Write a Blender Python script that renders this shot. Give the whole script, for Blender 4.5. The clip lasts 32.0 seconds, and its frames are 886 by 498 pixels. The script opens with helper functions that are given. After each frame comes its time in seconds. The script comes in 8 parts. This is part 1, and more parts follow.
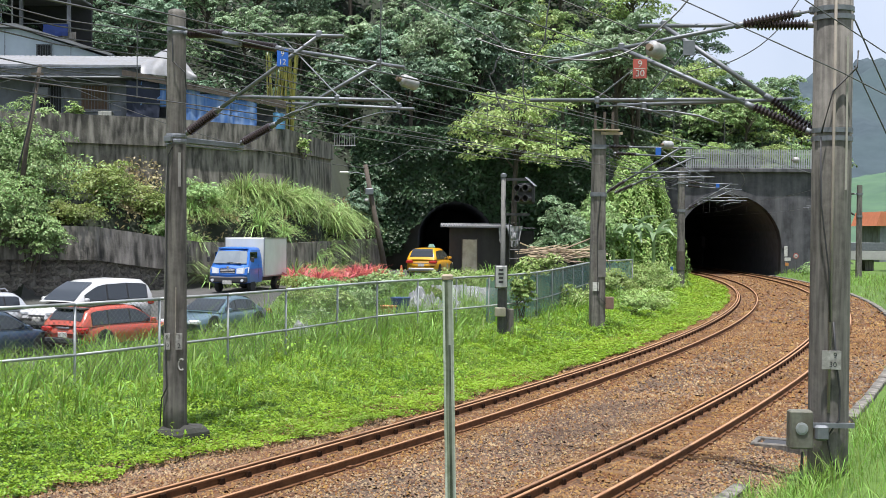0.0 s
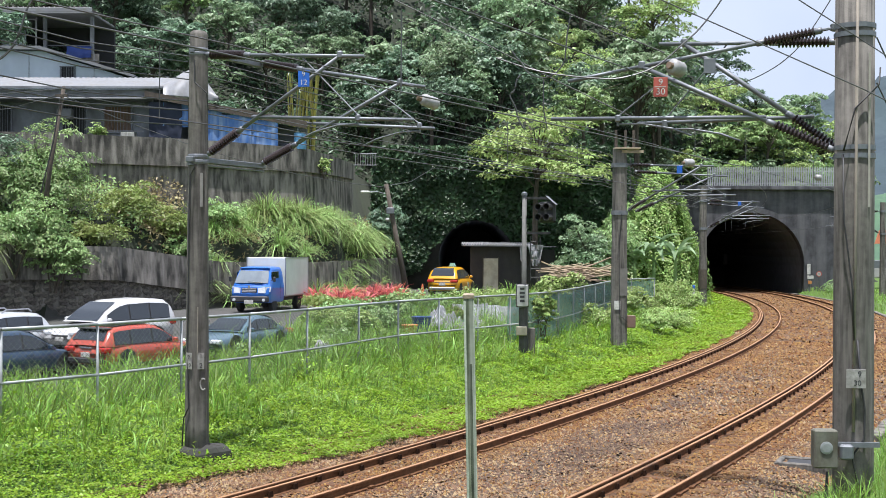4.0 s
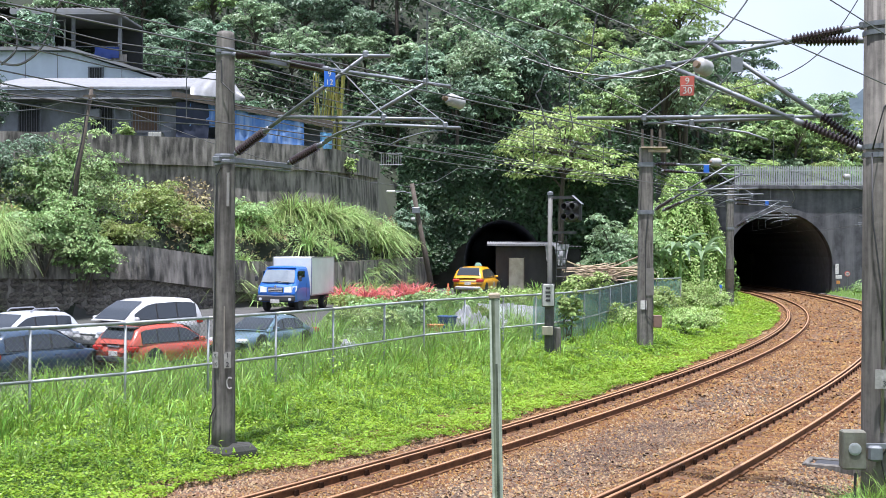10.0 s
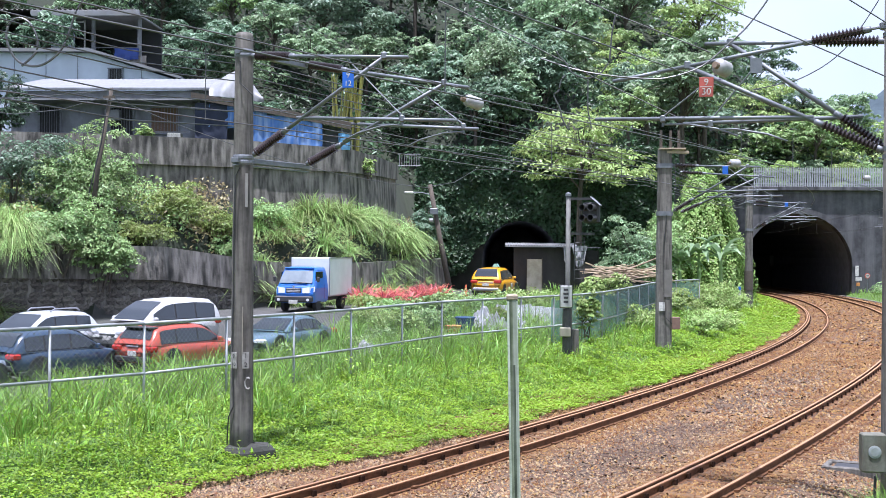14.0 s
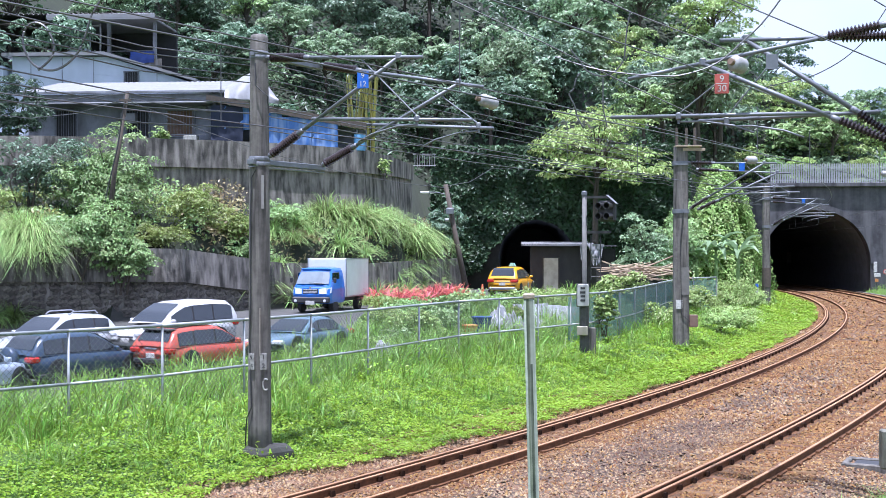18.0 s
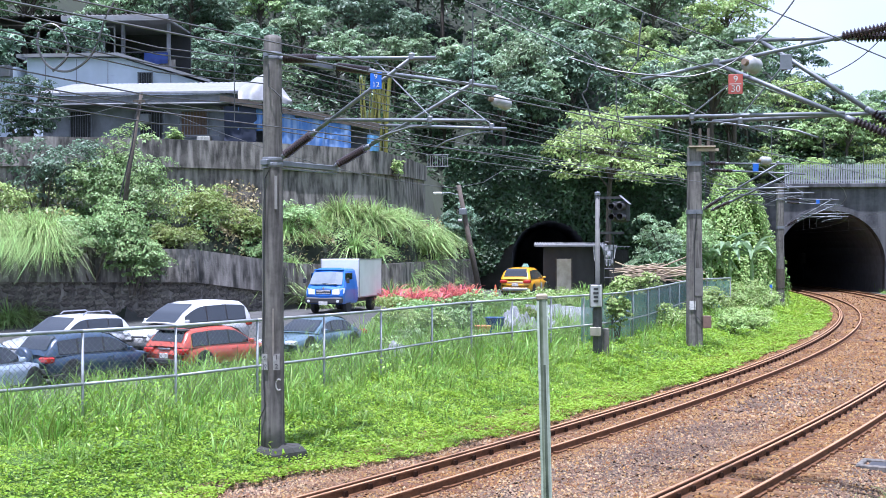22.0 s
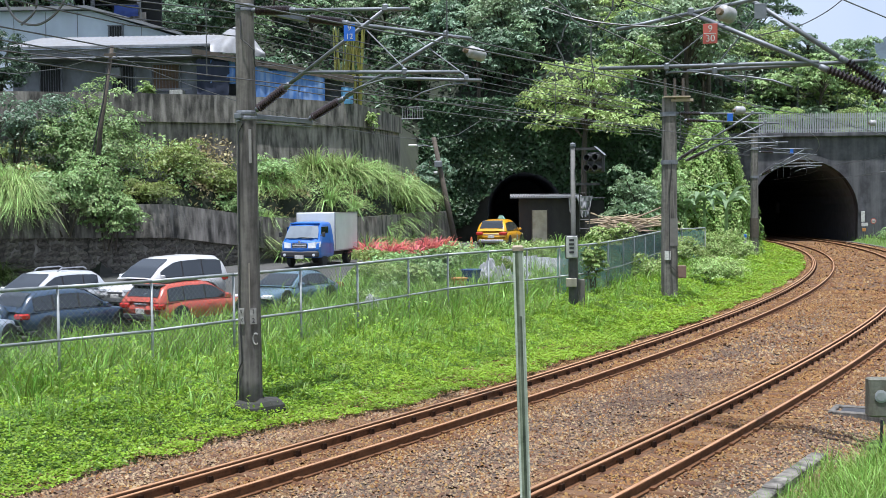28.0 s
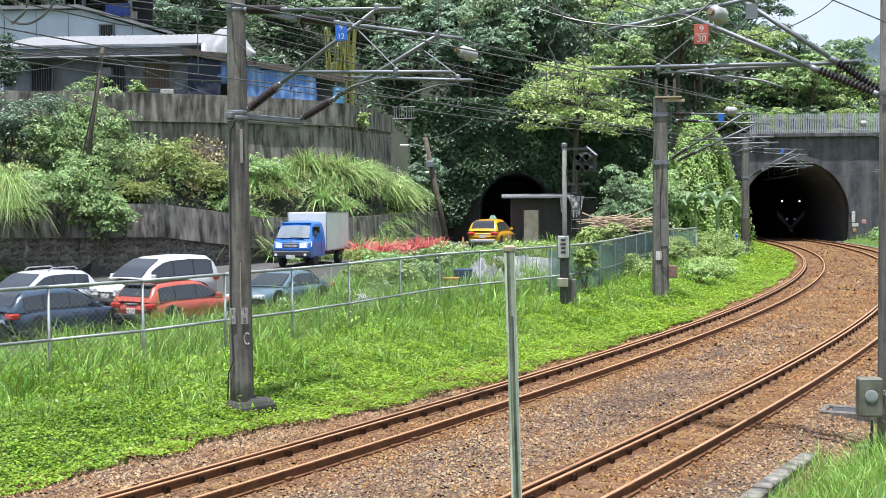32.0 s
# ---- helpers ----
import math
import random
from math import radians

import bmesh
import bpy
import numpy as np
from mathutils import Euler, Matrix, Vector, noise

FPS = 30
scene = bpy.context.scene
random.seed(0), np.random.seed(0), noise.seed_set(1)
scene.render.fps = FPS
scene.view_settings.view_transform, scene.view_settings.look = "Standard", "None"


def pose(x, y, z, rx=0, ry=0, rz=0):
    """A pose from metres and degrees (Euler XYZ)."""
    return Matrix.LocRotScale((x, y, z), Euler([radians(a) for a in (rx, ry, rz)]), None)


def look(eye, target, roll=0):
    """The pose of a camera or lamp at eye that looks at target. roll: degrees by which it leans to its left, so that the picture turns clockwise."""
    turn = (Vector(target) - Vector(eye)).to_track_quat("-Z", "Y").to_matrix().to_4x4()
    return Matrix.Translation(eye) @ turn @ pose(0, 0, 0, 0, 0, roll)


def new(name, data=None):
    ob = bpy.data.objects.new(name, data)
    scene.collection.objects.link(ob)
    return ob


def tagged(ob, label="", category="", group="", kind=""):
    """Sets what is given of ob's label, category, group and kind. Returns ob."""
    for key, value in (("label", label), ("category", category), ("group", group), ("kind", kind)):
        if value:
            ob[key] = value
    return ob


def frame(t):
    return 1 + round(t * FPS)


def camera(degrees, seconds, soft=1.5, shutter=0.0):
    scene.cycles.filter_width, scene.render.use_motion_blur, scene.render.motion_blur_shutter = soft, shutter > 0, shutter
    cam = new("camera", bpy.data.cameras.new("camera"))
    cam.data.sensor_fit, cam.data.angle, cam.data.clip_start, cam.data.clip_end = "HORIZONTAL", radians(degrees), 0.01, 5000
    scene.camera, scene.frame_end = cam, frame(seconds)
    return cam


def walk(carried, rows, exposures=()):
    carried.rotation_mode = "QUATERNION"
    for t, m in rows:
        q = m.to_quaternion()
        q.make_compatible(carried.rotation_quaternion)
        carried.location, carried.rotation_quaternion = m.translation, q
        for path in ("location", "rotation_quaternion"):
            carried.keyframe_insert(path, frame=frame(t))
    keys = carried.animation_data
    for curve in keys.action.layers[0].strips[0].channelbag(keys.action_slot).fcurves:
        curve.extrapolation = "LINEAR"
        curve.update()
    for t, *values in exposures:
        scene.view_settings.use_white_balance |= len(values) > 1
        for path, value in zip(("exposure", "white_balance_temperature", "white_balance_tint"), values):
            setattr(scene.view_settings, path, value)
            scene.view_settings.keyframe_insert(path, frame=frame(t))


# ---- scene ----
cam = camera(40.94, 32.0, soft=0.7)
walk(cam, [
    (0, pose(0, 0, 3.564, 89.113, -0.484, 0.000)),
    (0.5, pose(0, 0, 3.564, 89.388, -0.464, 0.243)),
    (1, pose(0, 0, 3.564, 89.590, -0.434, 0.386)),
    (1.5, pose(0, 0, 3.564, 89.796, -0.463, 0.531)),
    (2, pose(0, 0, 3.564, 89.920, -0.477, 0.651)),
    (2.5, pose(0, 0, 3.564, 89.997, -0.429, 0.767)),
    (3, pose(0, 0, 3.564, 89.990, -0.374, 0.837)),
    (3.5, pose(0, 0, 3.564, 89.984, -0.321, 0.915)),
    (5.5, pose(0, 0, 3.564, 90.241, -0.288, 1.351)),
    (6, pose(0, 0, 3.564, 90.239, -0.296, 1.468)),
    (6.5, pose(0, 0, 3.564, 90.253, -0.221, 1.593)),
    (7, pose(0, 0, 3.564, 90.262, -0.148, 1.663)),
    (7.5, pose(0, 0, 3.564, 90.258, -0.168, 1.734)),
    (8, pose(0, 0, 3.564, 90.229, -0.148, 1.825)),
    (8.5, pose(0, 0, 3.564, 90.157, -0.163, 1.916)),
    (9, pose(0, 0, 3.564, 90.104, -0.153, 2.042)),
    (9.5, pose(0, 0, 3.564, 90.046, -0.255, 2.144)),
    (10, pose(0, 0, 3.564, 89.996, -0.307, 2.250)),
    (10.5, pose(0, 0, 3.564, 89.950, -0.347, 2.383)),
    (11, pose(0, 0, 3.564, 89.887, -0.353, 2.468)),
    (11.5, pose(0, 0, 3.564, 89.807, -0.310, 2.536)),
    (12, pose(0, 0, 3.564, 89.784, -0.302, 2.628)),
    (12.5, pose(0, 0, 3.564, 89.826, -0.289, 2.741)),
    (13, pose(0, 0, 3.564, 89.907, -0.329, 2.858)),
    (13.5, pose(0, 0, 3.564, 89.986, -0.369, 2.969)),
    (14, pose(0, 0, 3.564, 90.040, -0.424, 3.114)),
    (14.5, pose(0, 0, 3.564, 90.025, -0.323, 3.194)),
    (16.5, pose(0, 0, 3.564, 90.026, -0.050, 3.601)),
    (17, pose(0, 0, 3.564, 90.045, -0.081, 3.709)),
    (17.5, pose(0, 0, 3.564, 90.039, 0.008, 3.814)),
    (18, pose(0, 0, 3.564, 90.025, 0.092, 3.897)),
    (18.5, pose(0, 0, 3.564, 90.019, 0.122, 4.005)),
    (19, pose(0, 0, 3.564, 90.049, 0.130, 4.120)),
    (19.5, pose(0, 0, 3.564, 90.116, 0.002, 4.232)),
    (20, pose(0, 0, 3.564, 90.162, -0.044, 4.297)),
    (20.5, pose(0, 0, 3.564, 90.200, -0.060, 4.357)),
    (21, pose(0, 0, 3.564, 90.219, -0.055, 4.426)),
    (21.5, pose(0, 0, 3.564, 90.204, -0.012, 4.510)),
    (22, pose(0, 0, 3.564, 90.057, 0.062, 4.522)),
    (22.5, pose(0, 0, 3.564, 89.920, 0.139, 4.569)),
    (23, pose(0, 0, 3.564, 89.686, 0.159, 4.555)),
    (23.5, pose(0, 0, 3.564, 89.301, 0.087, 4.458)),
    (24, pose(0, 0, 3.564, 88.693, 0.131, 4.366)),
    (24.5, pose(0, 0, 3.564, 88.404, 0.133, 4.294)),
    (25, pose(0, 0, 3.564, 88.310, 0.167, 4.152)),
    (25.5, pose(0, 0, 3.564, 88.202, 0.256, 3.836)),
    (27.5, pose(0, 0, 3.564, 87.739, 0.479, 3.407)),
    (28, pose(0, 0, 3.564, 87.758, 0.581, 3.351)),
    (28.5, pose(0, 0, 3.564, 87.758, 0.580, 3.311)),
    (29, pose(0, 0, 3.564, 87.717, 0.585, 3.270)),
    (29.5, pose(0, 0, 3.564, 87.676, 0.593, 3.235)),
    (30, pose(0, 0, 3.564, 87.678, 0.576, 3.231)),
    (30.5, pose(0, 0, 3.564, 87.743, 0.635, 3.204)),
    (31, pose(0, 0, 3.564, 87.787, 0.683, 3.160)),
    (31.5, pose(0, 0, 3.564, 87.765, 0.567, 3.108)),
    (32, pose(0, 0, 3.564, 87.749, 0.525, 2.944)),
], exposures=[(0.0, 0.74, 6180, 13), (3.5, 0.76, 6070, 14), (9.0, 1.03, 5890, 17), (16.5, 1.13, 5450, 22), (21.0, 1.22, 5270, 24), (23.0, 1.18, 5410, 23), (25.5, 1.01, 5710, 19), (28.0, 0.72, 5810, 13), (30.0, 0.75, 5890, 13), (32.0, 0.98, 5990, 13)])

# ---- light ----
world = bpy.data.worlds.new("sky")
scene.world = world
world.use_nodes = True
wn = world.node_tree.nodes
sky = wn.new("ShaderNodeTexSky")
sky.sky_type, sky.sun_disc = "NISHITA", False
SUN_EL, SUN_AZ = 79.0, 196.0            # elevation; azimuth clockwise from +y
sky.sun_elevation, sky.sun_rotation = radians(SUN_EL), radians(SUN_AZ)
sky.air_density, sky.dust_density, sky.ozone_density = 1.0, 3.0, 1.0
# thin bright cloud over the sky
cl_co = wn.new("ShaderNodeTexCoord")
cl_n = wn.new("ShaderNodeTexNoise")
cl_n.inputs["Scale"].default_value, cl_n.inputs["Detail"].default_value = 3.0, 6.0
cl_r = wn.new("ShaderNodeValToRGB")
cl_r.color_ramp.elements[0].position, cl_r.color_ramp.elements[1].position = 0.25, 0.6
cl_r.color_ramp.elements[0].color, cl_r.color_ramp.elements[1].color = (0.6, 0.6, 0.6, 1), (1, 1, 1, 1)
cl_m = wn.new("ShaderNodeMix")
cl_m.data_type = "RGBA"
cl_m.inputs["B"].default_value = (4.9, 5.4, 6.2, 1)
wl = world.node_tree.links
wl.new(cl_co.outputs["Generated"], cl_n.inputs["Vector"])
wl.new(cl_n.outputs["Fac"], cl_r.inputs["Fac"])
wl.new(cl_r.outputs["Color"], cl_m.inputs["Factor"])
wl.new(sky.outputs["Color"], cl_m.inputs["A"])
wl.new(cl_m.outputs["Result"], wn["Background"].inputs["Color"])
wn["Background"].inputs["Strength"].default_value = 0.095
sun = new("sun", bpy.data.lights.new("sun", "SUN"))
sun.data.energy, sun.data.angle, sun.data.color = 5.0, radians(1.0), (1.0, 0.96, 0.9)
sun_from = Vector((math.sin(radians(SUN_AZ)) * math.cos(radians(SUN_EL)), math.cos(radians(SUN_AZ)) * math.cos(radians(SUN_EL)), math.sin(radians(SUN_EL))))
sun.matrix_world = look(sun_from * 200, (0, 0, 0))


# ---- materials ----
def mat(name, c1, c2, scale=3.0, rough=0.8, bump=0.2, fine=30.0, metal=0.0, stain=None, stain_scale=0.6, stain_amt=0.5,
        vary=0.0, island=0.0, streak=0.0, soft=0.0, spec=0.5, coat=0.0, runs=None):
    """Two-tone grain, larger stains, bump; vary: by object, island: by piece; streak: stains drawn out downwards; soft: light through it."""
    m = bpy.data.materials.new(name)
    m.use_nodes = True
    n, l = m.node_tree.nodes, m.node_tree.links
    b = n["Principled BSDF"]
    b.inputs["Roughness"].default_value, b.inputs["Metallic"].default_value = rough, metal
    b.inputs["Specular IOR Level"].default_value, b.inputs["Coat Weight"].default_value = spec, coat
    co = n.new("ShaderNodeTexCoord")
    t1 = n.new("ShaderNodeTexNoise")
    t1.inputs["Scale"].default_value, t1.inputs["Detail"].default_value, t1.inputs["Roughness"].default_value = scale, 8.0, 0.65
    l.new(co.outputs["Object"], t1.inputs["Vector"])
    r1 = n.new("ShaderNodeMapRange")
    r1.inputs["From Min"].default_value, r1.inputs["From Max"].default_value = 0.34, 0.66
    l.new(t1.outputs["Fac"], r1.inputs["Value"])
    mx = n.new("ShaderNodeMix")
    mx.data_type = "RGBA"
    mx.inputs["A"].default_value, mx.inputs["B"].default_value = (*c1, 1), (*c2, 1)
    l.new(r1.outputs["Result"], mx.inputs["Factor"])
    col = mx.outputs["Result"]
    marks = ([(stain, stain_scale, stain_amt, streak)] if stain else []) + ([runs] if runs else [])
    for stain, stain_scale, stain_amt, streak in marks:
        t2 = n.new("ShaderNodeTexNoise")
        t2.inputs["Scale"].default_value, t2.inputs["Detail"].default_value = stain_scale, 6.0
        mp = n.new("ShaderNodeMapping")
        mp.inputs["Scale"].default_value = (1, 1, 1 - streak)
        l.new(co.outputs["Object"], mp.inputs["Vector"])
        l.new(mp.outputs["Vector"], t2.inputs["Vector"])
        r2 = n.new("ShaderNodeMapRange")
        r2.inputs["From Min"].default_value, r2.inputs["From Max"].default_value, r2.inputs["To Max"].default_value = 0.42, 0.68, stain_amt
        l.new(t2.outputs["Fac"], r2.inputs["Value"])
        m2 = n.new("ShaderNodeMix")
        m2.data_type = "RGBA"
        m2.inputs["B"].default_value = (*stain, 1)
        l.new(col, m2.inputs["A"])
        l.new(r2.outputs["Result"], m2.inputs["Factor"])
        col = m2.outputs["Result"]
    for amt, node, out in ((vary, "ShaderNodeObjectInfo", "Random"), (island, "ShaderNodeNewGeometry", "Random Per Island")):
        if amt:
            o = n.new(node)
            r3 = n.new("ShaderNodeMapRange")
            r3.inputs["To Min"].default_value, r3.inputs["To Max"].default_value = 1 - amt, 1 + amt
            l.new(o.outputs[out], r3.inputs["Value"])
            hs = n.new("ShaderNodeHueSaturation")
            l.new(r3.outputs["Result"], hs.inputs["Value"])
            r4 = n.new("ShaderNodeMapRange")
            r4.inputs["To Min"].default_value, r4.inputs["To Max"].default_value = 0.5 - amt * 0.05, 0.5 + amt * 0.05
            l.new(o.outputs[out], r4.inputs["Value"])
            l.new(r4.outputs["Result"], hs.inputs["Hue"])
            l.new(col, hs.inputs["Color"])
            col = hs.outputs["Color"]
    l.new(col, b.inputs["Base Color"])
    if bump:
        t3 = n.new("ShaderNodeTexNoise")
        t3.inputs["Scale"].default_value, t3.inputs["Detail"].default_value = fine, 4.0
        l.new(co.outputs["Object"], t3.inputs["Vector"])
        bp = n.new("ShaderNodeBump")
        bp.inputs["Strength"].default_value, bp.inputs["Distance"].default_value = bump, 0.02
        l.new(t3.outputs["Fac"], bp.inputs["Height"])
        l.new(bp.outputs["Normal"], b.inputs["Normal"])
    if soft:
        tr = n.new("ShaderNodeBsdfTranslucent")
        l.new(col, tr.inputs["Color"])
        ms = n.new("ShaderNodeMixShader")
        ms.inputs["Fac"].default_value = soft
        l.new(b.outputs["BSDF"], ms.inputs[1])
        l.new(tr.outputs["BSDF"], ms.inputs[2])
        l.new(ms.outputs["Shader"], n["Material Output"].inputs["Surface"])
    return m


def glow(name, colour, strength):
    m = bpy.data.materials.new(name)
    m.use_nodes = True
    b = m.node_tree.nodes["Principled BSDF"]
    b.inputs["Base Color"].default_value = (*colour, 1)
    b.inputs["Emission Color"].default_value, b.inputs["Emission Strength"].default_value = (*colour, 1), strength
    return m


def leafy(name, c1, c2, soft=0.3, rough=0.4, island=0.42, vary=0.15):
    return mat(name, c1, c2, scale=0.5, rough=rough, bump=0, island=island, vary=vary, soft=soft, spec=0.35)


CONCRETE = mat("weathered_concrete", (0.15, 0.138, 0.12), (0.075, 0.069, 0.06), 6, 0.92, 0.4, 70, stain=(0.028, 0.026, 0.022), stain_scale=7.0, stain_amt=0.85, streak=0.93, runs=((0.27, 0.25, 0.22), 14.0, 0.45, 0.94))
WALL = mat("old_retaining_wall_concrete", (0.15, 0.137, 0.117), (0.062, 0.057, 0.049), 1.6, 0.95, 0.7, 12, stain=(0.016, 0.016, 0.013), stain_scale=1.9, stain_amt=0.9, streak=0.6, runs=((0.36, 0.33, 0.29), 4.0, 0.6, 0.82))
SOOT = mat("sooty_portal_concrete", (0.1, 0.1, 0.108), (0.045, 0.045, 0.051), 1.5, 0.95, 0.5, 12, stain=(0.016, 0.016, 0.018), stain_scale=0.8, stain_amt=0.8, streak=0.6, runs=((0.17, 0.17, 0.175), 1.6, 0.5, 0.93))
DARK = mat("tunnel_lining_soot", (0.17, 0.17, 0.185), (0.12, 0.12, 0.13), 1.5, 0.95, 0.3, 10)
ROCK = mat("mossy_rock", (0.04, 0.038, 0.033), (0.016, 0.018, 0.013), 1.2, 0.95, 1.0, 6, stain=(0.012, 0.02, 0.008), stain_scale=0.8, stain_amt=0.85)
SOIL = mat("soil_under_plants", (0.07, 0.13, 0.016), (0.05, 0.09, 0.014), 1.5, 0.95, 0.6, 12, stain=(0.08, 0.15, 0.016), stain_scale=0.25, stain_amt=0.7)
# hill soil: shade under trees and sticks is painted in as near black
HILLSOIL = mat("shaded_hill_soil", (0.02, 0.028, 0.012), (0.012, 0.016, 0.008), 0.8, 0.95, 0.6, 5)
ASPHALT = mat("parking_asphalt", (0.075, 0.072, 0.066), (0.05, 0.049, 0.046), 3, 0.9, 0.4, 80, stain=(0.03, 0.035, 0.025), stain_scale=0.5)


def pebbles(name, a, c, e, size):
    """Packed broken stones of about that size: each its own tone, shade painted into the gaps between, a few stains."""
    m = bpy.data.materials.new(name)
    m.use_nodes = True
    n, l = m.node_tree.nodes, m.node_tree.links
    bs = n["Principled BSDF"]
    bs.inputs["Roughness"].default_value = 0.9
    co = n.new("ShaderNodeTexCoord")
    wob = n.new("ShaderNodeTexNoise")
    wob.inputs["Scale"].default_value, wob.inputs["Detail"].default_value = 0.7 / size, 2.0
    l.new(co.outputs["Object"], wob.inputs["Vector"])
    add = n.new("ShaderNodeMix")
    add.data_type = "VECTOR"
    add.inputs["Factor"].default_value = size * 0.35
    l.new(co.outputs["Object"], add.inputs["A"])
    l.new(wob.outputs["Color"], add.inputs["B"])
    vo = n.new("ShaderNodeTexVoronoi")
    vo.inputs["Scale"].default_value = 1 / size
    l.new(add.outputs["Result"], vo.inputs["Vector"])
    sp = n.new("ShaderNodeSeparateColor")
    l.new(vo.outputs["Color"], sp.inputs["Color"])
    rp = n.new("ShaderNodeValToRGB")
    rp.color_ramp.elements[0].color, rp.color_ramp.elements[1].color = (*e, 1), (*a, 1)
    mid = rp.color_ramp.elements.new(0.5)
    mid.color = (*c, 1)
    l.new(sp.outputs["Red"], rp.inputs["Fac"])
    big = n.new("ShaderNodeTexNoise")
    big.inputs["Scale"].default_value, big.inputs["Detail"].default_value = 0.5, 5.0
    l.new(co.outputs["Object"], big.inputs["Vector"])
    br = n.new("ShaderNodeMapRange")
    br.inputs["From Min"].default_value, br.inputs["From Max"].default_value = 0.35, 0.65
    br.inputs["To Min"].default_value, br.inputs["To Max"].default_value = 0.75, 1.2
    l.new(big.outputs["Fac"], br.inputs["Value"])
    # gap shade in the colour: darker towards each stone's edge
    jr = n.new("ShaderNodeMapRange")
    jr.inputs["From Min"].default_value, jr.inputs["From Max"].default_value = 0.32, 0.72
    jr.inputs["To Min"].default_value, jr.inputs["To Max"].default_value = 1.0, 0.5
    l.new(vo.outputs["Distance"], jr.inputs["Value"])
    mu = n.new("ShaderNodeMath")
    mu.operation = "MULTIPLY"
    l.new(jr.outputs["Result"], mu.inputs[0])
    l.new(br.outputs["Result"], mu.inputs[1])
    hs = n.new("ShaderNodeHueSaturation")
    l.new(mu.outputs["Value"], hs.inputs["Value"])
    l.new(rp.outputs["Color"], hs.inputs["Color"])
    l.new(hs.outputs["Color"], bs.inputs["Base Color"])
    bp = n.new("ShaderNodeBump")
    bp.invert = True
    bp.inputs["Strength"].default_value, bp.inputs["Distance"].default_value = 1.0, size * 0.9
    l.new(vo.outputs["Distance"], bp.inputs["Height"])
    l.new(bp.outputs["Normal"], bs.inputs["Normal"])
    return m


BALLAST = pebbles("grey_brown_ballast", (0.19, 0.127, 0.078), (0.115, 0.075, 0.044), (0.065, 0.042, 0.026), 0.055)
RUSTBALLAST = pebbles("rusty_ballast", (0.2, 0.105, 0.04), (0.13, 0.064, 0.024), (0.075, 0.036, 0.015), 0.05)
STONE = mat("grey_ballast_stones", (0.239, 0.166, 0.106), (0.133, 0.087, 0.053), 0.9, 0.9, 0.5, 40, island=0.48, stain=(0.18, 0.1, 0.045), stain_scale=0.5, stain_amt=0.45, spec=0.2)
OILSTONE = mat("oil_darkened_ballast_stones", (0.12, 0.08, 0.055), (0.07, 0.045, 0.032), 0.9, 0.85, 0.5, 40, island=0.4, spec=0.2)
RUSTSTONE = mat("rusty_ballast_stones", (0.198, 0.103, 0.039), (0.115, 0.055, 0.019), 0.9, 0.9, 0.5, 40, island=0.4, stain=(0.185, 0.115, 0.06), stain_scale=0.6, stain_amt=0.6, spec=0.2)
RAIL = mat("rusty_rail", (0.15, 0.068, 0.029), (0.075, 0.034, 0.016), 8, 0.75, 0.3, 60, stain=(0.2, 0.105, 0.046), stain_scale=3, stain_amt=0.4, spec=0.2)
RAILTOP = mat("worn_rail_top", (0.36, 0.2, 0.1), (0.26, 0.13, 0.06), 3, 0.6, 0.1, 60)
SLEEPER = mat("rust_stained_sleeper", (0.14, 0.074, 0.036), (0.07, 0.038, 0.02), 6, 0.95, 0.6, 40, vary=0.25, stain=(0.19, 0.12, 0.07), stain_scale=4, stain_amt=0.5, spec=0.2)
STEEL = mat("galvanised_steel", (0.19, 0.2, 0.215), (0.13, 0.14, 0.15), 6, 0.55, 0.1, 80, metal=0.45)
FENCE = mat("fence_pipe_zinc", (0.36, 0.38, 0.38), (0.26, 0.28, 0.28), 5, 0.55, 0.1, 60, metal=0.4, stain=(0.12, 0.1, 0.08), stain_scale=3, stain_amt=0.4)
WIRE = mat("wire_steel", (0.12, 0.12, 0.12), (0.07, 0.07, 0.07), 5, 0.5, 0, metal=0.5)
BROWN = mat("brown_porcelain", (0.045, 0.035, 0.034), (0.028, 0.021, 0.021), 6, 0.2, 0)
WHITE = mat("white_porcelain", (0.36, 0.36, 0.36), (0.24, 0.24, 0.24), 9, 0.45, 0.1, stain=(0.2, 0.18, 0.15), stain_scale=5)
WOOD = mat("flaking_pale_wood", (0.46, 0.45, 0.4), (0.3, 0.3, 0.25), 14, 0.85, 0.5, 50, stain=(0.06, 0.075, 0.045), stain_scale=40, stain_amt=0.75, streak=0.96, runs=((0.5, 0.5, 0.46), 70, 0.7, 0.97))
OLDWOOD = mat("dark_pole_wood", (0.1, 0.08, 0.06), (0.06, 0.05, 0.04), 6, 0.9, 0.5, 40, streak=0.9, stain=(0.03, 0.025, 0.02), stain_scale=4)
BLUE = mat("blue_enamel", (0.02, 0.12, 0.5), (0.018, 0.1, 0.42), 5, 0.4, 0)
RED = mat("red_enamel", (0.4, 0.085, 0.06), (0.33, 0.065, 0.048), 5, 0.5, 0)
PLATE = mat("dull_white_plate", (0.36, 0.35, 0.32), (0.24, 0.235, 0.215), 14, 0.7, 0.1, stain=(0.12, 0.11, 0.095), stain_scale=9, stain_amt=0.7)
PAPER = mat("white_plate_paint", (0.6, 0.59, 0.56), (0.42, 0.41, 0.38), 12, 0.6, 0.1, stain=(0.25, 0.24, 0.21), stain_scale=6, stain_amt=0.5)
INK = mat("black_paint", (0.03, 0.03, 0.03), (0.02, 0.02, 0.02), 5, 0.6, 0)
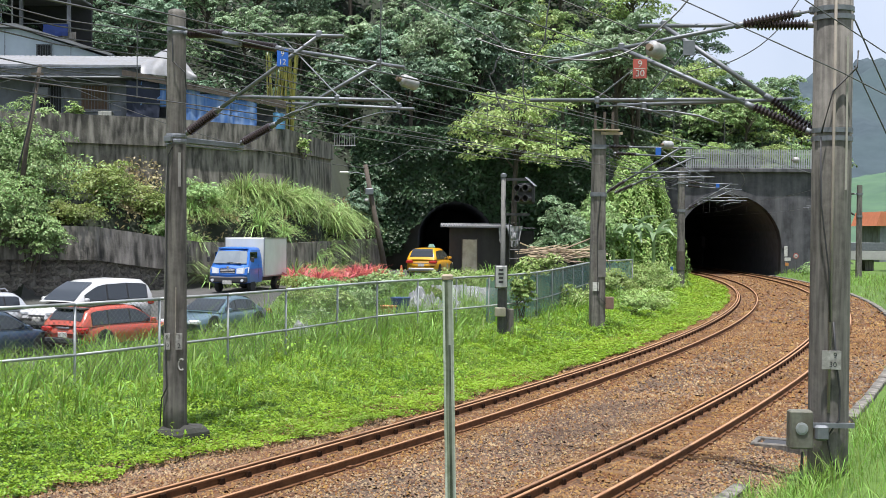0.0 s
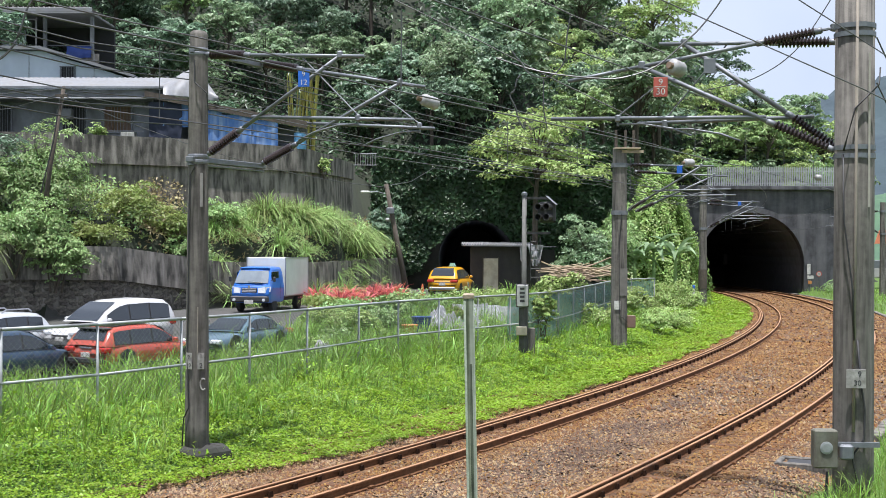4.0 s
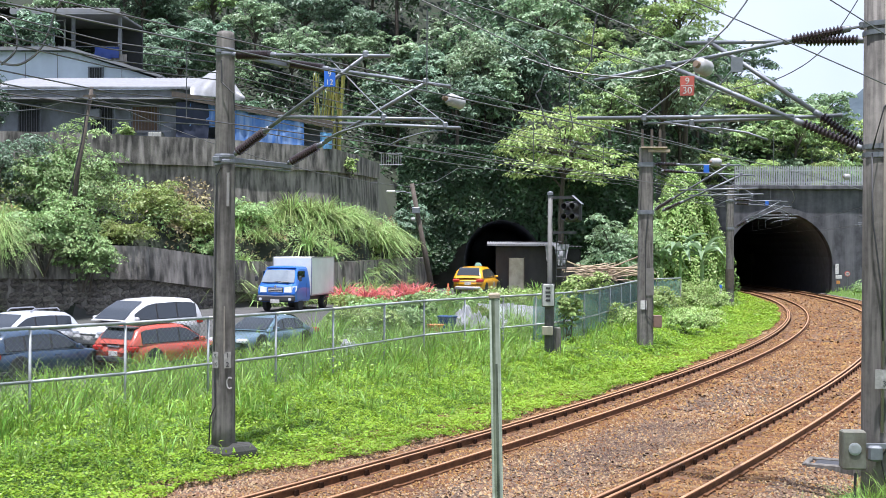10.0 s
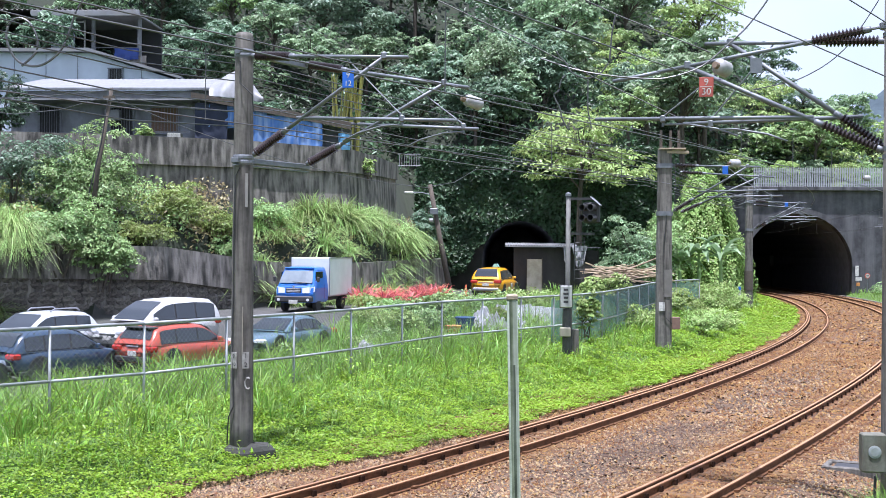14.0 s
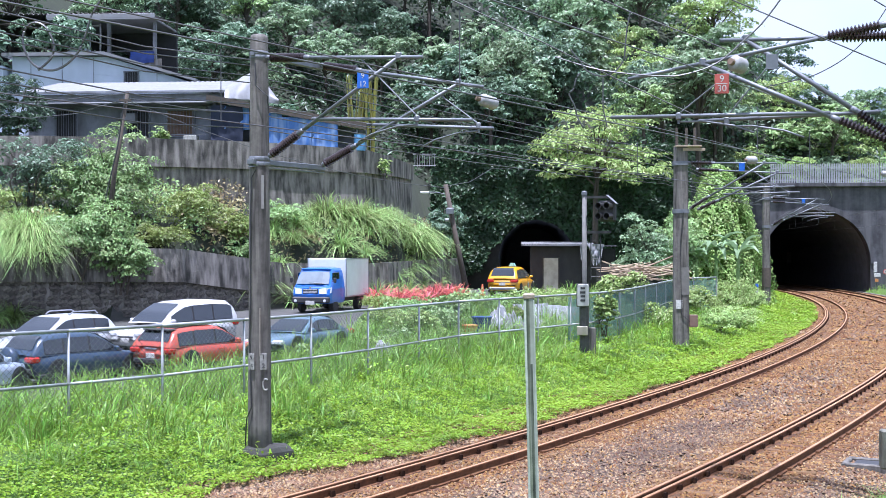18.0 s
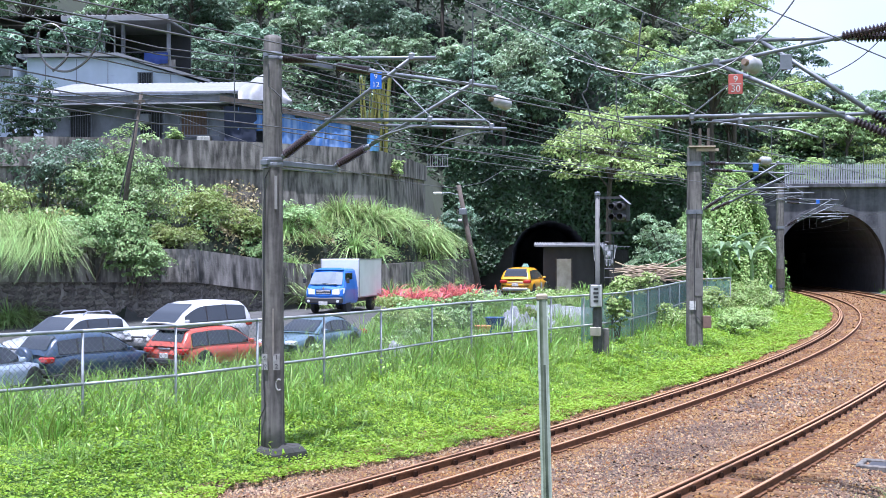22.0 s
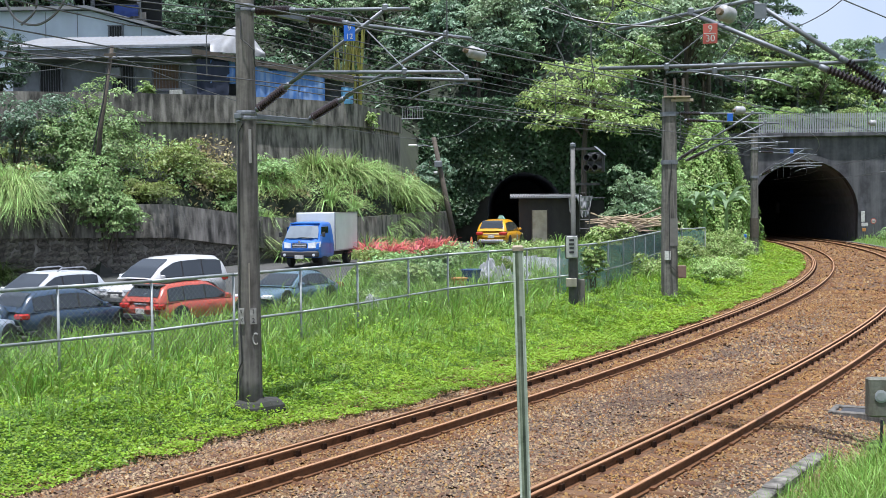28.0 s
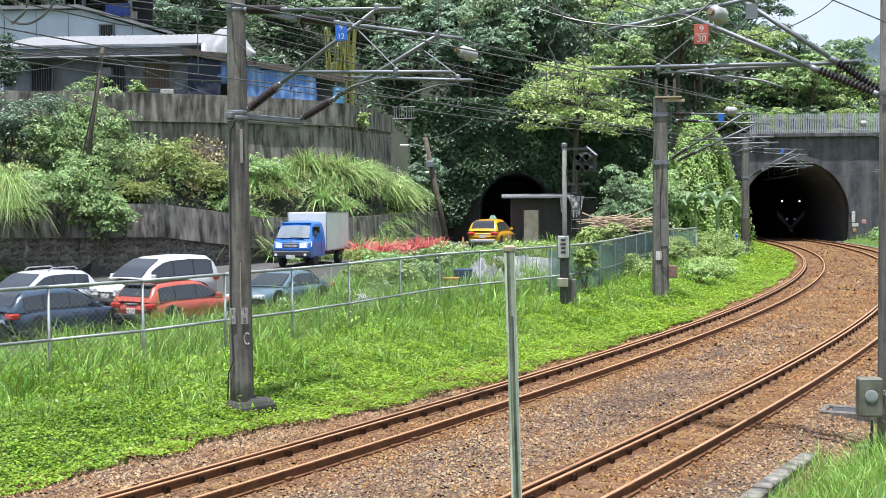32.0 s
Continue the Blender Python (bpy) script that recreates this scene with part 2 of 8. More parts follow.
# the next two leaf colours hold extra blue, painting in the hill's haze
L_HILL = leafy("hill_tree_leaves", (0.153, 0.239, 0.122), (0.296, 0.384, 0.220))
L_DARK = leafy("dark_tree_leaves", (0.101, 0.173, 0.105), (0.204, 0.285, 0.183))
L_BRIGHT = leafy("bright_tree_leaves", (0.226, 0.322, 0.092), (0.380, 0.473, 0.168), soft=0.32)
L_VINE = leafy("sunlit_vine_leaves", (0.237, 0.362, 0.092), (0.365, 0.495, 0.163), soft=0.32)
L_SHRUB = leafy("shrub_leaves", (0.188, 0.302, 0.108), (0.348, 0.461, 0.189))
L_YELLOW = leafy("yellowing_weeds", (0.225, 0.25, 0.068), (0.155, 0.22, 0.06))
L_DRY = leafy("dry_brown_weeds", (0.194, 0.150, 0.075), (0.264, 0.220, 0.106))
L_GRASS = leafy("tall_grass_blades", (0.135, 0.235, 0.033), (0.245, 0.355, 0.076), soft=0.35, rough=0.5, island=0.5)
L_COVER = leafy("ground_cover_leaves", (0.150, 0.257, 0.015), (0.266, 0.399, 0.032), soft=0.35, island=0.3)
L_PAMPAS = leafy("silvergrass_blades", (0.185, 0.3, 0.08), (0.4, 0.5, 0.19), soft=0.33, rough=0.4, island=0.6)
L_RED = leafy("red_cordyline_leaves", (0.562, 0.098, 0.107), (0.673, 0.254, 0.225), soft=0.35)
L_CONIFER = leafy("dark_conifer_leaves", (0.035, 0.066, 0.036), (0.07, 0.115, 0.062))
# darker leaf copy: the shade below the trees is painted into it
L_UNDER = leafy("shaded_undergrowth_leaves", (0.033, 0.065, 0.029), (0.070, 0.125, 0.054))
BARK = mat("tree_bark", (0.09, 0.075, 0.055), (0.05, 0.042, 0.032), 6, 0.95, 0.6, 25)


# ---- building helpers ----
class Bits:
    """Vertices and faces gathered for one mesh."""

    def __init__(self):
        self.v, self.f = [], []

    def add(self, verts, faces, m=None):
        k = len(self.v)
        self.v += [tuple(m @ Vector(p)) for p in verts] if m else [tuple(p) for p in verts]
        self.f += [tuple(i + k for i in q) for q in faces]
        return self

    def box(self, c, s, m=None, bevel=0.0, taper=1.0):
        """A box at centre c; bevel: chamfered edges; taper: top size over bottom size."""
        hx, hy, hz = s[0] / 2, s[1] / 2, s[2] / 2
        if bevel <= 0:
            vs = [(c[0] + x * hx * (taper if z > 0 else 1), c[1] + y * hy * (taper if z > 0 else 1), c[2] + z * hz) for z in (-1, 1) for x, y in ((-1, -1), (1, -1), (1, 1), (-1, 1))]
            return self.add(vs, [(3, 2, 1, 0), (4, 5, 6, 7), (0, 1, 5, 4), (1, 2, 6, 5), (2, 3, 7, 6), (3, 0, 4, 7)], m)
        b = min(bevel, hx * 0.9, hy * 0.9, hz * 0.9)
        rings = []
        for z, i in ((-hz, b), (-hz + b, 0), (hz - b, 0), (hz, b)):
            k = taper if z > 0 else 1
            ax, ay = (hx - i) * k, (hy - i) * k
            rings.append([(c[0] + x, c[1] + y, c[2] + z) for x, y in ((-ax + b, -ay), (ax - b, -ay), (ax, -ay + b), (ax, ay - b), (ax - b, ay), (-ax + b, ay), (-ax, ay - b), (-ax, -ay + b))])
        return self.loft(rings, m)

    def loft(self, rings, m=None, closed=True, caps=True):
        n = len(rings[0])
        vs = [p for r in rings for p in r]
        fs = []
        for i in range(len(rings) - 1):
            for j in range(n if closed else n - 1):
                a, b = i * n + j, i * n + (j + 1) % n
                fs.append((a, b, b + n, a + n))
        if caps and closed:
            fs.append(tuple(range(n))[::-1])
            fs.append(tuple((len(rings) - 1) * n + j for j in range(n)))
        return self.add(vs, fs, m)

    def rod(self, p0, p1, r0, r1=None, n=8):
        return self.tube([p0, p1], [r0, r0 if r1 is None else r1], n)

    def tube(self, pts, rads, n=6):
        pts = [Vector(p) for p in pts]
        if not isinstance(rads, (list, tuple)):
            rads = [rads] * len(pts)
        rings = []
        for i, p in enumerate(pts):
            d = (pts[min(i + 1, len(pts) - 1)] - pts[max(i - 1, 0)]).normalized()
            a = d.cross(Vector((0, 0, 1)) if abs(d.z) < 0.9 else Vector((1, 0, 0))).normalized()
            b = d.cross(a)
            rings.append([p + (a * math.cos(6.2832 * k / n) + b * math.sin(6.2832 * k / n)) * rads[i] for k in range(n)])
        return self.loft(rings)

    def lathe(self, prof, n=12, m=None):
        """prof: (radius, height) pairs round the z axis."""
        return self.loft([[(r * math.cos(6.2832 * k / n), r * math.sin(6.2832 * k / n), z) for k in range(n)] for r, z in prof], m)

    def prism(self, outline, y0, y1, m=None):
        """An outline in x and z, drawn out along y."""
        return self.loft([[(x, y0, z) for x, z in outline], [(x, y1, z) for x, z in outline]], m)

    def mesh(self, name="part"):
        me = bpy.data.meshes.new(name)
        me.from_pydata(self.v, [], self.f)
        me.validate()
        bm = bmesh.new()
        bm.from_mesh(me)
        bmesh.ops.recalc_face_normals(bm, faces=bm.faces)
        bm.to_mesh(me)
        bm.free()
        return me


def grid_mesh(name, verts, faces):
    """A mesh straight from arrays: vertices (n, 3) and faces (m, 3 or 4)."""
    me = bpy.data.meshes.new(name)
    k = faces.shape[1]
    me.vertices.add(len(verts))
    me.vertices.foreach_set("co", np.asarray(verts, np.float32).ravel())
    me.loops.add(faces.size)
    me.loops.foreach_set("vertex_index", faces.astype(np.int32).ravel())
    me.polygons.add(len(faces))
    me.polygons.foreach_set("loop_start", np.arange(0, faces.size, k, dtype=np.int32))
    me.update(calc_edges=True)
    return me


def part(name, bits, material, parent, label="", smooth=False):
    me = bits.mesh(name) if isinstance(bits, Bits) else bits
    if not me.materials:
        me.materials.append(material)
    if smooth:
        me.polygons.foreach_set("use_smooth", [True] * len(me.polygons))
    ob = new(name, me)
    if parent is not None:
        ob.parent = parent
    if label:
        tagged(ob, label)
    return ob


def thing(name, m, label, category, group="", kind=""):
    ob = new(name)
    ob.matrix_basis = m
    return tagged(ob, label, category, group, kind)


def single(name, bits, material, label, category="", group="", kind="", m=None, smooth=False):
    ob = part(name, bits, material, None, "", smooth)
    if m:
        ob.matrix_basis = m
    return tagged(ob, label, category, group, kind)


# ---- the line of the tracks ----
GAUGE, SPACING = 1.067, 4.294


def line_table():
    ds, x, y = 0.25, -4.536, 15.0
    rows = []
    fwd = []
    for i in range(0, 1300):
        s = i * ds
        t = min(s, 108.0)
        th = 0.508 - (0.00323 * t + 0.00748 * t * t / 200 - 0.00613 * t ** 3 / 3e4)
        fwd.append((s, x, y, th))
        x, y = x + math.sin(th) * ds, y + math.cos(th) * ds
    x, y = -4.536, 15.0
    for i in range(1, 180):
        s = -i * ds
        th = 0.508 - 0.00323 * s
        x, y = x - math.sin(th) * ds, y - math.cos(th) * ds
        rows.append((s, x, y, th))
    return np.array(rows[::-1] + fwd)


LINE = line_table()


def on_line(s, off=0.0, z=0.0):
    """The point at s along the left rail, off metres to its right, and the heading."""
    x, y, th = (np.interp(s, LINE[:, 0], LINE[:, k]) for k in (1, 2, 3))
    return Vector((x + off * math.cos(th), y - off * math.sin(th), z)), th


def offset_of(x, y):
    """For arrays: the signed distance to the right of the left rail, and s."""
    pts = LINE[::4]
    off, ss = np.empty(len(x)), np.empty(len(x))
    for i in range(0, len(x), 4000):
        dx, dy = x[i:i + 4000, None] - pts[None, :, 1], y[i:i + 4000, None] - pts[None, :, 2]
        k = np.argmin(dx * dx + dy * dy, axis=1)
        j = np.arange(len(k))
        th = pts[k, 3]
        off[i:i + 4000] = dx[j, k] * np.cos(th) - dy[j, k] * np.sin(th)
        ss[i:i + 4000] = pts[k, 0]
    return off, ss


# foot of the hill: where the retaining walls and the rock face stand
FOOT = [(-90, 42), (-45, 44), (-22, 46.5), (-14.5, 49.6), (-11, 53.8), (-8.6, 56.0), (-6.6, 59), (-4.8, 68), (-3.8, 80.5), (9.5, 80.5), (13, 88), (18.5, 105.2), (34, 106.5), (44, 130), (60, 190)]


# the upper wall, below the houses
BACK = [(-90, 51.5), (-42, 52.3), (-19, 55.0), (-12, 58.6), (-8.2, 61.4), (-7.0, 64.5), (-6.3, 68.5), (-6.0, 110)]


def foot_distance(x, y, FOOT=FOOT):
    """How far inside the hill a point lies (negative: outside)."""
    best, side = np.full(len(x), 1e9), np.zeros(len(x))
    for (ax, ay), (bx, by) in zip(FOOT[:-1], FOOT[1:]):
        ex, ey = bx - ax, by - ay
        t = np.clip(((x - ax) * ex + (y - ay) * ey) / (ex * ex + ey * ey), 0, 1)
        dx, dy = x - ax - t * ex, y - ay - t * ey
        d = np.hypot(dx, dy)
        c = ex * dy - ey * dx
        m = d < best
        best[m], side[m] = d[m], np.sign(c[m])
    return best * side


def sstep(a, b, v):
    t = np.clip((v - a) / (b - a), 0, 1)
    return t * t * (3 - 2 * t)


def height(x, y):
    """The lie of the land."""
    x, y = np.atleast_1d(np.asarray(x, float)), np.atleast_1d(np.asarray(y, float))
    off, s = offset_of(x, y)
    z = np.full(len(x), -0.34)
    # grass bank up to the fence
    z = z + 0.62 * sstep(-1.6, -5.0, off)
    lot = np.interp(y, [20, 32, 36, 42, 50, 60, 110], [-0.5, -0.47, -0.3, 0.05, 0.85, 0.9, 0.9])
    k = sstep(-7.8, -9.5, off) * (y < 112)
    z = z * (1 - k) + lot * k
    # ground on the other side
    z = z + 0.45 * sstep(7.0, 8.4, off)
    d = foot_distance(x, y)
    left = sstep(-2.5, -5.0, x)
    u = foot_distance(x, y, BACK)
    low = 3.0 + 0.6 * sstep(-11, -15, x)
    climb = np.clip(d, 0, 99) / (np.clip(d, 0, 99) + np.clip(-u, 0, 99) + 1e-6)
    terrace = np.where(u > 0, low + 2.5 + (8.8 - low - 2.5) * sstep(0.55, 1.3, u), low + 2.5 * climb ** 0.8) + np.clip(d - 24, 0, 200) * 0.75
    terrace = np.where((x > -6.8) & (u < 0), low + np.clip(d, 0, 20) * 1.1, terrace)
    cliff = 7.5 + np.clip(d, 0, 200) * 0.85
    hill = terrace * left + cliff * (1 - left)
    cap = np.interp(x, [12, 20, 27, 34, 41, 50, 70], [90, 40, 17, 10, 5, 1, -0.4])
    hill = np.minimum(hill, cap)
    inside = sstep(0.35, 1.1, d)
    return z * (1 - inside) + np.maximum(hill, z) * inside


def ground_at(x, y):
    return float(height([x], [y])[0])


# ---- ground ----
def build_ground():
    xs = np.concatenate([[-3000, -1200, -500, -250, -150, -110], np.arange(-90, 70.1, 0.8), [80, 100, 140, 220, 400, 900, 3000]])
    ys = np.concatenate([[-3000, -1000, -300, -100, -50], np.arange(-30, 135.1, 0.8), [145, 160, 200, 260, 350, 500, 900, 1500, 3000]])
    X, Y = np.meshgrid(xs, ys)
    Z = height(X.ravel(), Y.ravel())
    rng = np.random.default_rng(3)
    near = (np.abs(X.ravel()) < 95) & (np.abs(Y.ravel()) < 140)
    Z = Z + near * rng.normal(0, 0.025, len(Z))
    # keep the bore of the main tunnel free
    nx, ny = len(xs), len(ys)
    i = np.arange((ny - 1) * (nx - 1))
    a = (i // (nx - 1)) * nx + i % (nx - 1)
    F = np.stack([a, a + 1, a + nx + 1, a + nx], 1)
    cx, cy = X.ravel()[F].mean(1), Y.ravel()[F].mean(1)
    d0 = foot_distance(cx, cy)
    bore = (d0 > -0.9) & (d0 < 2.2) & (((cx > 20.3) & (cx < 30.4) & (cy > 100)) | ((cx > -1.9) & (cx < 3.5) & (cy < 84)))
    F, cx, cy = F[~bore], cx[~bore], cy[~bore]
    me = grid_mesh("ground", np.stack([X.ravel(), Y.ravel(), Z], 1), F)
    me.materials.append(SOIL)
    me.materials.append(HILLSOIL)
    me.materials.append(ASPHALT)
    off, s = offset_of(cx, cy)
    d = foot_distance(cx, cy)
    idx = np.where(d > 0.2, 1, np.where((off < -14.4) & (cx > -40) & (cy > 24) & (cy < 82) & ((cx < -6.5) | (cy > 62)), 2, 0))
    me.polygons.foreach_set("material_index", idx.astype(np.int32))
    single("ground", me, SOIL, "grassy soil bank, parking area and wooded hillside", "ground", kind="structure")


build_ground()


# ---- tracks ----
def ribbon(offs_z, s_list, name):
    """A strip that follows the line: cross-section points (off, z) at each s."""
    vs, fs, n = [], [], len(offs_z)
    for s in s_list:
        for o, z in offs_z:
            p, _ = on_line(s, o, z)
            vs.append(p)
    for i in range(len(s_list) - 1):
        for j in range(n - 1):
            a = i * n + j
            fs.append((a, a + 1, a + n + 1, a + n))
    b = Bits()
    b.add(vs, fs)
    return b


def build_ballast():
    b = ribbon([(-2.6, -0.2), (-2.0, -0.26), (-1.25, -0.2), (-0.6, -0.16), (0.5, -0.15), (1.7, -0.15), (2.6, -0.15), (3.6, -0.15), (4.8, -0.15), (6.0, -0.16), (6.7, -0.22), (7.6, -0.42)],
               list(np.arange(-40, 300, 1.5)), "ballast")
    b = b.mesh("ballast_bed")
    b.materials.append(BALLAST)
    b.materials.append(RUSTBALLAST)
    for i, f in enumerate(b.polygons):
        f.material_index = 1 if i % 11 in (2, 3, 4, 7, 8) or i > 11 * 50 else 0
    ob = single("ballast_bed", b, BALLAST, "rust-stained crushed stone ballast under both tracks", "ballast", kind="structure")
    return ob


def rail_bits(off, s0, s1, up=0.0):
    prof = [(-0.06, -0.14), (0.06, -0.14), (0.06, -0.125), (0.01, -0.11), (0.01, -0.04), (0.032, -0.03), (0.032, -0.006), (0.02, 0), (-0.02, 0), (-0.032, -0.006), (-0.032, -0.03), (-0.01, -0.04), (-0.01, -0.11), (-0.06, -0.125)]
    rings = []
    for s in np.arange(s0, s1, 1.0):
        c, th = on_line(s, off)
        rings.append([(c.x + o * math.cos(th), c.y - o * math.sin(th), z + up) for o, z in prof])
    return Bits().loft(rings)


def build_tracks():
    rng = random.Random(5)
    sl = [Bits().box((0, 0, -0.206), (2.1, 0.2, 0.13), bevel=0.015).mesh("sleeper") for _ in range(1)]
    for k, off in enumerate((0.0, SPACING)):
        t = thing("railway_track", Matrix(), "rusty narrow-gauge track on rust-stained sleepers, curving into the tunnel", "railway track", "railway tracks")
        part("rail", rail_bits(off, -38, 290), RAIL, t, smooth=False)
        part("rail", rail_bits(off + GAUGE, -38, 290), RAIL, t)
        for o in (off, off + GAUGE):
            part("running_surface", ribbon([(o - 0.027, -0.001), (o - 0.02, 0.004), (o + 0.02, 0.004), (o + 0.027, -0.001)], list(np.arange(-38, 290, 1.0)), "running_surface"), RAILTOP, t, "worn tan running surface of the rail")
        # check rail beside the inner rail of the curve, on chairs whose near black paints the recess shade
        part("check_rail", rail_bits(off + 0.105, -38, 104, -0.022), RAIL, t, "rusty check rail inside the curve")
        part("running_surface", ribbon([(off + 0.08, -0.023), (off + 0.086, -0.018), (off + 0.124, -0.018), (off + 0.13, -0.023)], list(np.arange(-38, 104, 1.0)), "running_surface"), RAILTOP, t, "rust-coloured top of the check rail")
        clip = Bits()
        chair = Bits()
        s = -8.0
        for i in range(190):
            c, th = on_line(s, off + GAUGE / 2, rng.uniform(-0.012, 0.012))
            m = pose(c.x, c.y, c.z, 0, 0, -math.degrees(th) + rng.uniform(-1, 1))
            o = part("sleeper", sl[0], SLEEPER, t)
            o.matrix_basis = m
            if i < 110:
                for e in (-0.6185, -0.4485, 0.4485, 0.6185):
                    clip.box((e, 0, -0.115), (0.07, 0.12, 0.03), m)
                chair.box((-0.37, 0, -0.095), (0.04, 0.1, 0.08), m, taper=0.8)
            s += 0.62
        tagged(part("chair_set", chair, mat("recess_dark_rail_chair", (0.03, 0.014, 0.007), (0.014, 0.007, 0.004), 9, 0.95, 0.3, spec=0.1), t), "rusty check rail chairs, recess shade in their colour", kind="stuff")
        tagged(part("fastening_set", clip, RAIL, t), "rusty rail fastening clips", kind="stuff")


build_ballast()
build_tracks()


# ---- retaining walls ----
def wall_along(pts, thick, z0, name, label, mat_, batter=0.0, step=2.0):
    """A wall along plan points (x, y, top); thick metres back into the hill."""
    b = Bits()
    rings = []
    P = []
    for a, b_ in zip(pts[:-1], pts[1:]):
        n = max(1, int(math.hypot(b_[0] - a[0], b_[1] - a[1]) / step))
        P += [tuple(u + (v - u) * i / n for u, v in zip(a, b_)) for i in range(n)]
    P.append(pts[-1])
    for i, (x, y, t, *foot) in enumerate(P):
        a, c = P[max(i - 1, 0)], P[min(i + 1, len(P) - 1)]
        d = Vector((c[0] - a[0], c[1] - a[1])).normalized()
        nx, ny = -d.y, d.x            # into the hill
        w = 0.05 * noise.noise((x * 0.5, y * 0.5, 1))
        zb = foot[0] if foot else z0
        rings.append([(x + nx * w, y + ny * w, zb), (x + nx * (batter + w), y + ny * (batter + w), t + w), (x + nx * (thick + batter), y + ny * (thick + batter), t + w), (x + nx * (thick + batter), y + ny * (thick + batter), zb)])
    b.loft(rings)
    return single(name, b, mat_, label, "retaining wall", kind="structure")


LOWER = [(-60, 43.3, 3.9), (-45, 44, 3.9), (-22, 46.5, 3.8), (-14.5, 49.6, 3.6), (-11, 53.8, 2.95), (-8.6, 56.0, 2.9), (-6.6, 59, 2.9), (-4.8, 68, 3.0), (-3.9, 80.3, 3.0)]
UPPER = [(-60, 51.9, 8.9), (-42, 52.2, 8.9), (-19, 54.9, 8.8), (-12, 58.5, 8.75), (-8.2, 61.3, 8.65), (-7.0, 64.5, 8.45), (-6.3, 68.0, 8.3)]
wall_along([(x, y + 0.12, z) for x, y, z in LOWER], 0.6, -1.0, "retaining_wall_lower", "dark stained rubble and concrete retaining wall below the slope", WALL, 0.25)
wall_along([(x, y - 0.02, z, zb) for (x, y, z), zb in zip(LOWER[:6], (2.3, 2.3, 2.3, 2.2, 1.5, 0.9))], 0.3, 2.15, "retaining_wall_band", "smooth weathered concrete band on top of the rubble wall", WALL, 0.05)
wall_along(UPPER, 0.5, 4.5, "retaining_wall_upper", "tall streaked concrete retaining wall below the houses", WALL, 0.2)
wall_along([(x, y - 0.06, z + 0.12) for x, y, z in UPPER], 0.35, 7.55, "retaining_wall_parapet", "weathered concrete parapet on the upper wall", WALL, 0.0)


def rubble():
    rng = random.Random(13)
    t = thing("rubble_facing", Matrix(), "dark rough rubble stones in the lower retaining wall", "rubble wall", kind="structure")
    shapes = []
    for i in range(6):
        edge = [(0.5 * rng.uniform(0.72, 1.16), 6.2832 * (k + rng.uniform(-0.28, 0.28)) / 8) for k in range(8)]
        rings = [[(e * g * math.cos(a), -d, e * g * math.sin(a)) for e, a in edge] for d, g in ((-0.1, 1.0), (0.015, 1.0), (0.045, 0.8))]
        shapes.append(Bits().loft(rings).mesh("stone"))
    segs = [(LOWER[2], LOWER[3]), (LOWER[3], LOWER[4]), (LOWER[4], LOWER[5])]
    n = 0
    for (ax, ay, _), (bx, by, _) in segs:
        L = math.hypot(bx - ax, by - ay)
        yaw = math.degrees(math.atan2(by - ay, bx - ax))
        row, z = 0, 0.1
        while z < 2.1:
            h = rng.uniform(0.2, 0.34)
            q = rng.uniform(0, 0.3)
            while q < L:
                w = rng.uniform(0.22, 0.6)
                if n < 300:
                    o = part("stone", shapes[rng.randrange(6)], RUBBLE, t)
                    x, y = ax + (bx - ax) * (q + w / 2) / L, ay + (by - ay) * (q + w / 2) / L
                    k = 0.12 + 0.25 * (z + 1) / 4.6
                    o.matrix_basis = pose(x - math.sin(radians(yaw)) * k, y + math.cos(radians(yaw)) * k, z + h / 2 + rng.uniform(-0.05, 0.05), 0, rng.uniform(-14, 14), yaw + rng.uniform(-5, 5)) @ Matrix.Diagonal((w * 1.12, 1, h * 1.15, 1))
                    n += 1
                q += w
            z += h


RUBBLE = mat("dark_rubble_stone", (0.22, 0.195, 0.16), (0.1, 0.09, 0.077), 5, 0.95, 0.8, 18, vary=0.25, stain=(0.02, 0.02, 0.016), stain_scale=1.5, stain_amt=0.8)
rubble()


# ---- tunnel portals ----
def arch_points(cx, half, spring, n=20):
    return [(cx - half * math.cos(math.pi * i / n), spring + half * math.sin(math.pi * i / n)) for i in range(n + 1)]


def arch_wall(cx, half, spring, x0, x1, top, z0, y0, y1):
    b = Bits()
    pts = [(cx - half, z0)] + arch_points(cx, half, spring) + [(cx + half, z0)]
    b.prism([(x0, z0), (cx - half, z0), (cx - half, top), (x0, top)], y0, y1)
    b.prism([(cx + half, z0), (x1, z0), (x1, top), (cx + half, top)], y0, y1)
    for (ax, az), (bx, bz) in zip(pts[1:-2], pts[2:-1]):
        b.prism([(ax, az), (bx, bz), (bx, top), (ax, top)], y0, y1)
    return b


def bore(cx, half, spring, z0, y0, y1, close=True, dx=0.0):
    pts = [(cx - half, z0)] + arch_points(cx, half, spring) + [(cx + half, z0)]
    b = Bits()
    n = 12
    rings = [[(x + dx * (i / n), y0 + (y1 - y0) * i / n, z) for x, z in pts] for i in range(n + 1)]
    b.loft(rings, caps=False)
    if close:
        b.add([(x + dx, y1, z) for x, z in pts], [tuple(range(len(pts)))])
    return b


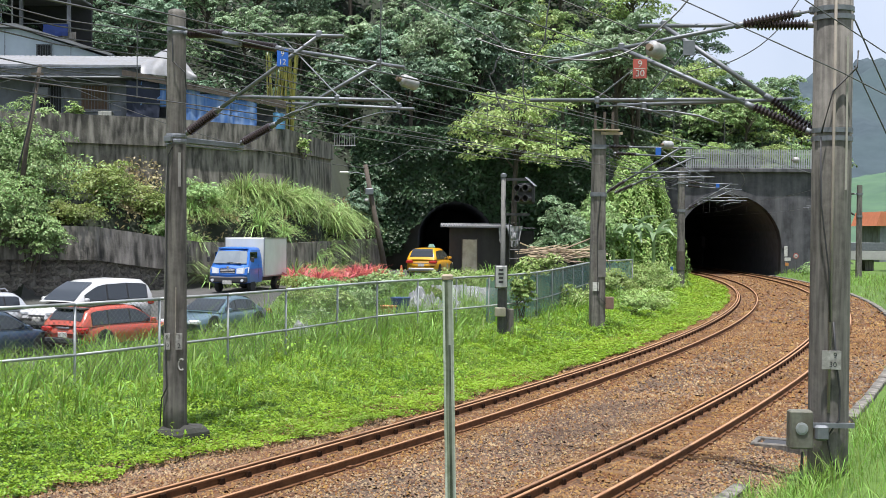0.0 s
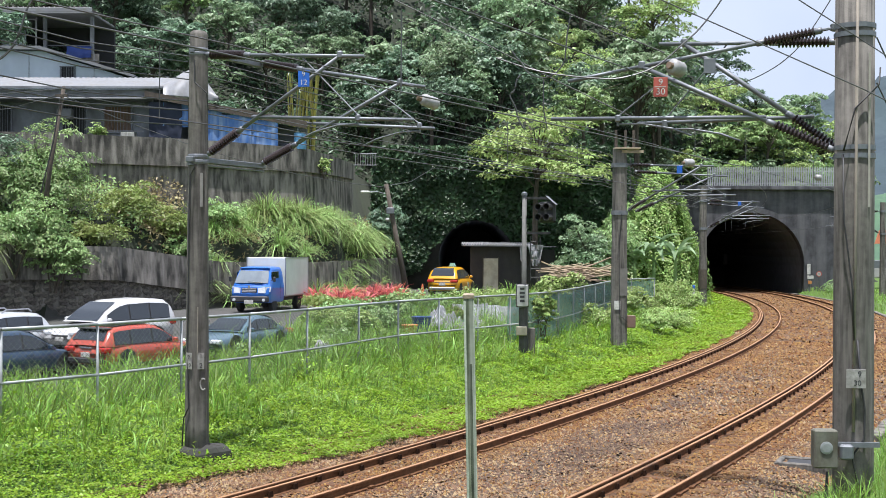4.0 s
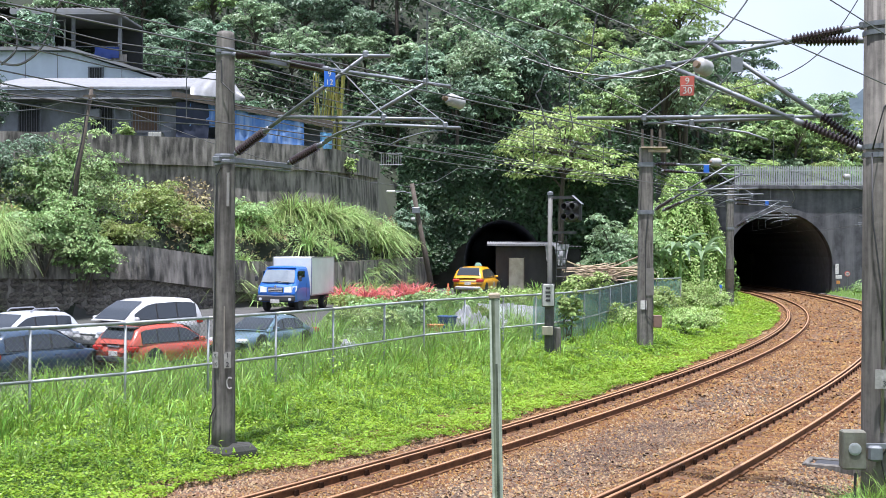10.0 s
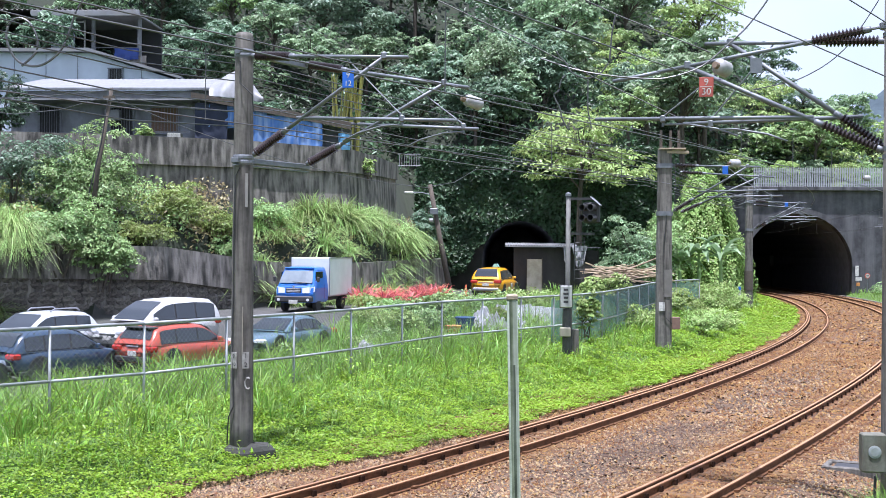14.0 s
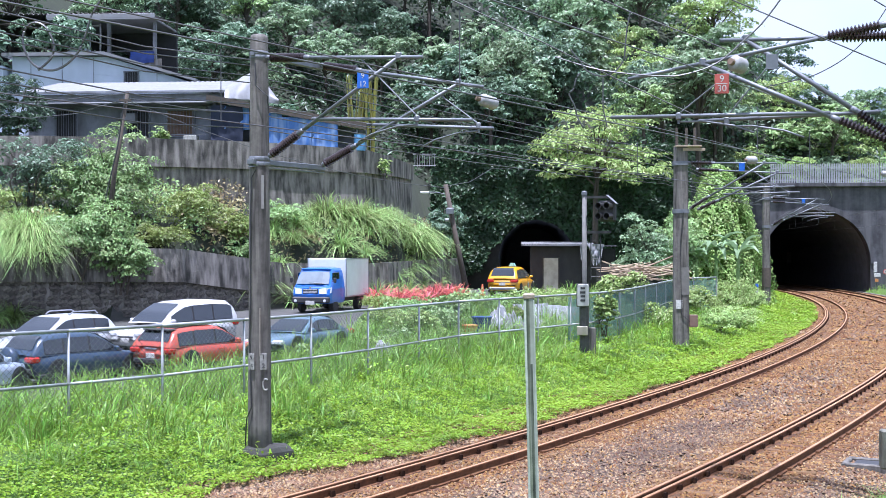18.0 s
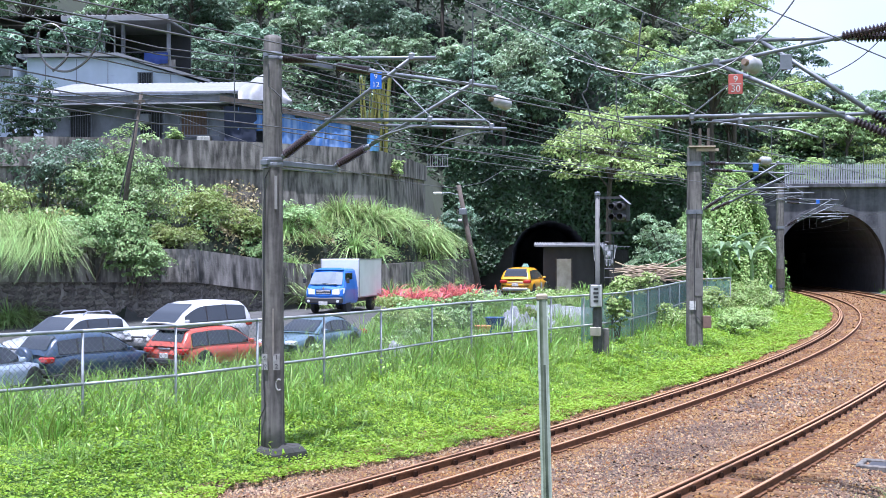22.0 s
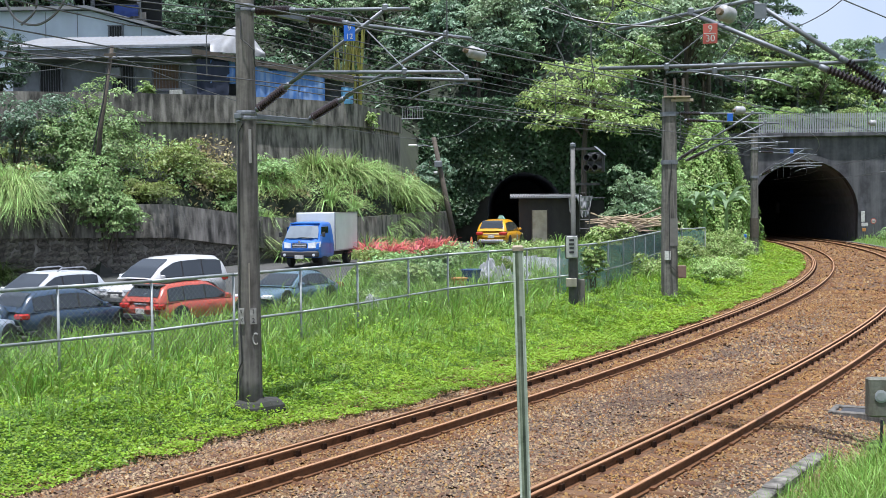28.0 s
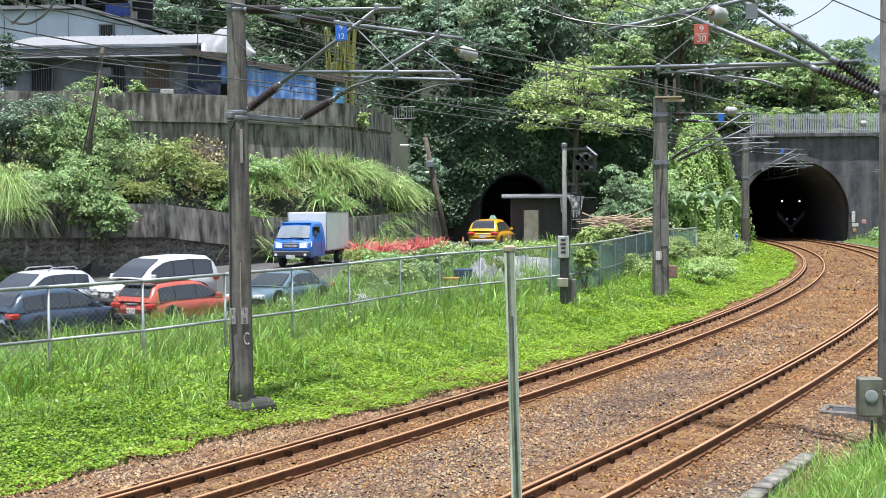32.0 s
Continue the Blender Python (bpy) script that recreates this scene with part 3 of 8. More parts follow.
MX, MH, MS = 25.3, 4.65, 2.3          # main tunnel: axis, half width, springing height
portal = thing("tunnel_portal", Matrix(), "black sooty concrete portal of the double-track tunnel", "tunnel portal", kind="structure")
part("wall", arch_wall(MX, MH, MS, 16.5, 34.6, 9.0, -0.8, 105.0, 106.0), SOOT, portal)
part("coping", Bits().box((25.5, 105.4, 9.12), (18.4, 1.6, 0.35), bevel=0.04), SOOT, portal, "dark concrete coping")
ring = Bits()
ap = arch_points(MX, MH, MS, 24)
ap2 = arch_points(MX, MH + 0.45, MS, 24)
ring.loft([[(a[0], 104.9, a[1]), (b_[0], 104.9, b_[1]), (b_[0], 105.01, b_[1]), (a[0], 105.01, a[1])] for a, b_ in zip(ap, ap2)])
part("arch_ring", ring, SOOT, portal)
part("lining", bore(MX, MH, MS, -0.8, 106.0, 300.0, dx=-1.0), DARK, portal, "soot-black tunnel lining")

rock = thing("old_tunnel_portal", Matrix(), "overgrown dark rock face around a small disused tunnel", "tunnel portal", kind="structure")
OX, OH, OS = 0.85, 2.55, 3.0
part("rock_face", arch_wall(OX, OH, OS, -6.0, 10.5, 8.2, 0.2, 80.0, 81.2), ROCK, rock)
part("lining", bore(OX, OH, OS, 0.2, 81.2, 110.0), DARK, rock)


def build_parapet_fence():
    f = thing("parapet_fence", Matrix(), "pale grey metal picket fence on the portal", "fence")
    b = Bits().box((0, 0, 0.8), (0.11, 0.035, 1.6), bevel=0.008)
    b.add([(-0.055, -0.0175, 1.6), (0.055, -0.0175, 1.6), (0, 0, 1.72)], [(0, 1, 2)])
    pm = b.mesh("picket")
    pale = mat("pale_fence_paint", (0.42, 0.44, 0.44), (0.34, 0.36, 0.36), 5, 0.6, 0.1, stain=(0.15, 0.14, 0.12), stain_scale=2, stain_amt=0.4)
    for i in range(66):
        o = part("picket", pm, pale, f)
        o.matrix_basis = pose(21.5 + i * 0.2, 105.1, 9.3)
    for z in (9.55, 10.6):
        part("rail", Bits().box((28.0, 105.16, z), (13.2, 0.05, 0.07)), pale, f)


build_parapet_fence()


# ---- plants ----
def leaves(rng, c, n, size, aspect=0.5, up=0.5, fold=0.25, spread=0.6):
    """Folded leaves at centres c with outward directions n; returns vertices and faces."""
    k = len(c)
    nn = n + rng.normal(0, spread, (k, 3)) + np.array([0, 0, up])
    nn /= np.linalg.norm(nn, axis=1)[:, None]
    t = rng.normal(0, 1, (k, 3))
    t[:, 2] -= 0.4
    t -= (t * nn).sum(1)[:, None] * nn
    t /= np.linalg.norm(t, axis=1)[:, None] + 1e-9
    b = np.cross(nn, t)
    L = size * rng.uniform(0.6, 1.35, k)[:, None]
    w = L * aspect * 0.5
    base, tip = c - t * L * 0.5, c + t * L * 0.5 - nn * L * 0.15
    v = np.stack([base, c + b * w + nn * w * fold, tip, c - b * w + nn * w * fold], 1).reshape(-1, 3)
    i = np.arange(k)[:, None] * 4
    f = np.concatenate([i + np.array([0, 1, 2]), i + np.array([0, 2, 3])], 1).reshape(-1, 3)
    return v, f


def crown_mesh(seed, blobs, n, size, aspect=0.5, up=0.25, pads=9, wide=(0.22, 0.5), name="crown"):
    """A crown of leaves in many small shelves on uneven clumps, with gaps between; blobs: rows of centre and radii."""
    rng = np.random.default_rng(seed)
    B = np.array(blobs, float)
    k = len(B) * pads
    own = np.repeat(np.arange(len(B)), pads)
    d = rng.normal(0, 1, (k, 3))
    d[:, 2] = np.where(rng.random(k) < 0.7, np.abs(d[:, 2]), d[:, 2])
    d /= np.linalg.norm(d, axis=1)[:, None]
    mid = B[own, :3] + d * B[own, 3:6] * rng.uniform(0.55, 1.02, k)[:, None]
    rad = B[own, 3] * rng.uniform(*wide, k)
    pick = rng.choice(k, n, p=rad ** 2 / (rad ** 2).sum())
    a, q = rng.uniform(0, 6.283, n), np.sqrt(rng.random(n))
    q = q * (1 + 0.25 * np.sin(a * 3 + pick) + 0.15 * np.sin(a * 7 + pick * 2.3))
    out = np.stack([np.cos(a), np.sin(a), np.zeros(n)], 1)
    c = mid[pick] + out * (q * rad[pick])[:, None]
    c[:, 2] += rad[pick] * (0.42 * (1 - q ** 2) - 0.3 * rng.random(n) ** 2)
    v, f = leaves(rng, c, out * (0.7 * q)[:, None] + d[pick] * 0.45, size, aspect, 0.55 + up, 0.25, 0.38)
    return grid_mesh(name, v, f)


def tree_kind(seed, h, r, leaf, nleaf, material, trunk_r=0.16, layered=False, clumps=12, aspect=0.5):
    """A tree at the origin: tapered trunk, limbs and a clumped crown."""
    rng = random.Random(seed)
    blobs = []
    for i in range(clumps):
        a = rng.uniform(0, 6.283)
        q = r * math.sqrt(rng.random()) * 0.8
        z = h * rng.uniform(0.5, 0.92) - q * 0.25
        br = r * rng.uniform(0.2, 0.46)
        blobs.append((q * math.cos(a), q * math.sin(a), z, br, br, br * (0.42 if layered else 0.62)))
    b = Bits()
    top = Vector((rng.uniform(-0.3, 0.3), rng.uniform(-0.3, 0.3), h * 0.7))
    b.tube([(0, 0, -0.6), (0.05, 0.03, h * 0.25), top * 0.7 + Vector((0.1, 0, 0)), top], [trunk_r * 1.25, trunk_r, trunk_r * 0.7, trunk_r * 0.3], 7)
    for x, y, z, br, _, _ in blobs:
        s0 = Vector((0.05, 0.03, h * 0.25)).lerp(top, rng.uniform(0.2, 0.8))
        e = Vector((x, y, z))
        b.tube([s0, s0.lerp(e, 0.5) + Vector((0, 0, 0.15 * r)), e], [trunk_r * 0.45, trunk_r * 0.28, trunk_r * 0.1], 5)
    return b.mesh("trunk"), crown_mesh(seed, blobs, nleaf, leaf, aspect), material


def plant_tree(kind, x, y, z=None, rz=0, scale=1.0, label="", name="tree", category="tree", group="hillside trees"):
    tm, cm, material = kind
    t = thing(name, pose(x, y, ground_at(x, y) if z is None else z, 0, 0, rz), label, category, group)
    t.scale = (scale, scale, scale)
    part("trunk", tm, BARK, t)
    part("crown", cm, material, t)
    return t


KINDS = [
    tree_kind(1, 9.0, 3.6, 0.34, 5000, L_HILL, clumps=24),
    tree_kind(2, 8.0, 3.4, 0.32, 5000, L_HILL, clumps=26),
    tree_kind(3, 10.0, 3.8, 0.37, 4500, L_DARK, clumps=22),
    tree_kind(4, 7.5, 3.8, 0.4, 4800, L_DARK, clumps=20, aspect=0.4),
    tree_kind(5, 8.5, 4.4, 0.28, 6600, L_BRIGHT, layered=True, clumps=34),
    tree_kind(6, 7.0, 3.0, 0.3, 4600, L_SHRUB, clumps=20),
]


def under_skyline(x, y, z, high, scale):
    """The scale that keeps a tree below the line of the ridge towards the valley, or 0 for none."""
    q = (x + 1.6) / y
    if q < 0.212:
        return scale
    top = 3.56 + y * float(np.interp(q, [0.212, 0.217, 0.233, 0.247, 0.262, 0.275, 0.29], [0.2, 0.172, 0.155, 0.137, 0.142, 0.136, 0.118]))
    s = min(scale, (top - z) / (high * 1.06))
    return s if s > 0.42 else 0.0


def build_forest():
    rng = random.Random(11)
    # the tree kinds over the hillside, thicker along its foot
    spots = []
    tries = 0
    while len(spots) < 70 and tries < 9000:
        tries += 1
        x, y = rng.uniform(-38, 40), rng.uniform(58, 150)
        d = float(foot_distance(np.array([x]), np.array([y]))[0])
        if d < 1.2 or (x < -5.5 and d < 25):
            continue
        if x > 19 and y > 140 or y > 132 and x < 10:
            continue
        if any((x - a) ** 2 + (y - b) ** 2 < 11.5 for a, b in spots):
            continue
        spots.append((x, y))
    labels = ["leafy broadleaf tree on the wooded hillside", "dense round-crowned tree on the hillside", "dark-leaved tree in the hillside wood", "spreading dark tree on the hillside",
              "light green layered tree on the hillside", "bushy mid-green tree on the hillside"]
    for x, y in spots:
        k = rng.choice([0, 0, 1, 1, 2, 2, 3, 3, 4, 5])
        k = (3 if k == 4 else k) if x < -12 else k
        turn, size = rng.uniform(0, 360), rng.uniform(0.75, 1.15)
        size = under_skyline(x, y, ground_at(x, y), (9.0, 8.0, 10.0, 7.5, 8.5, 7.0)[k], size)
        if size:
            plant_tree(KINDS[k], x, y, None, turn, size, labels[k])
    plant_tree(KINDS[1], 12.8, 88.0, 9.8, 130, 1.15, "dense round-crowned tree above the tunnel approach")
    plant_tree(KINDS[0], 15.5, 95.0, 12.5, 250, 1.0, "leafy broadleaf tree above the tunnel approach")
    plant_tree(KINDS[1], -4.2, 95.0, 12.5, 20, 1.15, "dense round-crowned tree on the hillside")
    plant_tree(KINDS[5], 23.0, 112.0, 9.0, 60, 0.9, "bushy mid-green tree above the portal")
    for i in range(12):
        x = -32 + i * 3.4 + rng.uniform(-1, 1)
        plant_tree(KINDS[(i * 3) % 4], x, 146 + rng.uniform(-4, 4), None, rng.uniform(0, 360), rng.uniform(1.2, 1.5), "tall tree high on the hillside")
    for x, y, z, k, turn in ((24.8, 118.0, 12.5, 4, 30), (27.6, 120.0, 10.5, 0, 90), (30.2, 122.0, 9.5, 4, 200), (33.0, 121.0, 8.0, 5, 10), (35.6, 123.0, 7.0, 4, 100), (29.0, 113.5, 7.6, 4, 300), (26.0, 112.5, 8.6, 5, 210), (38.5, 122.0, 4.5, 0, 140)):
        size = under_skyline(x, y, z, (9.0, 8.0, 10.0, 7.5, 8.5, 7.0)[k], 1.0)
        if size:
            plant_tree(KINDS[k], x, y, z, turn, size, ("leafy broadleaf tree above the portal", "", "", "", "light green layered tree above the portal", "bushy mid-green tree above the portal")[k])
    plant_tree(KINDS[2], 0.2, 90.0, 9.5, 70, 1.0, "dark-leaved tree in the hillside wood")
    plant_tree(KINDS[0], -2.6, 99.0, 14.5, 150, 1.0, "leafy broadleaf tree on the wooded hillside")
    plant_tree(KINDS[3], 1.8, 97.0, 13.5, 250, 1.1, "spreading dark tree on the hillside")
    plant_tree(KINDS[0], 3.2, 93.0, 11.5, 30, 1.1, "leafy broadleaf tree on the wooded hillside")
    plant_tree(KINDS[2], -5.6, 92.0, 9.5, 200, 1.0, "dark-leaved tree in the hillside wood")
    plant_tree(KINDS[0], 32.2, 118.0, 11.0, 45, 0.98, "leafy broadleaf tree above the portal")
    plant_tree(KINDS[4], 35.4, 118.5, 9.0, 310, 0.98, "light green layered tree above the portal")
    plant_tree(KINDS[5], 29.8, 117.5, 11.0, 120, 1.05, "bushy mid-green tree above the portal")
    # the bright tree above the small tunnel
    plant_tree(KINDS[4], 4.6, 77.0, 4.5, 40, 1.05, "bright green tree with layered leafy branches above the small tunnel", group="")


build_forest()


# ---- chain-link fence ----
FENCE_LINE = [(-12.2, 17.5), (-8.53, 21.75), (-7.23, 23.33), (-6.06, 25.4), (-4.94, 27.33), (-3.9, 29.55), (-2.85, 32.2), (-1.9, 34.5), (-0.75, 36.3), (0.45, 38.1), (1.55, 39.8), (2.6, 41.5), (3.5, 43.9), (4.3, 46.6), (5.0, 49.4), (5.8, 52.6), (6.6, 56.0), (7.5, 59.5), (8.8, 62.5), (10.4, 65.0)]
TEAL = mat("teal_shade_net", (0.16, 0.38, 0.42), (0.1, 0.27, 0.31), 3, 0.8, 0.2, 30, soft=0.3, stain=(0.2, 0.32, 0.3), stain_scale=2, streak=0.9)
_n, _l = TEAL.node_tree.nodes, TEAL.node_tree.links
_out = _n["Material Output"].inputs["Surface"]
_mix, _clear = _n.new("ShaderNodeMixShader"), _n.new("ShaderNodeBsdfTransparent")
_mix.inputs["Fac"].default_value = 0.45
_l.new(_out.links[0].from_socket, _mix.inputs[1])
_l.new(_clear.outputs["BSDF"], _mix.inputs[2])
_l.new(_mix.outputs["Shader"], _out)


MESHWIRE = mat("fence_mesh_wire", (0.2, 0.215, 0.2), (0.11, 0.12, 0.11), 5, 0.6, 0, metal=0.3)


def build_fence():
    f = thing("chain_link_fence", Matrix(), "galvanised pipe fence with chain-link mesh beside the track", "fence")
    top, mid = 2.05, 1.05
    for i, (x, y) in enumerate(FENCE_LINE):
        g = -0.3
        b = Bits().rod((x, y, g), (x, y, top - 0.03), 0.028, n=8)
        part("post", b, FENCE, f, smooth=True)
    for i, (a, c) in enumerate(zip(FENCE_LINE[:-1], FENCE_LINE[1:])):
        for z, r in ((top, 0.034), (mid, 0.03)):
            part("rail", Bits().rod((*a, z), (*c, z), r, n=8), FENCE, f, smooth=True)
        L = math.hypot(c[0] - a[0], c[1] - a[1])
        u, w = (c[0] - a[0]) / L, (c[1] - a[1]) / L
        b = Bits()
        z0, H, cell, r = 0.05, 2.0, 0.085 if y < 40 else 0.12, 0.004
        k = -H
        while k < L:
            for sgn in (1, -1):
                # one wire leaning along the bay, cut at its ends
                s0, s1 = (k, k + H)
                q0, q1 = max(s0, 0), min(s1, L)
                if q1 - q0 > 0.02:
                    za, zb = z0 + (q0 - s0), z0 + (q1 - s0)
                    if sgn < 0:
                        za, zb = z0 + H - (q0 - s0), z0 + H - (q1 - s0)
                    p, q = (a[0] + u * q0, a[1] + w * q0, za), (a[0] + u * q1, a[1] + w * q1, zb)
                    d = Vector((q[0] - p[0], q[1] - p[1], q[2] - p[2])).normalized()
                    n1 = Vector((-w, u, 0)) * r
                    n2 = d.cross(n1).normalized() * r
                    b.add([Vector(p) + n1, Vector(p) - n1 * 0.5 + n2, Vector(p) - n1 * 0.5 - n2, Vector(q) + n1, Vector(q) - n1 * 0.5 + n2, Vector(q) - n1 * 0.5 - n2], [(0, 1, 4, 3), (1, 2, 5, 4), (2, 0, 3, 5)])
            k += cell
        me = bpy.data.meshes.new("mesh_panel")
        me.from_pydata(b.v, [], b.f)
        part("mesh_panel", me, MESHWIRE, f)
        if i >= 10:
            n = Bits()
            cols = 24
            rows_ = []
            for z in (0.3, 0.8, 1.4, 1.93):
                row = []
                for j in range(cols + 1):
                    g = L * j / cols
                    e = -0.07 + 0.03 * math.sin(j * 1.3 + z + i)
                    row.append((a[0] + u * g + w * e, a[1] + w * g - u * e, z - 0.05 * math.sin(j * 0.9 + i) * (z > 1.8)))
                rows_.append(row)
            n.loft(rows_, closed=False)
            part("shade_net", n, TEAL, f, "teal shade netting")


build_fence()


# ---- overhead line masts ----
def ribbed(p0, p1, r=0.085, ribs=14):
    """A ribbed insulator from p0 to p1."""
    p0, p1 = Vector(p0), Vector(p1)
    d = p1 - p0
    L = d.length
    m = Matrix.Translation(p0) @ d.to_track_quat("Z", "Y").to_matrix().to_4x4()
    prof = [(0.03, 0), (0.03, 0.03 * L)]
    for i in range(ribs):
        z = L * (0.06 + 0.88 * i / ribs)
        w = L * 0.88 / ribs
        prof += [(r * 0.5, z), (r, z + w * 0.35), (r * 0.95, z + w * 0.5), (r * 0.5, z + w * 0.75)]
    prof += [(0.03, L * 0.96), (0.03, L)]
    return Bits().lathe(prof, 10, m)


def end_cap(p, q, r=0.05, L=0.14):
    """A steel fitting at p that closes an insulator, pointing to q."""
    p, q = Vector(p), Vector(q)
    m = Matrix.Translation(p) @ (q - p).to_track_quat("Z", "Y").to_matrix().to_4x4()
    return Bits().lathe([(0.0, -L * 0.5), (r * 0.8, -L * 0.5), (r, -L * 0.3), (r, L * 0.4), (r * 0.7, L * 0.5)], 10, m)


def cantilever(mast, base, d, L, zt, ze, zb, zr, reach=0.4, ins=0.95, gap=0.08, reg=(-0.3, 0.0, 0.02)):
    """A tubular bracket arm from base (x, y) along d: top tube from zt to ze, strut from zb, registration tube at zr."""
    def at(l, z):
        return (base[0] + d[0] * l, base[1] + d[1] * l, z)
    r = 0.032
    top = part("top_tube", Bits().rod(at(ins, zt + (ze - zt) * ins / L), at(L, ze), r), STEEL, mast, smooth=True)
    part("insulator", ribbed(at(gap, zt + (ze - zt) * gap / L), at(ins, zt + (ze - zt) * ins / L)), BROWN, mast, "brown ribbed porcelain insulator")
    sl = L * 0.86
    z1 = zt + (ze - zt) * 0.86
    k = ins * 0.95
    px, pz = sl * k / math.hypot(sl, z1 - zb), (z1 - zb) * k / math.hypot(sl, z1 - zb)
    part("strut", Bits().rod(at(px, zb + pz), at(sl, z1), 0.036), STEEL, mast, smooth=True)
    part("insulator", ribbed(at(0.1, zb + 0.05), at(px, zb + pz)), BROWN, mast, "brown ribbed porcelain insulator")
    for p, q in ((at(gap + 0.02, zt + (ze - zt) * gap / L), at(L, ze)), (at(ins, zt + (ze - zt) * ins / L), at(0, zt)), (at(0.14, zb + 0.07), at(sl, z1)), (at(px, zb + pz), at(0, zb))):
        part("end_cap", end_cap(p, q), STEEL, mast, smooth=True)
    if gap > 0.1:
        part("mast_fitting", Bits().rod(at(0.02, zt), at(gap + 0.04, zt + (ze - zt) * gap / L), 0.024, n=7).box(at(0.06, zt), (0.14, 0.12, 0.12), bevel=0.02), STEEL, mast, "galvanised mast fitting")
    f = (zr - zb) / (z1 - zb)
    part("registration_tube", Bits().rod(at(sl * f + reg[0], zr + reg[1]), at(L + reach, zr + reg[2]), 0.03), STEEL, mast, smooth=True)
    part("steady_arm", Bits().tube([at(L - 1.3, zr - 0.32), at(L - 1.0, zr - 0.2), at(L - 0.5, zr - 0.1), at(L - 0.1, zr - 0.09)], 0.018), STEEL, mast, smooth=True)
    part("hanger", Bits().rod(at(L * 0.62, zt + (ze - zt) * 0.62), at(L - 0.05, zr), 0.012, n=6).rod(at(L - 0.1, zr), at(L - 0.1, zr - 0.12), 0.02), STEEL, mast)
    part("clamp", Bits().box(at(sl, z1 + 0.02), (0.1, 0.1, 0.13), bevel=0.02), STEEL, mast)
    part("clamp", Bits().box(at(L - 0.1, zr), (0.09, 0.09, 0.12), bevel=0.02), STEEL, mast)


def band(x, y, z, r, h=0.1):
    return Bits().lathe([(r + 0.004, z - h), (r + 0.014, z - h * 0.7), (r + 0.014, z - h * 0.3), (r + 0.004, z), (r + 0.014, z + h * 0.3), (r + 0.014, z + h * 0.7), (r + 0.004, z + h)], 14, pose(x, y, 0))


def plate(mast, c, w, h, material, face, digits=(), ink=PAPER, back=0.012):
    """A small sign plate facing along the plan direction face; digits: (text, dx, dz, size)."""
    yaw = math.degrees(math.atan2(face[0], -face[1]))
    m = pose(c[0], c[1], c[2], 0, 0, yaw)
    p = part("plate", Bits().box((0, 0, 0), (w, back, h), m, bevel=0.003), material, mast, "enamelled number plate")
    for text, dx, dz, size in digits:
        cu = bpy.data.curves.new("figure", "FONT")
        cu.body, cu.size, cu.align_x, cu.align_y, cu.extrude = text, size, "CENTER", "CENTER", 0.001
        tmp = new("figure", cu)
        me = bpy.data.meshes.new_from_object(tmp)
        bpy.data.objects.remove(tmp)
        o = part("figure", me, ink, p)
        o.matrix_basis = m @ pose(dx, -back / 2 - 0.003, dz, 90, 0, 0)
    return p


def mast_thing(x, y, z, label):
    return thing("overhead_line_mast", Matrix(), label, "mast", "overhead line masts")


def track_dir(x, y):
    off, s = offset_of(np.array([x]), np.array([y]))
    _, th = on_line(float(s[0]))
    return th


# mast beside the left track
ma = mast_thing(0, 0, 0, "tapered round concrete mast with a blue plate, in grass")
AX, AY = -4.75, 21.1
thA = track_dir(AX, AY)
da = (math.cos(thA), -math.sin(thA))
la = (math.sin(thA), math.cos(thA))
part("pole", Bits().lathe([(0.215, -0.3), (0.212, 0.4), (0.2, 2.0), (0.185, 4.2), (0.165, 6.9), (0.16, 7.36), (0.145, 7.42), (0.1, 7.44)], 18, pose(AX, AY, 0)), CONCRETE, ma, smooth=True)
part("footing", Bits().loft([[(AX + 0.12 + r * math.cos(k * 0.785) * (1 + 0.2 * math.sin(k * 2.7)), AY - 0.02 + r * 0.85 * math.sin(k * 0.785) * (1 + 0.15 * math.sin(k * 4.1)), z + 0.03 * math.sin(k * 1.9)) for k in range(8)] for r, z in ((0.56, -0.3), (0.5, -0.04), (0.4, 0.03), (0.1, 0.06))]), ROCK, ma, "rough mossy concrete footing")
a2 = (AX + la[0] * 1.75, AY + la[1] * 1.75)
part("crossbeam", Bits().box((0.8, 0, 5.14), (2.1, 0.16, 0.1), pose(AX, AY - 0.0, 0, 0, 0, 90 - math.degrees(thA)), bevel=0.01).box((0.8, 0, 5.05), (2.1, 0.1, 0.02), pose(AX, AY, 0, 0, 0, 90 - math.degrees(thA))), STEEL, ma)
part("crossbeam", Bits().box((0.8, 0, 7.08), (2.0, 0.1, 0.1), pose(AX, AY, 0, 0, 0, 90 - math.degrees(thA)), bevel=0.01), STEEL, ma)
part("band", band(AX, AY, 7.06, 0.163, 0.07), STEEL, ma)
part("band", band(AX, AY, 5.15, 0.18, 0.09), STEEL, ma)
cantilever(ma, (AX + da[0] * 0.15, AY + da[1] * 0.15), da, 3.35, 7.01, 6.73, 5.2, 5.72, reach=0.95, reg=(0.1, 0.13, -0.08))
cantilever(ma, a2, da, 3.65, 7.12, 6.43, 5.15, 5.75, reach=0.2, reg=(-0.1, 0.15, -0.06))
part("cable", Bits().tube([(AX - 0.02, AY - 0.19, 5.0), (AX - 0.1, AY - 0.185, 4.85), (AX - 0.12, AY - 0.185, 4.2), (AX - 0.125, AY - 0.19, 2.6), (AX - 0.14, AY - 0.19, 1.9), (AX - 0.11, AY - 0.215, 1.1), (AX - 0.1, AY - 0.22, 0.75), (AX - 0.2, AY - 0.17, 0.55), (AX - 0.24, AY - 0.1, 0.05)], 0.013), INK, ma)
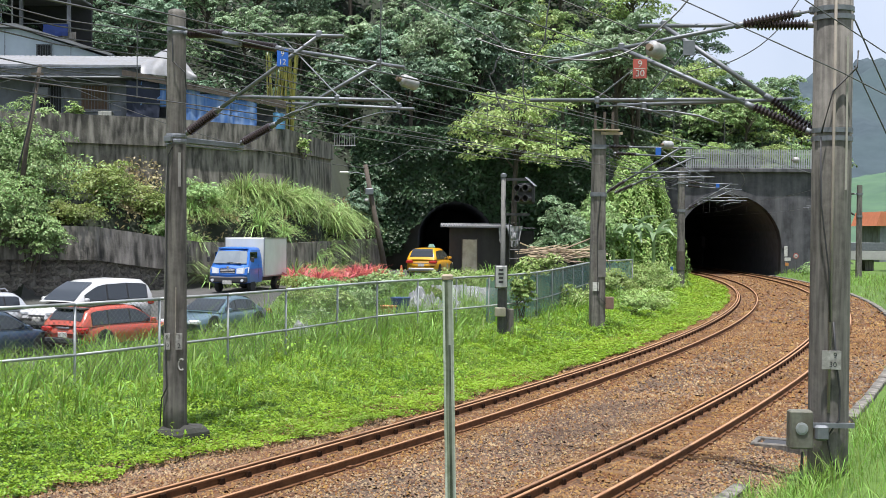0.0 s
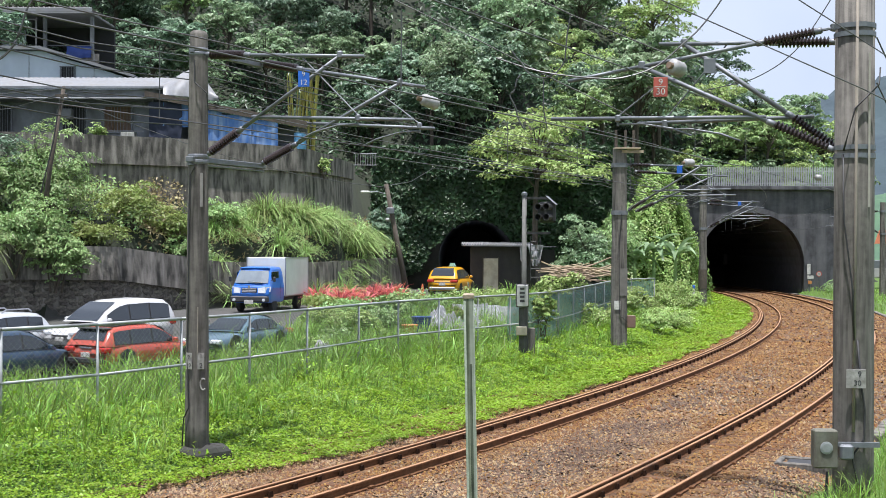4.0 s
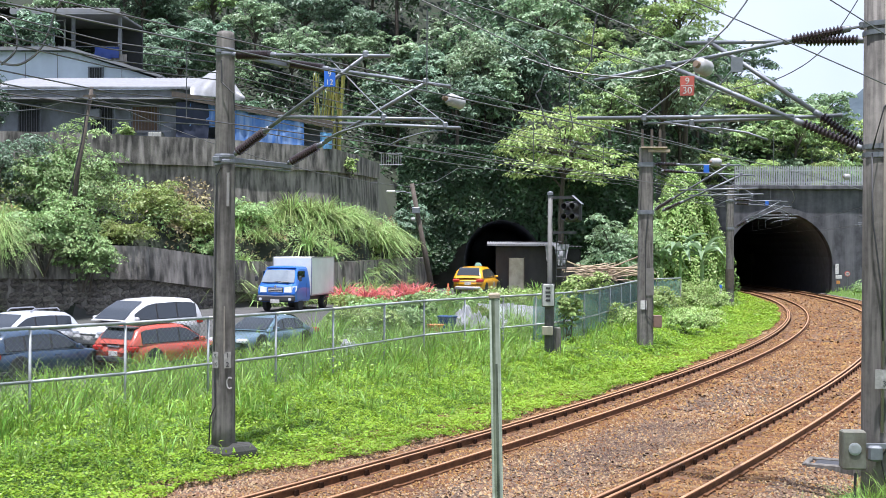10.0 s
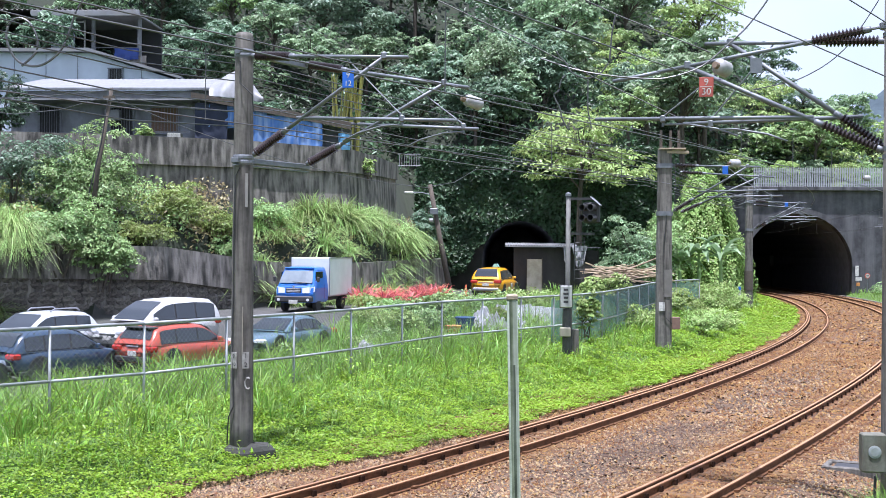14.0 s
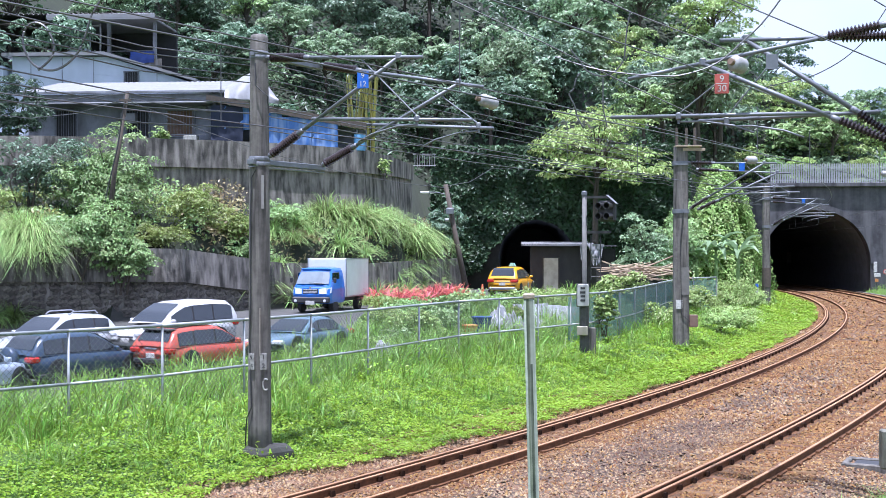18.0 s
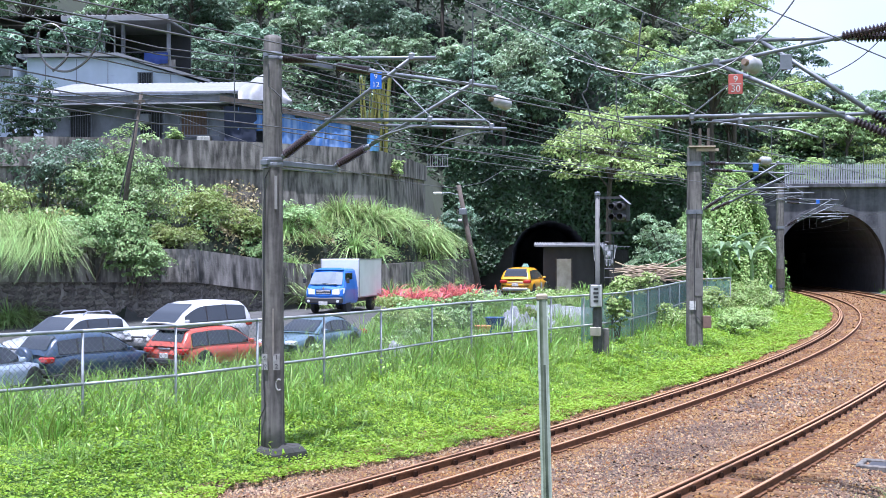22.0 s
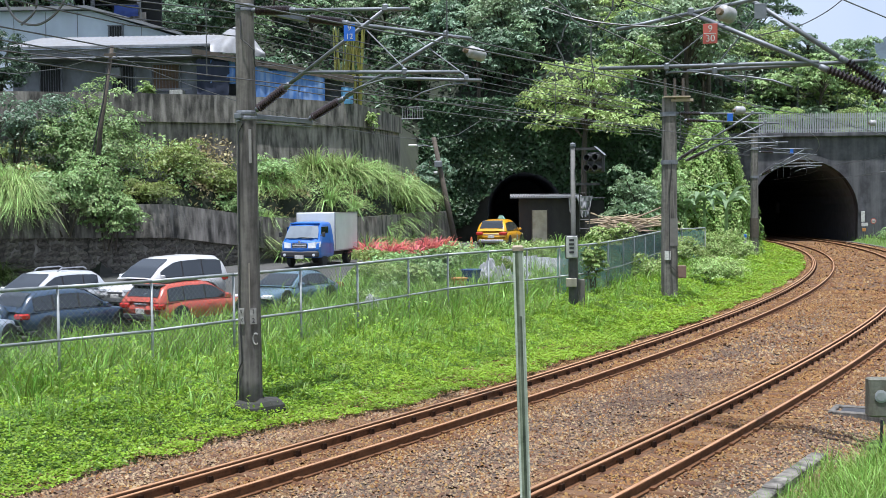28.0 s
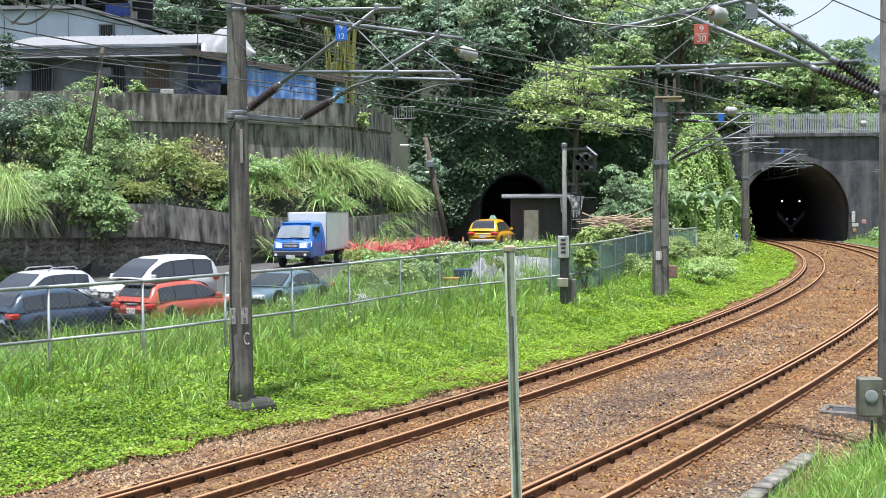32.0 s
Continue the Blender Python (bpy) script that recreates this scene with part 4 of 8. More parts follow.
part("cable", Bits().tube([(AX - 0.03, AY - 0.19, 6.9), (AX - 0.02, AY - 0.24, 6.5), (AX + 0.2, AY - 0.25, 6.3), (AX + 0.22, AY - 0.2, 6.0)], 0.012), INK, ma)
plate(ma, (AX + 2.05, AY - 1.25, 6.42), 0.2, 0.28, BLUE, (-0.2, -1), [("9", 0, 0.07, 0.13), ("12", 0, -0.07, 0.13)])
plate(ma, (AX - 0.1, AY - 0.215, 1.57), 0.12, 0.29, PLATE, (-0.35, -1), [("9", 0, 0.07, 0.1), ("10", 0, -0.07, 0.09)], INK)
plate(ma, (AX + 0.11, AY - 0.2, 1.57), 0.12, 0.29, PLATE, (0.5, -1), [("1", 0, 0.08, 0.12), ("2", 0, -0.08, 0.12)], INK)
part("groove", Bits().box((AX + 0.05, AY - 0.2, 2.1), (0.02, 0.016, 0.85), pose(0, 0, 0)), mat("pale_mortar", (0.27, 0.24, 0.2), (0.18, 0.16, 0.13), 9, 0.9, 0.2), ma, "pale mortar seam")
part("groove", Bits().box((AX + 0.1, AY - 0.18, 4.6), (0.05, 0.016, 0.6), pose(0, 0, 0)), mat("pale_repair", (0.24, 0.23, 0.21), (0.19, 0.18, 0.165), 9, 0.9, 0.2), ma, "pale repair patch")
arc = [(AX + 0.15 + 0.05 * math.cos(a), AY - 0.185, 1.16 + 0.1 * math.sin(a)) for a in np.linspace(0.9, 5.4, 12)]
part("painted_letter", Bits().tube(arc, 0.015, 5), PLATE, ma, "white painted letter")


def barrel(name, c, d, r=0.115, L=0.34):
    m = Matrix.Translation(c) @ Vector(d).to_track_quat("Z", "Y").to_matrix().to_4x4()
    t = thing(name, Matrix(), "white glazed barrel insulator on the feeder wire", "insulator", "barrel insulators")
    part("body", Bits().lathe([(0.03, -L * 0.55), (r * 0.75, -L * 0.5), (r, -L * 0.35), (r * 0.93, -L * 0.1), (r, 0.0), (r * 0.93, L * 0.1), (r, L * 0.3), (r * 0.7, L * 0.48), (0.03, L * 0.55)], 16, m), WHITE, t, smooth=True)
    part("cap", Bits().lathe([(0.05, -L * 0.75), (0.055, -L * 0.5), (0.03, -L * 0.48)], 10, m), mat("cap_cement", (0.2, 0.15, 0.1), (0.15, 0.1, 0.07), 6, 0.8, 0), t, "brown cemented cap")


barrel("barrel_insulator", (-0.62, 21.2, 6.2), (1, 0.5, -0.3))
barrel("barrel_insulator", (3.24, 18.2, 6.35), (0.75, 0.8, -0.15), 0.125, 0.3)

# thick mast beside the right track
mr = mast_thing(0, 0, 0, "thick weathered concrete mast with a meter box and red-plated bracket arms")
RX, RY = 5.65, 17.3
thR = track_dir(RX, RY)
dr = (-math.cos(thR), math.sin(thR))
lr = (math.sin(thR), math.cos(thR))
sec = [(-0.27, -0.2), (-0.2, -0.27), (0.2, -0.27), (0.27, -0.2), (0.27, 0.2), (0.2, 0.27), (-0.2, 0.27), (-0.27, 0.2)]
rnd = [(0.28 * math.cos(k * 0.2618), 0.28 * math.sin(k * 0.2618)) for k in range(24)]
part("pole", Bits().loft([[(RX + a * k, RY + b * k, z) for a, b in rnd] for z, k in ((-0.4, 1.03), (0.6, 1.02), (4.0, 1.0), (8.3, 0.97))]), CONCRETE, mr, smooth=True)
for z in (5.0, 6.75):
    b = Bits()
    for dz in (-0.06, 0.06):
        b.loft([[(RX + a * 1.05, RY + c * 1.05, z + dz + h) for a, c in rnd] for h in (-0.035, 0.035)])
    part("band", b, STEEL, mr, "steel mast band")
base_r = (RX - 0.2, RY + 0.05)
cantilever(mr, base_r, dr, 3.5, 6.83, 6.4, 5.0, 5.66, reach=1.05, ins=1.15, gap=0.3, reg=(-0.3, -0.09, 0.05))
part("top_tube", Bits().rod(*[(base_r[0] + dr[0] * q, base_r[1] + dr[1] * q, 6.83 - 0.123 * q) for q in (3.45, 4.25)], 0.032), STEEL, mr, smooth=True)
base_r2 = (RX - 0.15 + lr[0] * 0.35, RY + lr[1] * 0.35)
cantilever(mr, base_r2, dr, 2.9, 6.66, 6.85, 5.0, 5.58, reach=0.35, ins=1.1, gap=0.22)
plate(mr, (3.01, 18.3, 6.08), 0.215, 0.3, RED, (-0.15, -1), [("9", 0, 0.07, 0.145), ("30", 0, -0.075, 0.145)])
part("plate", Bits().box((3.01, 18.285, 6.08), (0.19, 0.006, 0.012)), PAPER, mr)
part("sign_back", Bits().box((3.74, 18.2, 6.39), (0.18, 0.012, 0.23), pose(0, 0, 0), bevel=0.003), STEEL, mr, "grey back of a sign plate")
plate(mr, (RX - 0.08, RY - 0.36, 1.76), 0.27, 0.27, PLATE, (-0.1, -1), [("9", 0.05, 0.065, 0.11), ("30", 0.02, -0.065, 0.11)], INK)
part("conduit", Bits().tube([(RX - 0.06, RY - 0.31, 8.3), (RX - 0.08, RY - 0.31, 4.0), (RX - 0.1, RY - 0.31, 1.0)], 0.022), mat("pale_conduit", (0.24, 0.21, 0.165), (0.17, 0.15, 0.12), 5, 0.7, 0.1), mr, "pale conduit pipe", smooth=True)
part("cable", Bits().tube([(RX - 0.05, RY - 0.33, 2.3), (RX + 0.0, RY - 0.33, 1.7), (RX + 0.06, RY - 0.33, 1.3), (RX + 0.05, RY - 0.33, 0.9), (RX - 0.12, RY - 0.33, 0.65), (RX - 0.05, RY - 0.34, 0.3), (RX + 0.1, RY - 0.33, 0.1)], 0.016), INK, mr, smooth=True)
part("cable", Bits().tube([(RX - 0.25, RY - 0.3, 5.0), (RX - 0.1, RY - 0.33, 5.6), (RX + 0.25, RY - 0.3, 5.95), (RX + 0.3, RY - 0.2, 6.2)], 0.014), INK, mr, smooth=True)
part("cable", Bits().tube([(RX - 0.25, RY - 0.28, 4.95), (RX - 0.24, RY - 0.3, 4.0), (RX - 0.12, RY - 0.33, 3.0), (RX - 0.1, RY - 0.33, 2.3)], 0.012), INK, mr, smooth=True)
part("earth_strip", Bits().box((RX + 0.12, RY - 0.278, 5.3), (0.03, 0.01, 2.2)), mat("pale_earth_strip", (0.35, 0.33, 0.28), (0.25, 0.24, 0.2), 5, 0.7, 0), mr)
box = part("meter_box", Bits().box((RX - 0.54, RY - 0.42, 0.78), (0.33, 0.2, 0.54), bevel=0.02), mat("grey_box_paint", (0.15, 0.15, 0.115), (0.1, 0.1, 0.08), 7, 0.7, 0.2, stain=(0.06, 0.05, 0.032), stain_scale=6, stain_amt=0.8, streak=0.5), mr, "grey painted steel meter box")
part("dial", Bits().lathe([(0.09, 0), (0.09, 0.012), (0.06, 0.018), (0.0, 0.018)], 16, pose(RX - 0.54, RY - 0.52, 0.8, 90, 0, 0)), FENCE, box, "round pale emblem")
part("bracket", Bits().box((RX - 0.05, RY - 0.34, 0.82), (0.62, 0.06, 0.07)).box((RX - 0.22, RY - 0.36, 0.72), (0.2, 0.16, 0.22), bevel=0.03), STEEL, mr)
part("cable", Bits().tube([(RX - 0.5, RY - 0.42, 0.45), (RX - 0.52, RY - 0.45, 0.1), (RX - 0.55, RY - 0.45, -0.2)], 0.02), INK, mr)
for p, q in (((RX + 0.28, RY - 0.1, 6.65), (RX + 3.6, RY + 0.8, 0.3)), ((RX + 0.28, RY - 0.1, 6.0), (RX + 3.3, RY + 0.5, 0.3))):
    part("stay_wire", Bits().rod(p, q, 0.012, n=5), WIRE, mr)

# smaller masts further along
for (x, y, h, side, arms, lab) in ((5.74, 44.0, 7.3, 1, 2, "square concrete mast with a small wooden top platform"), (15.0, 74.8, 7.6, 1, 2, "concrete mast near the tunnel mouth"),
                                   (32.6, 93.0, 7.4, -1, 2, "slender concrete mast across the tracks"), (33.0, 60.0, 7.4, -1, 0, "slender concrete mast far across the tracks")):
    m = mast_thing(0, 0, 0, lab)
    th = track_dir(x, y)
    d = (math.cos(th) * side, -math.sin(th) * side)
    l = (math.sin(th), math.cos(th))
    sc = 1.0 if y < 50 else 0.8 if side > 0 else 0.72
    part("pole", Bits().loft([[(x + a * k * sc, y + b * k * sc, z) for a, b in sec] for z, k in ((-0.4, 1.05), (2, 1.0), (h, 0.88))]), CONCRETE, m)
    for z in (4.95, 6.7):
        part("band", Bits().loft([[(x + a * sc * 1.06, y + b * sc * 1.06, z + e) for a, b in sec] for e in (-0.08, 0.08)]), STEEL, m)
    if arms:
        cantilever(m, (x + d[0] * 0.25, y + d[1] * 0.25), d, 3.2, 6.72, 6.6, 5.0, 5.75, reach=0.6)
        cantilever(m, (x + d[0] * 0.25 + l[0] * 1.2, y + d[1] * 0.25 + l[1] * 1.2), d, 3.5, 6.55, 6.3, 5.0, 5.6, reach=0.3)
    if y < 50:
        part("platform", Bits().box((x + 0.25, y - 0.1, h + 0.02), (0.95, 0.6, 0.05), pose(0, 0, 0)).box((x + 0.45, y - 0.2, h - 0.1), (0.8, 0.1, 0.1)), mat("pale_planks", (0.42, 0.34, 0.24), (0.3, 0.24, 0.17), 4, 0.8, 0.2), m, "pale wooden platform")
        for k in (-0.15, 0.2, 0.5):
            part("stub", Bits().rod((x + k, y - 0.1, h), (x + k, y - 0.1, h + 0.7), 0.06, 0.05), OLDWOOD, m)
        part("switch_box", Bits().box((x + 0.42, y - 0.25, 0.95), (0.3, 0.2, 0.45), bevel=0.02), mat("rusty_box", (0.2, 0.12, 0.09), (0.13, 0.08, 0.06), 5, 0.7, 0.2), m, "brown switch box")
        plate(m, (x - 0.1, y - 0.3, 1.55), 0.22, 0.32, PAPER, (0, -1))
        part("cable", Bits().tube([(x + 0.05, y - 0.3, 4.9), (x - 0.05, y - 0.31, 3.8), (x - 0.02, y - 0.31, 1.2), (x + 0.3, y - 0.32, 0.9)], 0.015), INK, m)
        part("painted_stripe", Bits().box((x + 0.12, y - 0.285, 2.4), (0.3, 0.01, 1.0)), mat("grey_paint_band", (0.17, 0.16, 0.145), (0.12, 0.113, 0.1), 4, 0.8, 0.2), m)
    if 70 < y < 80:
        part("dark_band", Bits().loft([[(x + a * 0.9, y + b * 0.9, z) for a, b in sec] for z in (1.2, 2.4)]), OLDWOOD, m, "dark painted band")
    if side > 0:
        plate(m, (x + d[0] * 2.2, y + d[1] * 2.2 - 0.1, 6.5), 0.2, 0.28, BLUE, (-0.1, -1))


# ---- wires ----
def wire(pts, r=0.011, sag=0.0, name="overhead_wire", label="thin dark overhead wire along the railway", group="overhead wires"):
    out = []
    for p, q in zip(pts[:-1], pts[1:]):
        p, q = Vector(p), Vector(q)
        n = max(2, int((q - p).length / 3))
        out += [p.lerp(q, i / n) - Vector((0, 0, sag * 4 * (i / n) * (1 - i / n))) for i in range(n)]
    out.append(Vector(pts[-1]))
    if len(pts) > 5:
        # a slack cable: rounded between its points
        P = [Vector(p) for p in (pts[0], *pts, pts[-1])]
        out = []
        for a, b, c, d in zip(P[:-3], P[1:-2], P[2:-1], P[3:]):
            for t in (0, 0.25, 0.5, 0.75):
                out.append(0.5 * (2 * b + (c - a) * t + (2 * a - 5 * b + 4 * c - d) * t * t + (3 * b - a - 3 * c + d) * t ** 3))
        out.append(P[-1])
    return single(name, Bits().tube(out, r, 5), WIRE, label, "wire", group)


FEEDERS = [
    ((-7.0, 15.0, 6.72), (-5.03, 21.9, 7.11), (5.1, 43.8, 7.18)),
    ((-7.0, 15.0, 6.61), (-5.03, 21.9, 7.0), (5.1, 43.8, 6.99)),
    ((-7.0, 15.0, 6.45), (-5.03, 21.9, 6.81), (5.1, 43.8, 6.81)),
    ((-7.0, 15.0, 6.36), (-5.03, 21.9, 6.68), (5.1, 43.8, 6.6)),
    ((-7.0, 15.0, 5.97), (-5.03, 21.9, 6.28), (5.1, 43.8, 6.23)),
    ((-7.0, 15.0, 5.79), (-5.03, 21.9, 6.11), (5.1, 43.8, 6.08)),
    ((-7.0, 15.0, 5.56), (-5.03, 21.9, 5.84), (5.1, 43.8, 5.96)),
]
for i, (p, q, s) in enumerate(FEEDERS):
    back = Vector(p) + (Vector(p) - Vector(q)) * 1.6
    end = Vector(s) + Vector((9.5, 30.5, 0.1 * i - 0.3))
    wire([back, p, q, s, end], 0.011, 0.12)
for off, zc, zm in ((GAUGE / 2, 5.28, 6.45), (SPACING + GAUGE / 2, 5.25, 6.35)):
    sup = [-30.0, 7.0, 32.0, 64.0, 96.0, 130.0, 180.0] if off < 2 else [-30.0, 6.0, 30.0, 60.0, 88.0, 125.0, 180.0]
    con, mes = [], []
    for i, s in enumerate(sup):
        c, _ = on_line(s, off + 0.2 * (-1) ** i)
        con.append((c.x, c.y, zc))
        mes.append((c.x, c.y, zm if s < 100 else 5.9))
    wire(con, 0.009, 0.0, "contact_wire", "straight contact wire above the track", "contact wires")
    wire(mes, 0.011, 0.35, "messenger_wire", "sagging messenger wire above the track", "messenger wires")
    b = thing("dropper_set", Matrix(), "thin vertical droppers between the wires", "wire", "droppers")
    for (p, q, s0, s1) in zip(con[:-1], mes[:-1], con[1:], mes[1:]):
        for k in range(1, 6):
            f = k / 6
            lo, hi = Vector(p).lerp(Vector(s0), f), Vector(q).lerp(Vector(s1), f) - Vector((0, 0, 0.35 * 4 * f * (1 - f)))
            part("dropper", Bits().rod(lo, hi, 0.007, n=4), WIRE, b)
# loose loops of cable near the feeders
wire([(-6.19, 17, 7.21), (-6.32, 17, 6.99), (-6.41, 17, 6.7), (-6.57, 17, 6.4), (-6.83, 17, 6.22), (-7.08, 17, 6.23), (-7.25, 17, 6.36), (-7.35, 17, 6.61), (-7.31, 17, 6.82), (-7.16, 17, 6.91), (-6.99, 17, 6.82), (-6.88, 17, 6.57), (-6.93, 17, 6.38), (-7.12, 17, 6.21)], 0.018, 0, "cable_loop", "slack black cable loop hanging from the feeders", "")
wire([(0.5, 18.8, 6.6), (1.2, 18.4, 6.32), (2.09, 18.4, 6.22), (2.51, 18.4, 6.25), (2.97, 18.4, 6.42), (3.38, 18.4, 6.77), (3.65, 18.4, 7.03), (3.96, 18.4, 7.45), (4.2, 18.4, 7.9)], 0.013, 0, "jumper_cable", "slack jumper cable below the bracket arm", "")
wire([(6.1, 19, 8.1), (5.81, 19, 7.56), (5.5, 19, 7.07), (5.33, 19, 6.83), (5.02, 19, 6.55), (4.66, 19, 6.34), (4.4, 19, 6.25), (3.86, 19, 6.13)], 0.009, 0, "jumper_cable", "thin slack jumper wire beside the thick mast", "")
wire([(-2.0, 12, 7.85), (2.07, 12, 6.05), (4.0, 12, 5.2), (14.0, 12, 0.2)], 0.007, 0, "stay_wire", "thin dark stay wire slanting down over the tracks", "stay wires")
wire([(1.0, 12, 7.6), (3.36, 12, 6.09), (3.99, 12, 5.69), (12.5, 12, 0.2)], 0.007, 0, "stay_wire", "thin dark stay wire slanting down past the thick mast", "stay wires")
wire([(1.64, 18.4, 7.21), (1.59, 18.4, 6.97), (1.56, 18.4, 6.67), (1.54, 18.4, 6.49), (1.46, 18.4, 6.36), (1.37, 18.4, 6.28), (1.22, 18.4, 6.23), (1.07, 18.4, 6.26), (0.94, 18.4, 6.35), (0.88, 18.4, 6.46), (0.79, 18.4, 6.56), (0.72, 18.4, 6.65)], 0.012, 0, "jumper_cable", "slack dark jumper hanging between the wires", "")
wire([(0.87, 18.4, 6.28), (0.81, 18.4, 6.2), (0.77, 18.4, 6.04), (0.7, 18.4, 5.97), (0.74, 18.4, 5.86), (0.79, 18.4, 5.76), (0.83, 18.4, 5.6), (0.91, 18.4, 5.45)], 0.013, 0, "jumper_cable", "kinked dark jumper hanging from the wires", "")
wire([(1.22, 18.4, 6.23), (1.22, 18.4, 6.1), (1.22, 18.4, 5.93), (1.22, 18.4, 5.76), (1.25, 18.4, 5.6), (1.28, 18.4, 5.45)], 0.01, 0, "jumper_cable", "short hanging jumper cable", "")
wire([(-0.76, 18.4, 8.35), (1.64, 18.4, 7.21), (3.09, 18.4, 6.62)], 0.01, 0, "stay_wire", "pale stay wire slanting down to the bracket arm", "stay wires")
wire([(-1.21, 20.0, 7.78), (0.31, 20.0, 7.05), (1.63, 20.0, 6.37), (2.89, 20.0, 5.77)], 0.01, 0, "stay_wire", "pale wire slanting down past the bracket arm", "stay wires")

# near post
post = thing("fence_post", pose(0.11, 9.0, 0, 0, -1.3, 0), "weathered square post with flaking pale paint", "post")
MOSSY = mat("mossy_old_post", (0.2, 0.22, 0.15), (0.085, 0.105, 0.055), 9, 0.9, 0.12, 60, stain=(0.03, 0.045, 0.022), stain_scale=26, stain_amt=0.95, streak=0.975, runs=((0.45, 0.48, 0.43), 26, 0.6, 0.985))
part("post", Bits().box((0, 0, 1.25), (0.08, 0.08, 3.92), bevel=0.008), MOSSY, post)
FLAKE = mat("flaking_pale_paint", (0.5, 0.54, 0.46), (0.36, 0.4, 0.31), 18, 0.8, 0.3, 60, stain=(0.1, 0.13, 0.07), stain_scale=14, stain_amt=0.8, streak=0.93)
for x, w in ((-0.032, 0.016), (0.036, 0.009)):
    part("paint_strip", Bits().box((x, -0.0405, 1.24), (w, 0.003, 3.88)), FLAKE, post, "pale flaking paint strip")
part("paint_strip", Bits().box((0.006, -0.0405, 1.0), (0.02, 0.002, 3.4)), mat("dark_bare_wood", (0.05, 0.065, 0.035), (0.02, 0.026, 0.016), 9, 0.9, 0.1, stain=(0.26, 0.29, 0.22), stain_scale=16, stain_amt=0.8, streak=0.95), post, "dark mossy streak where the paint is gone")
part("cap", Bits().box((0, 0, 3.21), (0.088, 0.088, 0.05), bevel=0.012), mat("rusty_cap", (0.33, 0.27, 0.19), (0.22, 0.18, 0.13), 20, 0.8, 0.3), post, "pale brown worn cap")

# signal post
sg = thing("railway_signal", Matrix(), "signal post with a hooded black lamp head seen from behind grass", "signal")
SX, SY = 1.9, 37.5
part("pole", Bits().rod((SX, SY, -0.2), (SX, SY, 5.3), 0.085, 0.075, 10), mat("grey_signal_pole", (0.13, 0.13, 0.118), (0.085, 0.085, 0.078), 5, 0.7, 0.2), sg, smooth=True)
part("lower_pole", Bits().rod((SX - 0.01, SY - 0.02, -0.2), (SX - 0.01, SY - 0.02, 1.75), 0.15, n=8), mat("dark_grey_pole_base", (0.09, 0.09, 0.082), (0.05, 0.05, 0.046), 5, 0.8, 0.2, streak=0.9, stain=(0.02, 0.02, 0.018), stain_scale=5), sg)
part("cap", Bits().lathe([(0.095, 5.28), (0.095, 5.36), (0.03, 5.4)], 10, pose(SX, SY, 0)), STEEL, sg)
HEAD = pose(SX + 0.72, SY - 0.02, 4.76, 0, 0, -34)
head = part("lamp_head", Bits().box((0, 0, 0), (0.6, 0.16, 0.66), HEAD, bevel=0.05), INK, sg, "black signal lamp head")
for dx in (-0.15, 0.15):
    for z in (0.16, -0.16):
        part("hood", Bits().lathe([(0.1, 0), (0.115, -0.26), (0.1, -0.26), (0.09, 0)], 12, HEAD @ pose(dx, -0.08, z, -90, 0, 0)), INK, head)
        part("lens", Bits().lathe([(0.11, 0), (0.08, 0.02), (0.0, 0.03)], 12, HEAD @ pose(dx, -0.085, z, 90, 0, 0)), BROWN, head, "dark unlit lens")
part("sun_plate", Bits().box((0, 0, 0), (0.46, 0.14, 0.02), HEAD @ pose(0.22, -0.1, 0.36, 0, 38, 0), bevel=0.005), STEEL, sg, "pale sunlit top plate")
for z in (4.1, 5.2):
    part("arm", Bits().box((SX + 0.4, SY, z), (0.85, 0.07, 0.08)), INK, sg)
lab = part("label_box", Bits().box((SX - 0.06, SY - 0.2, 2.13), (0.36, 0.22, 0.68), bevel=0.02), mat("grey_white_box_paint", (0.4, 0.4, 0.38), (0.3, 0.3, 0.28), 6, 0.6, 0.1, stain=(0.16, 0.16, 0.14), stain_scale=5, stain_amt=0.5, streak=0.7), sg, "grey-white box with dark writing")
part("frame", Bits().box((SX - 0.06, SY - 0.19, 2.13), (0.4, 0.2, 0.72), bevel=0.02), INK, sg)
for k, (w, z) in enumerate(((0.14, 2.35), (0.16, 2.22), (0.14, 2.1), (0.15, 1.97))):
    part("writing", Bits().box((SX - 0.07, SY - 0.315, z), (w, 0.004, 0.07)), INK, lab)
part("junction_box", Bits().box((SX - 0.08, SY - 0.2, 1.02), (0.34, 0.2, 0.28), bevel=0.02), mat("pale_grey_box", (0.3, 0.28, 0.2), (0.22, 0.2, 0.15), 5, 0.6, 0.1), sg, "grey junction box")
part("side_cabinet", Bits().box((SX + 0.22, SY + 0.1, 0.5), (0.28, 0.25, 1.2), bevel=0.02), CONCRETE, sg)
part("ladder", Bits().rod((SX + 0.2, SY, 2.6), (SX + 0.2, SY, 4.0), 0.015, n=5).rod((SX + 0.5, SY, 2.6), (SX + 0.5, SY, 4.0), 0.015, n=5), INK, sg)
for i in range(5):
    part("rung", Bits().rod((SX + 0.2, SY, 2.7 + i * 0.28), (SX + 0.5, SY, 2.7 + i * 0.28), 0.012, n=5), INK, sg)


